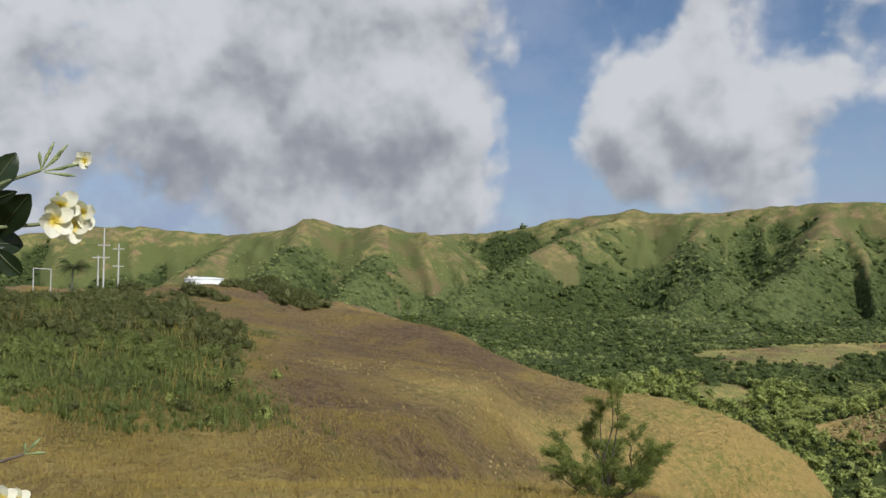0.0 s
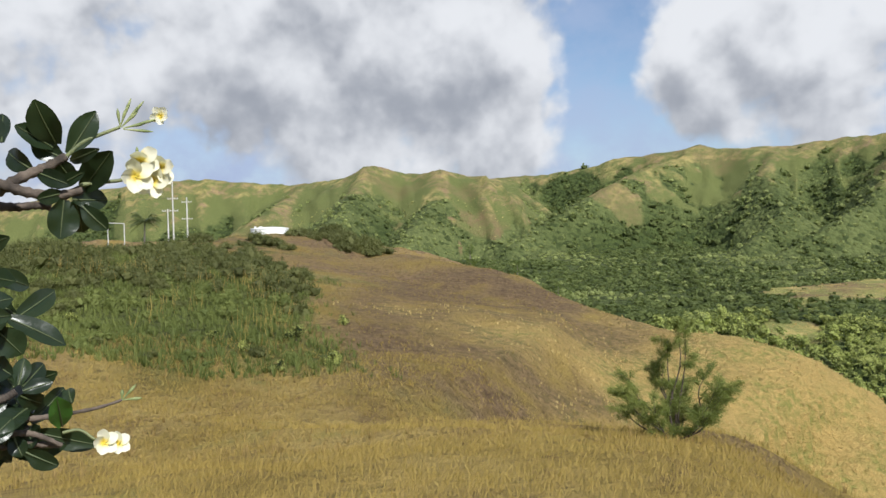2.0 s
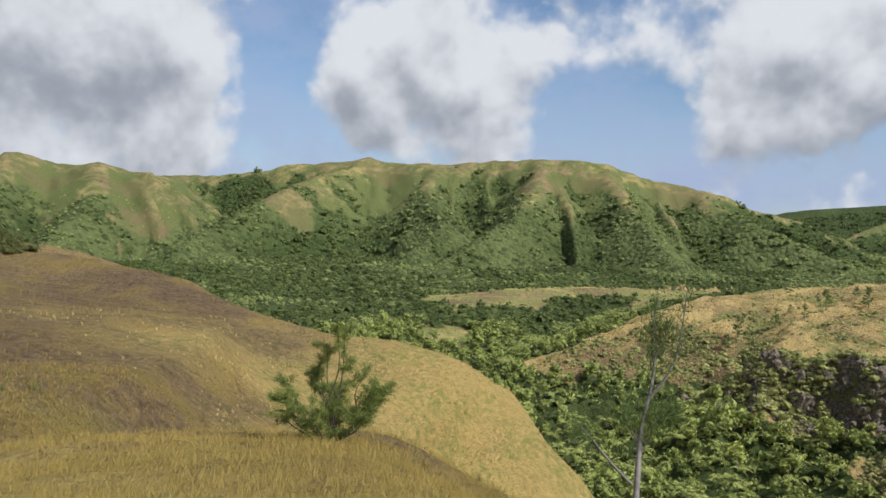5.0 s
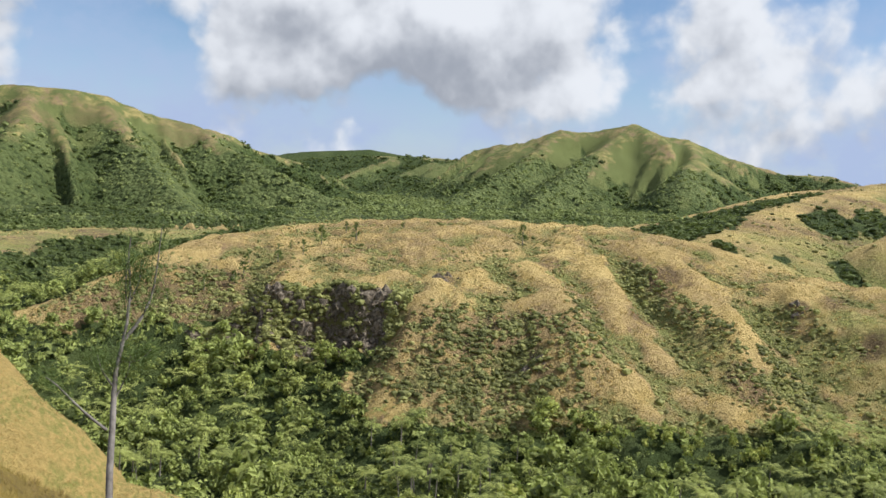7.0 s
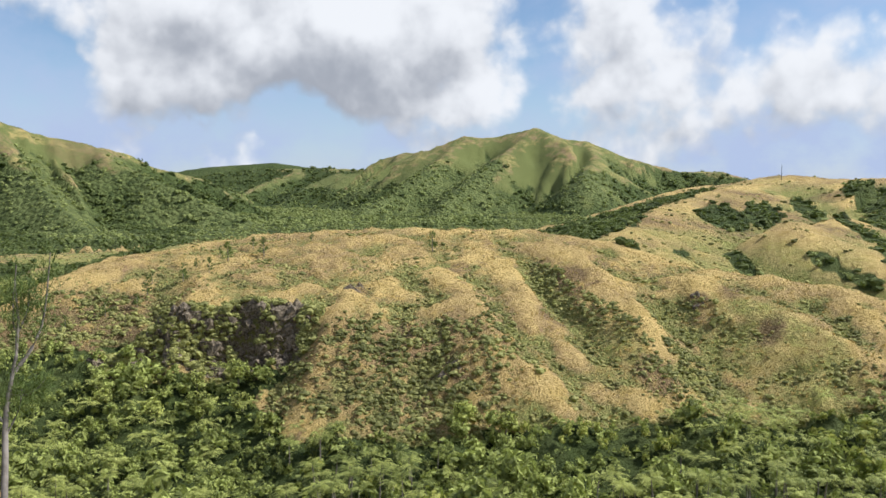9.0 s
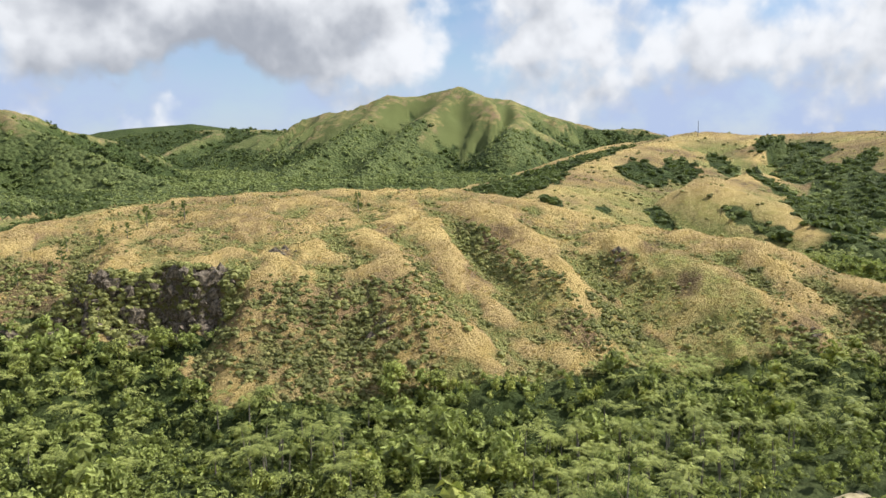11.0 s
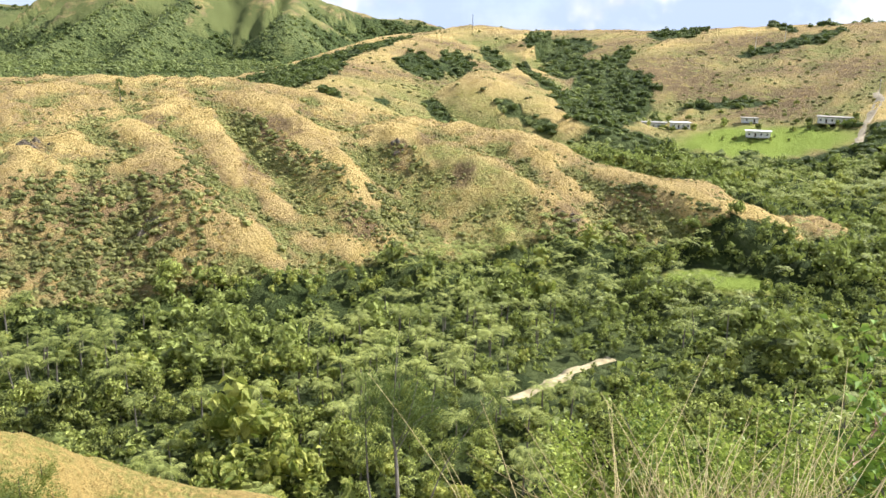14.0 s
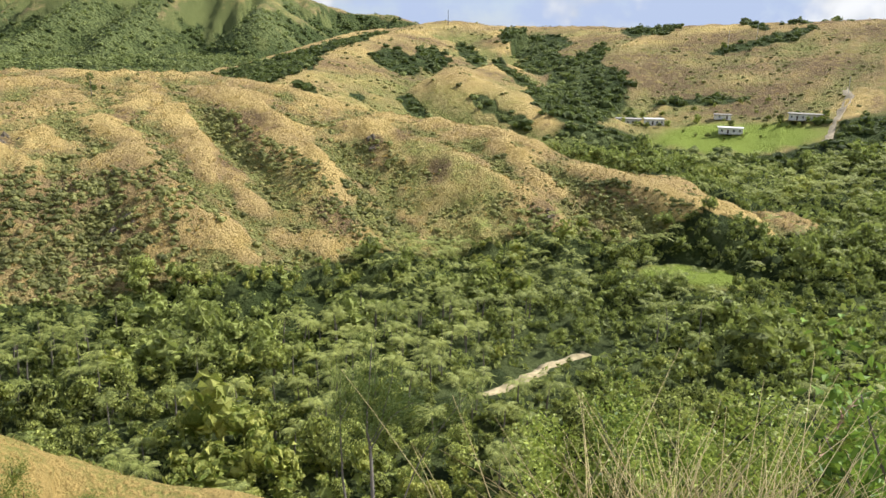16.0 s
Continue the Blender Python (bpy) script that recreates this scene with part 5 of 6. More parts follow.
def near_tufts():
    """Grass tufts over the near slopes and the spur, and fresh green ones below the scrub."""
    x, y = scatter(85000, 20, 150, 41, -60, 0.3)
    z, who, *_ = terrain(x, y)
    d, a = np.hypot(x, y), np.degrees(np.arctan2(-x, y))
    rim = np.interp(d, [38, 45, 60, 80, 110, 165], [15, 12.5, 14.5, 17, 19.5, 20.5]) + 6 * fbm(x / 9, y / 9, 3, 9)
    green = (d > 41 + 8 * fbm(x / 8, y / 8, 2, 4)) & (a + rng.normal(0, 1.5, len(x)) > rim) & (d < 95)
    keep = (z > -45) & seen_at(x, y) & (green | (fbm(x / 5, y / 5, 3, 18) + 0.5 * rng.normal(size=len(x)) > 0.1))
    gold = rng.random(len(x)) < golden(x, y)
    x, y, z, green, gold = x[keep], y[keep], z[keep], green[keep], gold[keep] & ~green[keep]
    brown = ~green & ~gold
    tagged(joined("golden_tufts", blades(x[gold], y[gold], z[gold], 0.10, 0.36, 0.10), MAT["tussock"]), "golden grass tufts on the sunlit spur", "grass", kind="stuff")
    tagged(joined("slope_tufts", blades(x[brown], y[brown], z[brown], 0.08, 0.30, 0.09), MAT["near_tussock"]), "brown and golden grass tufts over the near slopes", "grass", kind="stuff")
    tagged(joined("green_grass", blades(x[green], y[green], z[green], 0.25, 0.75, 0.05, 10), MAT["meadow_green"]), "fresh green tall grass below the scrub", "grass", kind="stuff")


grass()
left_thicket()
slope_bushes()
near_tufts()

# ---- things on the lookout, the ridge, the hill and the plateau ----
# frangipani: leaves as base, tip and width
LEAVES_TOP = [(-1.165, 2.388, 0.218, -1.173, 2.308, 0.319, 0.071), (-1.142, 2.403, 0.192, -1.081, 2.433, 0.304, 0.056), (-1.174, 2.384, 0.208, -1.229, 2.315, 0.258, 0.050), (-1.156, 2.397, 0.182, -1.225, 2.377, 0.220, 0.053), (-1.168, 2.390, 0.182, -1.153, 2.431, 0.134, 0.056), (-1.119, 2.423, 0.099, -1.013, 2.372, 0.195, 0.068), (-1.139, 2.407, 0.176, -1.034, 2.350, 0.199, 0.029), (-1.216, 2.365, 0.151, -1.296, 2.390, 0.200, 0.053), (-1.208, 2.370, 0.145, -1.123, 2.365, 0.113, 0.041), (-1.174, 2.392, 0.108, -1.089, 2.376, 0.144, 0.029), (-1.271, 2.324, 0.217, -1.315, 2.404, 0.300, 0.032)]
LEAVES_HANG = [(-1.149, 2.384, 0.075, -1.157, 2.374, -0.025, 0.076), (-1.128, 2.396, 0.075, -1.147, 2.464, -0.009, 0.056), (-1.112, 2.406, 0.058, -1.058, 2.429, -0.003, 0.047), (-1.132, 2.394, 0.075, -1.071, 2.458, 0.074, 0.058), (-1.153, 2.382, 0.091, -1.167, 2.294, 0.074, 0.035)]
LEAVES_LOW = [(-1.139, 2.148, -0.354, -1.146, 2.186, -0.298, 0.033), (-1.133, 2.150, -0.358, -1.135, 2.243, -0.321, 0.041), (-1.131, 2.150, -0.367, -1.081, 2.188, -0.354, 0.033), (-1.136, 2.145, -0.376, -1.120, 2.205, -0.407, 0.044), (-1.146, 2.142, -0.358, -1.188, 2.164, -0.318, 0.038), (-1.055, 2.175, -0.453, -1.027, 2.108, -0.372, 0.048), (-1.040, 2.195, -0.406, -1.074, 2.242, -0.381, 0.025), (-1.182, 2.141, -0.226, -1.145, 2.177, -0.287, 0.063), (-1.180, 2.131, -0.297, -1.129, 2.112, -0.323, 0.055), (-1.121, 2.147, -0.408, -1.120, 2.025, -0.442, 0.049), (-1.149, 2.114, -0.467, -1.199, 2.154, -0.527, 0.055), (-1.139, 2.122, -0.464, -1.116, 2.117, -0.509, 0.036)]
LEAVES_SIDE = [(-1.247, 2.233, 0.193, -1.271, 2.259, 0.278, 0.078), (-1.315, 2.182, 0.236, -1.342, 2.244, 0.318, 0.081), (-1.320, 2.180, 0.220, -1.260, 2.266, 0.276, 0.038), (-1.287, 2.214, 0.084, -1.350, 2.268, 0.175, 0.066), (-1.361, 2.164, -0.004, -1.283, 2.193, 0.022, 0.081), (-1.355, 2.167, 0.072, -1.365, 2.231, 0.125, 0.050)]
LEAVES_BASE = [(-1.193, 2.036, -0.097, -1.125, 2.070, -0.037, 0.045), (-1.201, 2.027, -0.133, -1.188, 2.135, -0.200, 0.065), (-1.227, 2.010, -0.119, -1.260, 2.071, -0.212, 0.076), (-1.159, 2.051, -0.190, -1.065, 2.017, -0.180, 0.041), (-1.155, 2.004, -0.443, -1.118, 1.961, -0.358, 0.061), (-1.161, 1.997, -0.454, -1.176, 1.931, -0.396, 0.052), (-1.164, 1.993, -0.462, -1.259, 2.032, -0.496, 0.045), (-1.155, 1.998, -0.466, -1.155, 1.964, -0.521, 0.065), (-1.138, 2.012, -0.457, -1.109, 2.074, -0.411, 0.043), (-1.142, 2.008, -0.462, -1.099, 1.981, -0.484, 0.052), (-1.067, 2.052, -0.479, -1.009, 2.076, -0.515, 0.041)]
BRANCHES_TOP = [
    ([(-1.305, 2.312, 0.087), (-1.282, 2.326, 0.100), (-1.258, 2.341, 0.120), (-1.220, 2.362, 0.143), (-1.187, 2.381, 0.161), (-1.147, 2.401, 0.187)], 0.0170, 0.0110),
    ([(-1.294, 2.295, 0.094), (-1.270, 2.309, 0.114), (-1.240, 2.329, 0.101), (-1.202, 2.353, 0.090), (-1.157, 2.380, 0.086), (-1.110, 2.405, 0.101)], 0.0160, 0.0110),
    ([(-1.335, 2.353, 0.050), (-1.312, 2.368, 0.060), (-1.276, 2.391, 0.059), (-1.239, 2.414, 0.063), (-1.210, 2.431, 0.057)], 0.0140, 0.0090),
    ([(-1.147, 2.401, 0.187), (-1.110, 2.418, 0.224), (-1.064, 2.439, 0.248), (-1.028, 2.454, 0.264)], 0.0060, 0.0040),
    ([(-1.117, 2.400, 0.112), (-1.074, 2.423, 0.119), (-1.024, 2.448, 0.126), (-0.995, 2.460, 0.142)], 0.0060, 0.0040)]
BRANCHES_LOW = [
    ([(-1.201, 2.090, -0.426), (-1.127, 2.138, -0.430), (-1.083, 2.165, -0.430), (-1.048, 2.185, -0.428), (-0.993, 2.217, -0.422), (-0.944, 2.245, -0.409)], 0.0100, 0.0030),
    ([(-1.198, 2.085, -0.453), (-1.136, 2.125, -0.458), (-1.099, 2.146, -0.467), (-1.051, 2.166, -0.497)], 0.0110, 0.0050),
    ([(-1.200, 2.099, -0.486), (-1.130, 2.145, -0.488), (-1.065, 2.181, -0.501)], 0.0120, 0.0060),
    ([(-1.053, 2.172, -0.469), (-1.022, 2.190, -0.467), (-0.989, 2.202, -0.493), (-0.964, 2.213, -0.499)], 0.0040, 0.0030),
    ([(-1.197, 2.103, -0.382), (-1.162, 2.127, -0.379), (-1.142, 2.143, -0.366)], 0.0120, 0.0080)]
BRANCHES_SIDE = [
    ([(-1.268, 2.229, 0.039), (-1.260, 2.232, 0.095), (-1.250, 2.233, 0.173)], 0.0100, 0.0060),
    ([(-1.355, 2.161, 0.159), (-1.338, 2.171, 0.192), (-1.323, 2.176, 0.231), (-1.317, 2.180, 0.239)], 0.0090, 0.0060),
    ([(-1.306, 2.078, 0.090), (-1.285, 2.094, 0.079), (-1.267, 2.108, 0.053), (-1.248, 2.122, 0.037)], 0.0060, 0.0040),
    ([(-1.225, 1.944, -0.476), (-1.185, 1.977, -0.467), (-1.150, 2.005, -0.456)], 0.0120, 0.0090),
    ([(-1.252, 1.990, -0.130), (-1.219, 2.017, -0.108), (-1.202, 2.029, -0.103)], 0.0100, 0.0070),
    ([(-1.347, 2.131, 0.390), (-1.315, 2.146, 0.425), (-1.274, 2.160, 0.486), (-1.233, 2.179, 0.515)], 0.006, 0.003)]
STEM = [(-1.66, 2.00, -2.30), (-1.62, 2.02, -1.6), (-1.54, 2.06, -0.9), (-1.49, 2.10, -0.35), (-1.46, 2.15, 0.25), (-1.44, 2.20, 0.6)]
FLOWERS = [(-0.971, 2.447, 0.175, 1.00), (-0.977, 2.425, 0.134, 1.00), (-0.946, 2.503, 0.159, 1.00), (-0.965, 2.497, 0.123, 1.00), (-0.936, 2.493, 0.295, 0.55), (-0.966, 2.195, -0.497, 0.66), (-0.948, 2.226, -0.508, 0.60), (-1.297, 2.244, 0.315, 0.80), (-1.223, 2.183, 0.525, 0.80)]
BUDS = [(-1.028, 2.454, 0.264, -1.031, 2.447, 0.312), (-1.028, 2.454, 0.264, -1.010, 2.456, 0.315), (-1.028, 2.454, 0.267, -0.998, 2.458, 0.339), (-1.026, 2.456, 0.264, -0.969, 2.472, 0.334), (-1.026, 2.456, 0.264, -0.985, 2.469, 0.307), (-1.022, 2.458, 0.259, -0.955, 2.490, 0.254), (-1.022, 2.458, 0.262, -0.970, 2.481, 0.276), (-0.996, 2.479, 0.181, -0.995, 2.476, 0.214), (-1.022, 2.458, 0.262, -0.940, 2.492, 0.288), (-0.944, 2.245, -0.409, -0.918, 2.265, -0.376), (-0.944, 2.245, -0.409, -0.904, 2.265, -0.409), (-0.945, 2.245, -0.409, -0.945, 2.250, -0.385)]
SAPLING_A = [
    ([(3.147, 5.082, -2.706), (3.295, 5.322, -2.022), (3.364, 5.399, -1.701), (3.394, 5.440, -1.511), (3.433, 5.461, -1.349), (3.483, 5.469, -1.184), (3.538, 5.486, -0.933), (3.546, 5.527, -0.629), (3.565, 5.531, -0.475)], 0.0260, 0.0040),
    ([(3.313, 5.392, -1.811), (3.202, 5.505, -1.677), (3.076, 5.633, -1.491), (3.022, 5.677, -1.436)], 0.0113, 0.0030),
    ([(3.386, 5.442, -1.520), (3.340, 5.500, -1.418), (3.322, 5.541, -1.305)], 0.0090, 0.0030)]
SAPLING_A_TOP = [
    ([(3.440, 5.456, -1.349), (3.538, 5.391, -1.353), (3.629, 5.350, -1.275)], 0.0099, 0.0030),
    ([(3.482, 5.466, -1.201), (3.593, 5.427, -1.047), (3.678, 5.410, -0.827), (3.743, 5.417, -0.401)], 0.0158, 0.0025),
    ([(3.538, 5.486, -0.933), (3.516, 5.508, -0.884), (3.539, 5.531, -0.629)], 0.0090, 0.0030),
    ([(3.538, 5.486, -0.933), (3.595, 5.471, -0.797), (3.616, 5.478, -0.644)], 0.0090, 0.0025),
    ([(3.383, 5.418, -1.607), (3.472, 5.409, -1.444), (3.507, 5.422, -1.314)], 0.0072, 0.0025)]
SAPLING_B = [
    ([(5.751, 1.279, -4.339), (6.191, 1.425, -3.681), (6.380, 1.493, -3.336), (6.448, 1.542, -3.190), (6.585, 1.554, -2.908), (6.742, 1.570, -2.537)], 0.0203, 0.0030),
    ([(6.371, 1.491, -3.354), (6.514, 1.373, -3.136), (6.618, 1.178, -3.004)], 0.0090, 0.0025),
    ([(6.388, 1.505, -3.317), (6.492, 1.433, -3.154), (6.679, 1.368, -2.794)], 0.0067, 0.0040),
    ([(5.839, 1.403, -4.191), (6.138, 1.646, -3.675), (6.304, 1.721, -3.365), (6.421, 1.763, -3.129), (6.583, 1.805, -2.769)], 0.0126, 0.0025),
    ([(6.421, 1.763, -3.129), (6.571, 1.649, -2.888)], 0.0054, 0.0040),
    ([(5.860, 1.305, -4.194), (6.287, 1.150, -3.619), (6.497, 1.001, -3.300), (6.724, 0.720, -2.917)], 0.0090, 0.0025)]
SAPLING_C = [
    ([(19.066, 17.331, -15.366), (19.560, 17.604, -14.405), (20.231, 17.969, -12.955), (20.590, 18.153, -12.104)], 0.0600, 0.0100),
    ([(19.321, 17.462, -14.892), (19.310, 17.714, -14.606), (19.248, 17.970, -14.373)], 0.0300, 0.0080),
    ([(19.381, 17.498, -14.771), (19.602, 17.369, -14.632), (20.029, 17.243, -14.196)], 0.0300, 0.0080)]


def part(name, co, faces, mat, parent, label="", smooth=True):
    """One mesh object under a thing or a part; corners are in the world."""
    ob = mesh_object(name, co, faces if isinstance(faces, list) else [faces], MAT[mat], smooth)
    ob.parent = parent
    if label:
        tagged(ob, label)
    return ob


def root(name, label, category, group=""):
    return tagged(new(name), label, category, group)


def smooth_line(pts, n):
    """More points along a bent line."""
    p = np.array(pts, float)
    t = np.linspace(0, len(p) - 1, n)
    k = np.clip(t.astype(int), 0, len(p) - 2)
    u = (t - k)[:, None]
    prev, nxt = p[np.clip(k - 1, 0, None)], p[np.clip(k + 2, None, len(p) - 1)]
    a, b = p[k], p[k + 1]
    m0, m1 = (b - prev) / 2, (nxt - a) / 2
    return (2 * u**3 - 3 * u**2 + 1) * a + (u**3 - 2 * u**2 + u) * m0 + (-2 * u**3 + 3 * u**2) * b + (u**3 - u**2) * m1


def blade(base, tip, width, spin=0.0, curl=0.12, sections=9, blunt=True):
    """A leaf or petal: widest past the middle, folded along its rib, bent over its length."""
    base, tip = np.array(base, float), np.array(tip, float)
    way = tip - base
    length = np.linalg.norm(way)
    way = way / length
    eye = np.array([-0.03, 0.4, 0.0]) - (base + tip) / 2
    face = eye / np.linalg.norm(eye)
    side = np.cross(way, face)
    side /= np.linalg.norm(side)
    face = np.cross(side, way)
    c, s = math.cos(spin), math.sin(spin)
    side, face = side * c + face * s, face * c - side * s
    co = []
    for t in np.linspace(0, 1, sections):
        w = width * 0.5 * (math.sin(math.pi * min(1, 0.06 + 0.94 * t ** 1.25)) ** 0.75 if t < 1 else 0.05) + 0.002
        mid = base + way * length * t + face * curl * length * (t * (1 - t)) * 1.6
        wave = 0.05 * width * math.sin(t * 11 + spin * 5)
        for v in (-1, -0.5, 0, 0.5, 1):
            co.append(mid + side * w * v + face * (abs(v) * 0.30 * w + wave * v))
    i, j = np.meshgrid(np.arange(sections - 1), np.arange(4), indexing="ij")
    q = np.stack([i * 5 + j, i * 5 + j + 1, (i + 1) * 5 + j + 1, (i + 1) * 5 + j], -1).reshape(-1, 4)
    rib = tube([base + way * length * t + face * (curl * length * (t * (1 - t)) * 1.6 + 0.0015) for t in np.linspace(0, 0.95, 7)], np.linspace(0.0028, 0.001, 7), 5)
    return np.array(co), q, rib


def frangipani():
    tree = root("frangipani_tree", "frangipani with glossy dark leaves and white flowers", "tree")
    tree.location = (-1.66, 2.00, -2.0)
    bpy.context.view_layer.update()
    back = np.array([1.66, -2.00, 2.0])
    line = smooth_line(STEM, 24)
    knob = 1 + 0.12 * np.sin(np.arange(24) * 2.1)
    c, q = tube(line, np.linspace(0.06, 0.03, 24) * knob, 10)
    part("trunk", c + back, q, "branch_bark", tree)
    for pts, r0, r1 in BRANCHES_TOP + BRANCHES_LOW + BRANCHES_SIDE:
        n = 26
        line = smooth_line(pts, n)
        if r0 > 0.008 and np.hypot(*line[0][:2] - [-1.49, 2.1]) > 0.05:
            line = np.concatenate([smooth_line([(-1.48, 2.12, line[0][2] - 0.12), line[0] * 0.6 + np.array([-1.48, 2.12, line[0][2] - 0.12]) * 0.4, line[0]], 8)[:-1], line])
        m = len(line)
        rough = 1 + (0.16 if r0 > 0.008 else 0.03) * np.sin(np.arange(m) * 2.3)
        c, q = tube(line, np.linspace(r0, r1, m) * rough, 8)
        part("branch", c + back, q, "branch_bark" if r0 > 0.008 else "stalk", tree)
    rnd = np.random.default_rng(5)
    k = 0
    for rows in (LEAVES_TOP, LEAVES_HANG, LEAVES_LOW, LEAVES_SIDE, LEAVES_BASE):
        for row in rows:
            k += 1
            c, q, rib = blade(row[:3], row[3:6], row[6] * 1.06, rnd.uniform(-0.5, 0.5), rnd.uniform(-0.05, 0.2))
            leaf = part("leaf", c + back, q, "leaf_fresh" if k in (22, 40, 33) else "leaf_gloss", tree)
            part("midrib", rib[0] + back, rib[1], "leaf_rib", leaf)
    for hub in ((-1.282, 2.159, -0.032), (-1.272, 2.226, -0.124), (-1.265, 2.11, -0.168), (-1.21, 2.207, -0.211), (-1.291, 2.153, -0.292), (-1.228, 2.255, -0.364), (-1.226, 2.137, -0.407), (-1.245, 2.063, -0.455), (-1.225, 2.198, -0.53), (-1.197, 2.274, -0.48)):
        start = np.array([-1.48, 2.12, hub[2] - 0.13])
        line = smooth_line([start, start * 0.45 + np.array(hub) * 0.55 + [0, 0, -0.03], hub], 10)
        c, q = tube(line, np.linspace(0.013, 0.007, 10) * (1 + 0.1 * np.sin(np.arange(10) * 2.3)), 7)
        part("branch", c + back, q, "branch_bark", tree)
        for i in range(6):
            a, up = i * 2.4 + hub[2] * 9, rnd.uniform(-0.6, 0.7)
            base = np.array(hub) + rnd.normal(0, 0.012, 3)
            tip = base + np.array([math.cos(a), math.sin(a), up]) * rnd.uniform(0.09, 0.15)
            c, q, rib = blade(base, tip, 0.052, rnd.uniform(-0.5, 0.5), 0.1)
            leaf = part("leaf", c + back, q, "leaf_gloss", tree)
            part("midrib", rib[0] + back, rib[1], "leaf_rib", leaf)
    for x, y, z, s in FLOWERS:
        centre = np.array([x, y, z])
        flower = part("flower", *(lambda t: (t[0] + back, t[1]))(tube([centre + np.array([0, 0.03, -0.012]) * s, centre], [0.003, 0.005], 6)), "stalk", tree, "white flower with a yellow throat")
        face = np.array([-0.03, 0.4, 0.0]) - centre
        face = face / np.linalg.norm(face) + rnd.normal(0, 0.35, 3)
        face /= np.linalg.norm(face)
        u = np.cross(face, [0, 0, 1.0])
        u /= np.linalg.norm(u)
        v = np.cross(face, u)
        turn = rnd.uniform(0, 6.3)
        for p in range(5):
            a = turn + p * 2 * math.pi / 5
            out = u * math.cos(a) + v * math.sin(a)
            c, q, _ = blade(centre - face * 0.004, centre + (out * 0.9 + face * 0.35) * 0.052 * s, 0.040 * s, 0.35, -0.15, 8)
            petal = part("petal", c + back, q, "petal", flower)
            throat = np.repeat(np.linspace(1, 0, 8), 5)
            petal.data.attributes.new("throat", "FLOAT", "POINT").data.foreach_set("value", throat.astype(np.float32))
    for b in BUDS:
        p, t = np.array(b[:3]), np.array(b[3:])
        n = 8
        c, q = tube([p + (t - p) * i / (n - 1) for i in range(n)], [0.0016, 0.0018, 0.0022, 0.003, 0.004, 0.0044, 0.003, 0.0008], 7)
        part("bud", c + back, q, "bud", tree)


def needles(lines, n, size, spread, droop, width=0.006):
    """Fine hanging needle sprays along branches, as thin triangles."""
    lines = [np.array(l, float) for l in lines]
    weights = np.array([np.linalg.norm(np.diff(l, axis=0), axis=1).sum() for l in lines])
    pick = rng.choice(len(lines), n, p=weights / weights.sum())
    co = np.empty((n, 3, 3))
    for i, k in enumerate(pick):
        l = lines[k]
        t = rng.uniform(0.25, 1) * (len(l) - 1)
        j = min(int(t), len(l) - 2)
        p = l[j] + (l[j + 1] - l[j]) * (t - j) + rng.normal(0, spread, 3)
        d = (l[j + 1] - l[j]) / (np.linalg.norm(l[j + 1] - l[j]) + 1e-6) * 0.8 + rng.normal(0, 0.55, 3) - np.array([0, 0, droop])
        d = d / np.linalg.norm(d) * size * rng.uniform(0.5, 1.3)
        s = np.cross(d, rng.normal(size=3))
        s = s / np.linalg.norm(s) * width * rng.uniform(0.6, 1.4)
        co[i] = (p - s, p + s, p + d)
    return co.reshape(-1, 3), np.arange(3 * n).reshape(-1, 3)


def wispy(name, label, category, group, base, rows, n, size, spread, droop, width, mat="pine_green", bark="bark"):
    """A casuarina: thin limbs, each with its own haze of needles."""
    tree = root(name, label, category, group)
    tree.location = base
    back = -np.array(base, float)
    for i, (pts, r0, r1) in enumerate(rows):
        line = smooth_line(pts, 10)
        c, q = tube(line, np.linspace(r0, r1, 10), 6)
        limb = part("trunk" if i == 0 else "limb", c + back, q, bark, tree)
        if n:
            c, q = needles([line[2:]], max(20, n // len(rows)), size, spread, droop, width)
            part("needles", c + back, q, mat, limb, smooth=False)
    return tree


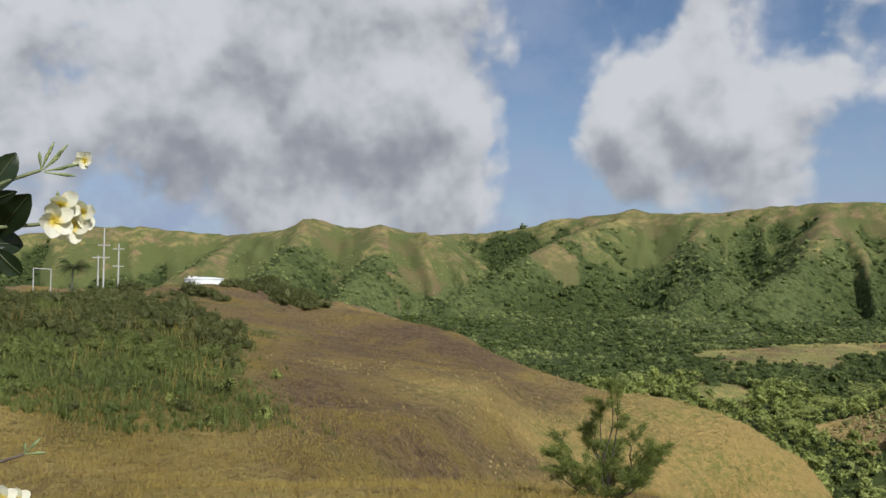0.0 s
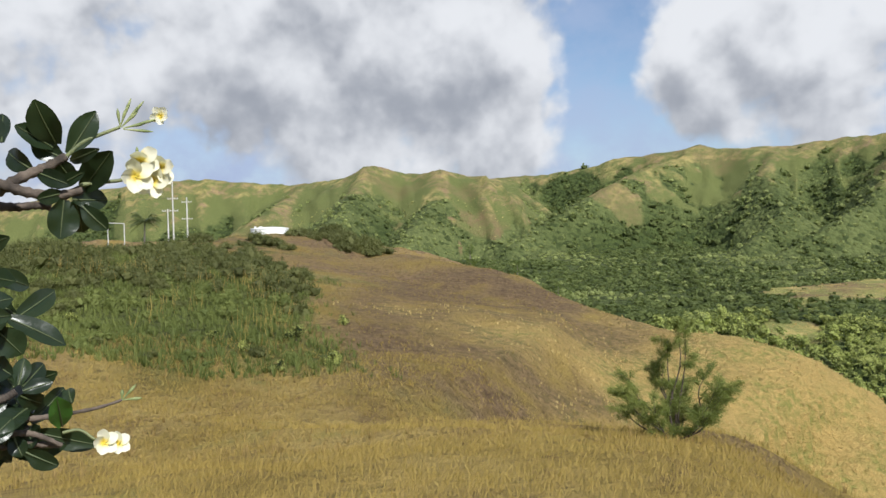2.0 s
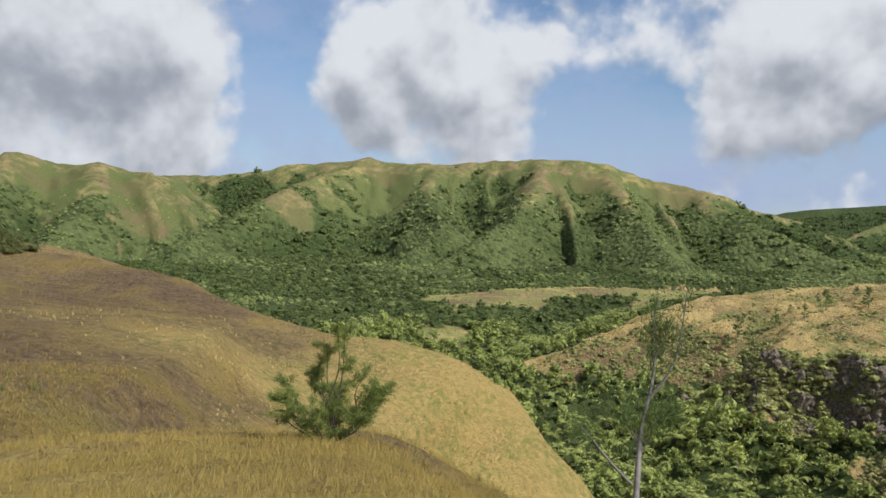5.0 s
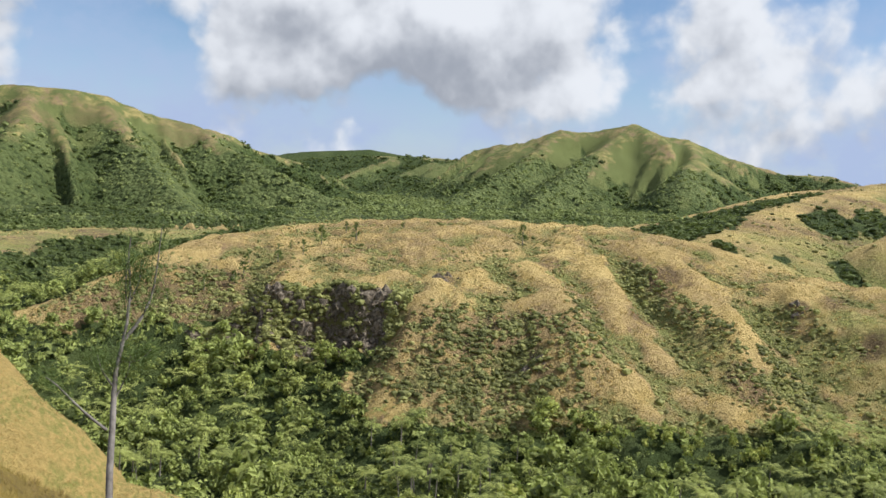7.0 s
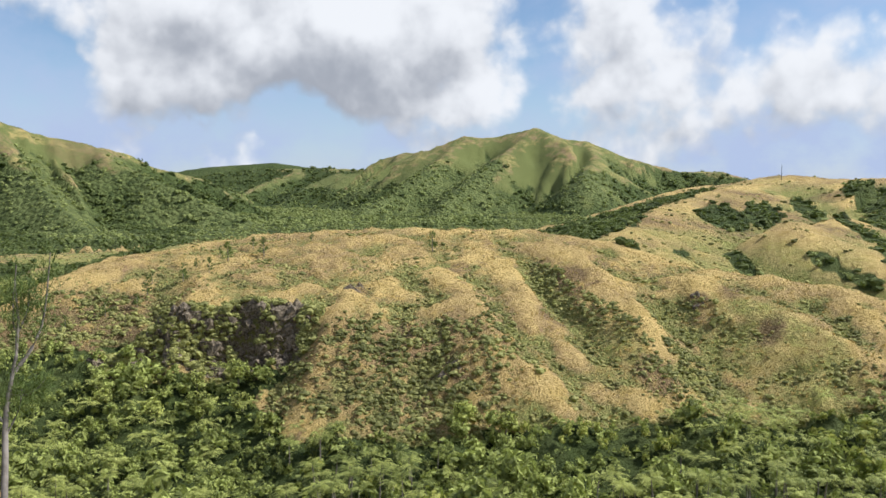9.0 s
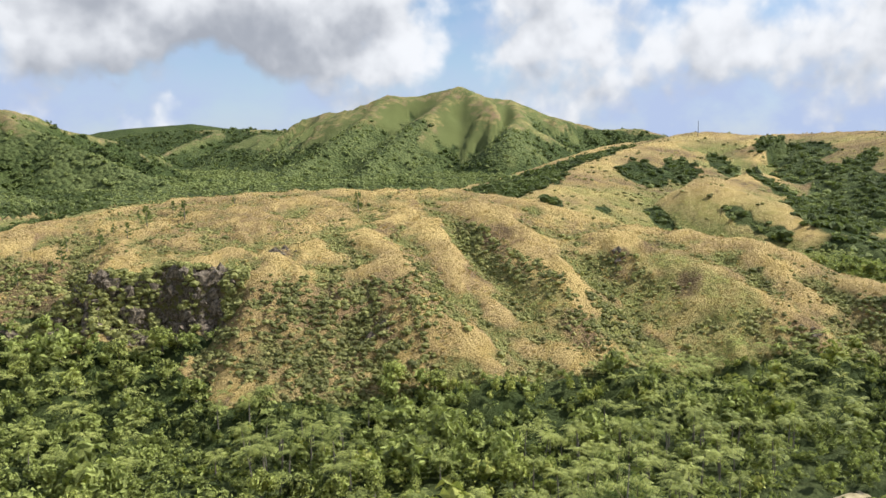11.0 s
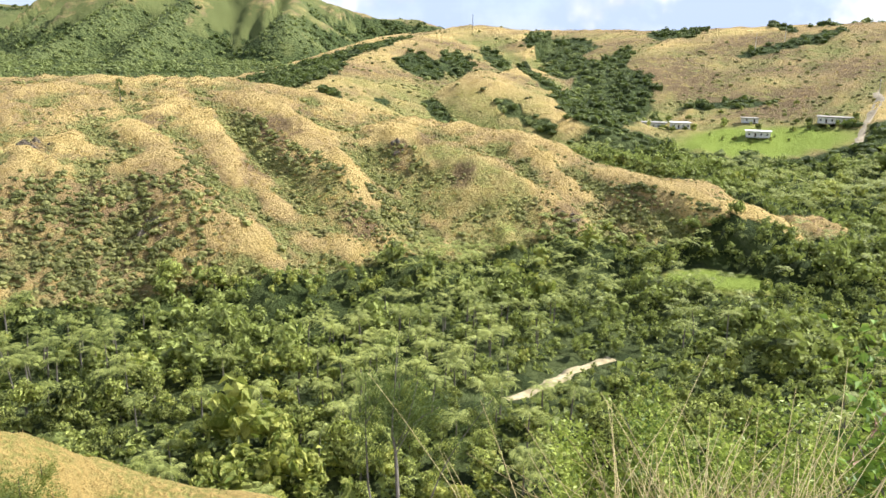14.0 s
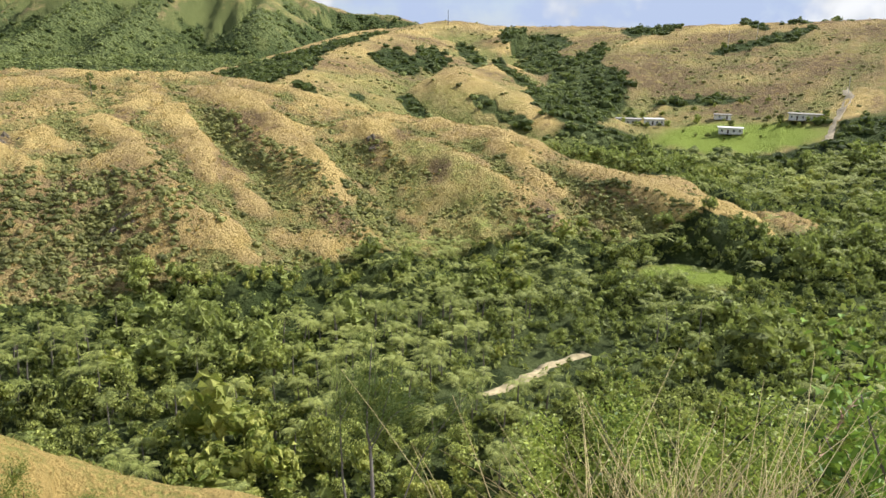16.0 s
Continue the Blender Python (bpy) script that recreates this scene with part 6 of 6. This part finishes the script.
def casuarina_bush():
    """An open bush: limbs that sweep up from one foot, side twigs on each, and a haze of needles on the twigs."""
    base = np.array([4.75, 23.6, float(terrain(np.array([4.75]), np.array([23.6]))[0][0]) - 0.05])
    rnd = np.random.default_rng(11)
    bush = root("casuarina_bush", "feathery green casuarina bush on the edge of the slope", "bush")
    bush.location = base
    for k in range(17):
        a = k * 2.4 + rnd.uniform(-0.4, 0.4)
        out = rnd.uniform(0.7, 1.9) if k > 2 else rnd.uniform(0.1, 0.45)
        high = 3.3 * (1 - 0.40 * out) * rnd.uniform(0.75, 1.05) + 0.25 if k > 2 else rnd.uniform(2.7, 3.5)
        way = np.array([math.cos(a), math.sin(a), 0])
        bend = rnd.normal(0, 0.12, 3) * [1, 1, 0.3]
        line = smooth_line([way * 0.03, way * out * 0.45 + [0, 0, high * 0.28] + bend, way * out * 0.8 + [0, 0, high * 0.66] - bend * 0.5, way * out + [0, 0, high]], 12)
        sets = [tube(line, np.linspace(0.035, 0.006, 12), 6)]
        twigs = [line[8:]]
        for j in range(11):
            at = line[rnd.integers(3, 12)]
            b = rnd.uniform(0, 6.3)
            reach = rnd.uniform(0.25, 0.6) * (1.1 - 0.2 * at[2])
            end = at + np.array([math.cos(b) * reach + way[0] * 0.12, math.sin(b) * reach + way[1] * 0.12, reach * rnd.uniform(0.3, 1.1)])
            twig = smooth_line([at, (at + end) / 2 + [0, 0, 0.06], end], 5)
            sets.append(tube(twig, np.linspace(0.008, 0.003, 5), 4))
            twigs.append(twig)
        c, q = pack(sets)
        limb = part("limb", c, q, "branch_bark", bush)
        c, q = needles(twigs, 1900, 0.16, 0.05, 0.15, 0.007)
        part("needles", c, q, "bush_green", limb, smooth=False)


def saplings():
    wispy("casuarina_sapling", "nearly bare grey casuarina sapling on the slope", "tree", "saplings", SAPLING_A[0][0][0], SAPLING_A + SAPLING_A_TOP, 2600, 0.10, 0.045, 0.1, 0.0025, bark="grey_bark")
    wispy("casuarina_sapling", "thin dark casuarina sapling with sparse needles", "tree", "saplings", SAPLING_B[0][0][0], SAPLING_B, 2600, 0.13, 0.07, 0.05, 0.003)
    rows = SAPLING_C
    wispy("casuarina_sapling", "slender casuarina sapling over the golden spur", "tree", "saplings", rows[0][0][0], rows, 1800, 0.3, 0.12, 0.2, 0.012)


def lone_trees():
    """Small casuarinas dotted over the grass of the hill across the valley."""
    me_t = shape_mesh("trunk", *tube([(0, 0, -0.05), (0.01, 0, 0.5), (0, 0.01, 1.0)], [0.03, 0.02, 0.004], 5), MAT["bark"])
    metas = []
    for k in range(3):
        limbs = []
        for i in range(26):
            a, h = rng.uniform(0, 6.3), rng.uniform(0.12, 0.92)
            out = 0.26 * (1.05 - h) + 0.05
            limbs.append([(0, 0, h), (math.cos(a) * out * 0.6, math.sin(a) * out * 0.6, h + 0.08), (math.cos(a) * out, math.sin(a) * out, h + 0.13)])
        c, q = needles(limbs, 700, 0.10, 0.025, 0.1, 0.012)
        metas.append(shape_mesh("needles", c, q, MAT["pine_green"]))
    spots = ((302, 186, 8.5), (258, 244, 8), (219, 250, 7), (198, 251, 5), (265, 257, 5), (205, 254, 7), (319, 219, 4), (243, 250, 8), (285, 240, 4), (188, 256, 6), (214, 262, 5),
             (250, 262, 4), (176, 262, 5), (226, 243, 6), (233, 258, 4), (-6, 140, 4.5), (2, 132, 4), (-2, 137, 3.2), (8, 124, 2.6))
    for i, (x, y, h) in enumerate(spots):
        z = float(terrain(np.array([float(x)]), np.array([float(y)]))[0][0])
        thing("casuarina_tree", (("trunk", me_t), ("needles", metas[i % 3])), Vector((x, y, z)), (h, h), i * 1.3, "small feathery casuarina standing on the dry grass", "tree", "lone casuarinas")


def spur_bushes():
    """Twiggy yellow green bushes on the golden spur."""
    me_t = shape_mesh("trunk", *tube([(0, 0, -0.05), (0.01, 0, 0.4), (0, 0.01, 0.8)], [0.03, 0.02, 0.004], 5), MAT["branch_bark"])
    limbs = []
    for i in range(34):
        a, out = rng.uniform(0, 6.3), rng.uniform(0.15, 0.6)
        limbs.append([(0, 0, 0.05), (math.cos(a) * out * 0.5, math.sin(a) * out * 0.5, 0.4 - 0.2 * out), (math.cos(a) * out, math.sin(a) * out, rng.uniform(0.5, 1.0) - 0.3 * out)])
    me_n = shape_mesh("needles", *needles(limbs, 1500, 0.09, 0.06, 0.15, 0.012), MAT["bush_green"])
    for i, (x, y, w, h) in enumerate(((45.5, 41.5, 3.4, 3.2), (49, 41, 4.2, 3.4), (52.5, 41, 3.2, 2.6), (54, 43, 2.6, 2.4), (57, 38.5, 2.4, 1.8))):
        z = float(terrain(np.array([float(x)]), np.array([float(y)]))[0][0])
        thing("spur_bush", (("trunk", me_t), ("needles", me_n)), Vector((x, y, z - 0.1)), (w, h), i * 1.7, "twiggy yellow green bush on the golden spur", "bush", "spur bushes")


def box(x0, x1, y0, y1, z0, z1, bev=0.0):
    bm = bmesh.new()
    bmesh.ops.create_cube(bm, size=1.0)
    for v in bm.verts:
        v.co = ((x0 + x1) / 2 + v.co.x * (x1 - x0), (y0 + y1) / 2 + v.co.y * (y1 - y0), (z0 + z1) / 2 + v.co.z * (z1 - z0))
    if bev:
        bmesh.ops.bevel(bm, geom=list(bm.edges), offset=bev, segments=1, affect="EDGES")
    bmesh.ops.recalc_face_normals(bm, faces=bm.faces)
    bm.verts.index_update()
    co = np.array([v.co[:] for v in bm.verts])
    fs = {}
    for f in bm.faces:
        fs.setdefault(len(f.verts), []).append([v.index for v in f.verts])
    bm.free()
    return co, [np.array(v) for v in fs.values()]


def house(x, y, turn, w, d, h, windows, roof_mat, label):
    """A low house: walls with real window openings filled by frames and panes, and a roof slab that stands over."""
    z = float(terrain(np.array([float(x)]), np.array([float(y)]))[0][0]) - 0.6
    ob = root("house", label, "house", "farm houses")
    ob.matrix_world = pose(x, y, z, 0, 0, turn + 180)
    h += 0.6
    wall = []
    edges = [-w / 2]
    pitch = w / windows
    for k in range(windows):
        c = -w / 2 + pitch * (k + 0.5)
        edges += [c - 0.5, c + 0.5]
    edges.append(w / 2)
    t = 0.2
    for k in range(0, len(edges), 2):
        wall.append(box(edges[k], edges[k + 1], -d / 2, -d / 2 + t, 0, h))
    for k in range(1, len(edges) - 1, 2):
        door = k == 3
        if not door:
            wall.append(box(edges[k], edges[k + 1], -d / 2, -d / 2 + t, 0, 1.5))
        wall.append(box(edges[k], edges[k + 1], -d / 2, -d / 2 + t, 2.7, h))
    wall += [box(-w / 2, w / 2, d / 2 - t, d / 2, 0, h), box(-w / 2, -w / 2 + t, -d / 2 + t, d / 2 - t, 0, h), box(w / 2 - t, w / 2, -d / 2 + t, d / 2 - t, 0, h)]
    cos, quads, base = [], [], 0
    for c, f in wall:
        cos.append(c)
        quads.append(f[0] + base)
        base += len(c)
    part("wall", np.concatenate(cos), np.concatenate(quads), "white_wall", ob, smooth=False)
    c, f = box(-w / 2 - 0.7, w / 2 + 0.7, -d / 2 - 0.9, d / 2 + 0.7, h, h + 0.35, 0.04)
    part("roof", c, f, roof_mat, ob, smooth=False)
    for k in range(1, len(edges) - 1, 2):
        x0, x1 = edges[k], edges[k + 1]
        if k == 3:
            c, f = box(x0, x1, -d / 2 + 0.06, -d / 2 + 0.12, 0.0, 2.7)
            part("door", c, f, "dark_wood", ob, smooth=False)
        else:
            c, f = box(x0, x1, -d / 2 + 0.05, -d / 2 + 0.11, 1.5, 2.7)
            win = part("window", c, f, "glass_dark", ob, smooth=False)
            c, f = box((x0 + x1) / 2 - 0.04, (x0 + x1) / 2 + 0.04, -d / 2 + 0.02, -d / 2 + 0.05, 1.5, 2.7)
            part("window_frame", c, f, "white_wall", win, smooth=False)
    c, f = box(-w / 2, w / 2, -d / 2 - 2.2, -d / 2 - 0.0, 0.3, 0.62)
    part("porch", c, f, "concrete", ob, smooth=False)


def farm():
    house(522, -40, 85, 15, 8, 3.2, 5, "tin_roof", "long white low house with a pale roof among trees")
    house(514, -55, 95, 11, 7, 3.2, 4, "white_roof", "white low house with a white roof among trees")
    house(490, -96, 83, 13, 7, 3.0, 4, "white_roof", "white bungalow with a pale flat roof on the lawn")
    house(519, -96, 92, 9, 5, 2.4, 2, "tin_roof", "small grey shed on the lawn")
    house(500, -139, 76, 18, 8, 3.2, 6, "tin_roof", "long grey roofed house beside garden trees")
    rnd = np.random.default_rng(21)
    crowns = [shape_mesh("crown", *crown_shape(7, 40, 0.16), MAT["leaf_broad"]) for _ in range(3)]
    stem = shape_mesh("trunk", *tube([(0, 0, -0.3), (0.02, 0, 0.5), (0.05, 0.03, 1.0)], [0.09, 0.06, 0.03], 6), MAT["bark"])
    spots = [(513, -80, 3.6), (503, -99, 2.6), (486, -83, 2.0), (487, -76, 1.4), (492, -70, 1.2), (500, -117, 2.2), (496, -124, 2.6), (505, -127, 2.8), (512, -121, 2.4), (490, -133, 2.0), (498, -150, 2.6),
             (491, -128, 1.6), (515, -138, 2.4), (523, -108, 1.2), (529, -118, 1.3), (486, -104, 1.0), (508, -63, 2.6), (505, -50, 2.4), (512, -46, 2.0), (484, -112, 1.2), (540, -82, 2.2), (545, -95, 1.8), (548, -112, 2.0), (546, -128, 2.2), (511, -36, 2.2), (508, -44, 1.8), (504, -57, 1.9), (481, -91, 1.3), (480, -101, 1.6), (493, -146, 2.0), (492, -138, 2.3), (530, -50, 2.6), (535, -62, 2.4), (528, -34, 2.8), (513, -52, 1.3), (515, -42, 1.2), (483, -96, 0.9), (484, -89, 1.2), (495, -134, 1.4), (494, -142, 1.5), (512, -96, 1.3), (499, -131, 1.2)]
    for i, (x, y, s) in enumerate(spots):
        z = float(terrain(np.array([float(x)]), np.array([float(y)]))[0][0])
        thing("garden_tree", (("trunk", stem), ("crown", crowns[i % 3])), Vector((x, y, z - 0.2 * s)), (s, s), i * 2.1, "round dark green garden tree on the lawn", "tree", "garden trees")


def ribbon(name, pts, width, mat, label, lift=0.25):
    line = smooth_line([(x, y, 0) for x, y in pts], 60)
    way = np.gradient(line, axis=0)
    way /= np.linalg.norm(way, axis=1, keepdims=True)
    side = np.stack([-way[:, 1], way[:, 0]], -1)
    rows = []
    for v in (-1, -0.6, 0, 0.6, 1):
        wob = 0.55 * width * fbm(np.arange(60) / 6.0, np.full(60, v * 9.0), 2, 31) * (abs(v) == 1)
        xy = line[:, :2] + side * (width / 2 * v + wob)[:, None]
        z = terrain(xy[:, 0], xy[:, 1])[0] + (lift if abs(v) < 1 else -0.3)
        rows.append(np.concatenate([xy, z[:, None]], 1))
    co = np.stack(rows, 1).reshape(-1, 3)
    i, j = np.meshgrid(np.arange(59), np.arange(4), indexing="ij")
    q = np.stack([i * 5 + j, i * 5 + j + 1, (i + 1) * 5 + j + 1, (i + 1) * 5 + j], -1).reshape(-1, 4)[:, ::-1]
    return tagged(mesh_object(name, co, [q], MAT[mat], True), label, "track", kind="structure")


def water_tank():
    ob = root("water_tank", "white steel water tank standing on the ridge", "tank")
    ob.location = (-56.5, 191.8, -5.1)
    r, h = 4.5, 4.3
    a = np.arange(48) * 2 * math.pi / 48

    def lathe(profile):
        co = np.concatenate([np.stack([np.cos(a) * p, np.sin(a) * p, np.full(48, z)], -1) for p, z in profile])
        i, j = np.meshgrid(np.arange(len(profile) - 1), np.arange(48), indexing="ij")
        j2 = (j + 1) % 48
        return co, np.stack([i * 48 + j, i * 48 + j2, (i + 1) * 48 + j2, (i + 1) * 48 + j], -1).reshape(-1, 4)
    part("shell", *lathe([(r, 0), (r, 1.4), (r + 0.03, 1.42), (r + 0.03, 1.5), (r, 1.52), (r, 2.9), (r + 0.03, 2.92), (r + 0.03, 3.0), (r, 3.02), (r, h)]), "tank_paint", ob)
    part("roof", *lathe([(r + 0.12, h - 0.08), (r + 0.12, h), (r * 0.7, h + 0.22), (r * 0.3, h + 0.34), (0.02, h + 0.38)]), "tank_paint", ob)
    c, f = box(-1.6, -0.9, -3.4, -2.7, h + 0.02, h + 0.5, 0.03)
    part("hatch", c, f, "tank_paint", ob, smooth=False)
    c, q = tube([(-2.6, -3.2, h - 0.1), (-2.6, -3.2, h + 0.55)], [0.18, 0.18], 10)
    part("vent", c, q, "tank_paint", ob)
    for s in (-0.22, 0.22):
        c, q = tube([(s - 1.0, -r - 0.15, 0.1), (s - 1.0, -r - 0.15, h + 0.6)], [0.03, 0.03], 6)
        part("ladder_rail", c, q, "tank_paint", ob)


def utility_pole(x, y, base, top, arm, label):
    ob = root("utility_pole", label, "pole", "utility poles")
    ob.location = (x, y, base)
    c, q = tube([(0, 0, 0), (0, 0, (top - base) * 0.5), (0, 0, top - base)], [0.17, 0.14, 0.11], 10)
    part("shaft", c, q, "pole_concrete", ob)
    for k, z in enumerate(arm):
        c, f = box(-1.1, 1.1, -0.06, 0.06, z - base - 0.07, z - base + 0.07, 0.01)
        cross = part("crossarm", c, f, "pole_concrete", ob, smooth=False)
        for s in (-1.0, -0.4, 0.4, 1.0):
            c, q = tube([(s, 0, z - base + 0.07), (s, 0, z - base + 0.16), (s, 0, z - base + 0.28)], [0.03, 0.06, 0.02], 8)
            part("insulator", c, q, "pole_concrete", cross)


def ridge_top():
    water_tank()
    utility_pole(-65.7, 156.8, -3.8, 9.0, (5.6, 3.2), "tall pale utility pole with crossarms on the ridge")
    utility_pole(-66.6, 156.4, -3.8, 3.6, (3.2,), "shorter pale utility pole on the ridge")
    utility_pole(-64.0, 159.7, -3.8, 6.0, (5.0, 1.6), "pale utility pole beside the taller one")
    for px, py, high in ((690, -126, 15), (712, -152, 15), (536, -172, 11)):
        pz = float(terrain(np.array([float(px)]), np.array([float(py)]))[0][0])
        utility_pole(px, py, pz, pz + high, (pz + high - 1.2,), "pale utility pole on the dry plateau")
    for k, (a, b) in enumerate((((-65.7, 156.8, 5.9), (-150, 190, 9)), ((-65.2, 156.8, 5.9), (-149, 191, 9)), ((-64.0, 159.7, 5.3), (-65.7, 156.8, 5.9)))):
        a, b = np.array(a), np.array(b)
        t = np.linspace(0, 1, 16)[:, None]
        line = a + (b - a) * t - np.array([0, 0, 1.0]) * 1.4 * 4 * t * (1 - t) * (k < 2)
        c, q = tube(line, np.full(16, 0.012), 4)
        tagged(mesh_object("power_line", c, [q], MAT["cable"], True), "thin dark power line between poles", "cable", "power lines")
    gate = root("pipe_gate", "pale pipe frame standing behind the scrub", "gate")
    gate.location = (-52.3, 105.8, -2.6)
    for x0, x1 in (((-0.9, -0.45, 0), (-0.9, -0.45, 3.3)), ((0.95, 0.45, 0), (0.95, 0.45, 3.2))):
        c, q = tube([x0, x1], [0.07, 0.07], 8)
        part("post", c, q, "pole_concrete", gate)
    c, q = tube([(-0.9, -0.45, 3.3), (0.95, 0.45, 3.2)], [0.06, 0.06], 8)
    part("rail", c, q, "pole_concrete", gate)
    trunk, fronds = palm_shape(24, 18, 0.05, 0.40)
    me_t, me_f = shape_mesh("trunk", *trunk, MAT["bark"]), shape_mesh("fronds", *fronds, MAT["palm_dark"])
    thing("coconut_palm", (("trunk", me_t), ("fronds", me_f)), Vector((-49.9, 109.1, -5.3)), (2.8, 3.1), 0.7, "dark palm rising behind the scrub near the poles", "palm", "")
    mast = root("radio_mast", "thin lattice radio mast on the plateau", "mast")
    mast.location = (845, 122, 13.6)
    for k in range(3):
        a = k * 2.09
        c, q = tube([(math.cos(a) * 0.5, math.sin(a) * 0.5, 0), (math.cos(a) * 0.2, math.sin(a) * 0.2, 15)], [0.09, 0.06], 5)
        part("leg", c, q, "cable", mast)
    for k in range(10):
        z = 1 + k * 1.4
        c, q = tube([(0.45 - 0.02 * z, 0, z), (-0.22, 0.38 - 0.016 * z, z + 0.7), (-0.22, -0.38 + 0.016 * z, z + 1.4)], [0.04, 0.04, 0.04], 4)
        part("brace", c, q, "cable", mast)


def edge_plants():
    """Tall dry grass and leafy shrubs on the drop beside the lookout."""
    rnd = np.random.default_rng(31)
    n = 1500
    a = np.radians(np.where(rnd.random(n) < 0.6, rnd.normal(-97.5, 3.6, n), rnd.uniform(-116, -92, n)))
    r = rnd.uniform(1.9, 3.0, n)
    x, y = -np.sin(a) * r, np.cos(a) * r
    knot = rnd.integers(0, 26, n)
    kx, ky = rnd.normal(0, 0.16, 26), rnd.normal(0, 0.16, 26)
    x, y = x * 0.45 + 0.55 * (x[knot] + kx[knot]), y * 0.45 + 0.55 * (y[knot] + ky[knot])
    r = np.hypot(x, y)
    z = terrain(x, y)[0]
    reach = np.tan(np.radians(-34.5 + 11 * rnd.random(n) ** 1.5))
    sets, stalks = [], []
    for i in range(n):
        tall = i % 150 == 0
        h = max(0.35, r[i] * (reach[i] + (0.06 if tall else 0.0)) - z[i])
        lean = rnd.normal(0, 0.38, 2) + np.array([0.10, -0.12])
        pts = [(x[i], y[i], z[i] - 0.05), (x[i] + lean[0] * h * 0.25, y[i] + lean[1] * h * 0.25, z[i] + h * 0.6), (x[i] + lean[0] * h, y[i] + lean[1] * h, z[i] + h * 0.98)]
        line = smooth_line(pts, 6)
        sets.append(tube(line, np.linspace(0.0030, 0.0008, 6), 3))
        if tall:
            stalks.append(needles([line[3:]], 26, 0.06, 0.004, -0.3, 0.0025))
    tagged(joined("tall_grass", sets, MAT["straw_pale"], True), "tall dry grass stalks beside the lookout", "grass", kind="stuff")
    tagged(joined("grass_plumes", stalks, MAT["plume"]), "pinkish seed heads on the tall grass", "grass", kind="stuff")
    for k, (az, d, size, mat, leaf, count, label) in enumerate((
            (-113.5, 3.7, 0.85, "leaf_lush", 0.030, 2000, "glossy green broad leaved shrub at the drop"), (-115, 4.6, 1.1, "leaf_lush", 0.034, 2200, "glossy green broad leaved shrub at the drop"),
            (-103, 5.0, 0.85, "shrub_fresh", 0.018, 6500, "feathery light green shrub at the drop"), (-97, 5.4, 0.85, "shrub_fresh", 0.018, 6000, "feathery light green shrub at the drop"),
            (-107, 5.8, 1.05, "shrub_fresh", 0.02, 7500, "feathery light green shrub at the drop"), (-91, 5.2, 0.7, "shrub_fresh", 0.018, 4500, "low feathery green shrub at the drop"),
            (-100, 4.4, 0.6, "shrub_fresh", 0.016, 4500, "low feathery green shrub at the drop"))):
        px, py = -math.sin(radians(az)) * d, math.cos(radians(az)) * d
        pz = float(terrain(np.array([px]), np.array([py]))[0][0])
        shrub = root("shrub", label, "shrub", "shrubs at the drop")
        shrub.location = (px, py, pz)
        twigs = []
        for i in range(16):
            b = rnd.uniform(0, 6.3)
            o = rnd.uniform(0.3, 0.8) * size
            hgt = rnd.uniform(0.8, 1.5) * size
            twigs.append(smooth_line([(0, 0, -0.05), (math.cos(b) * o * 0.4, math.sin(b) * o * 0.4, hgt * 0.55), (math.cos(b) * o, math.sin(b) * o, hgt)], 6))
        for tw in twigs[:8]:
            part("stem", *tube(tw, np.linspace(0.012, 0.003, 6), 5), "bark", shrub)
        pick = rnd.integers(0, 16, count)
        u = rnd.uniform(0.35, 1.0, count) * 5
        at = np.array([twigs[p][min(int(v), 4)] + (twigs[p][min(int(v), 4) + 1] - twigs[p][min(int(v), 4)]) * (v - min(int(v), 4)) for p, v in zip(pick, u)])
        at = at + rnd.normal(0, 0.05 * size + 0.025, at.shape)
        nrm = rnd.normal(size=at.shape) + np.array([0.3, -0.3, 0.9])
        c, f = leaves(at, nrm, np.full(count, leaf), 0.3)
        part("foliage", c, f, mat, shrub, smooth=False)


frangipani()
casuarina_bush()
saplings()
lone_trees()
spur_bushes()
farm()
ribbon("track", [(tx, ty) for tx, ty, _ in TRACK[2:8]], 4.2, "track_dirt", "pale dirt track winding through the valley", 0.14)
ribbon("farm_road", [(556, -176), (536, -172), (512, -164), (486, -152), (466, -144), (452, -138)], 5.0, "dirt", "pale dirt road down to the farm", 0.5)
ridge_top()
edge_plants()
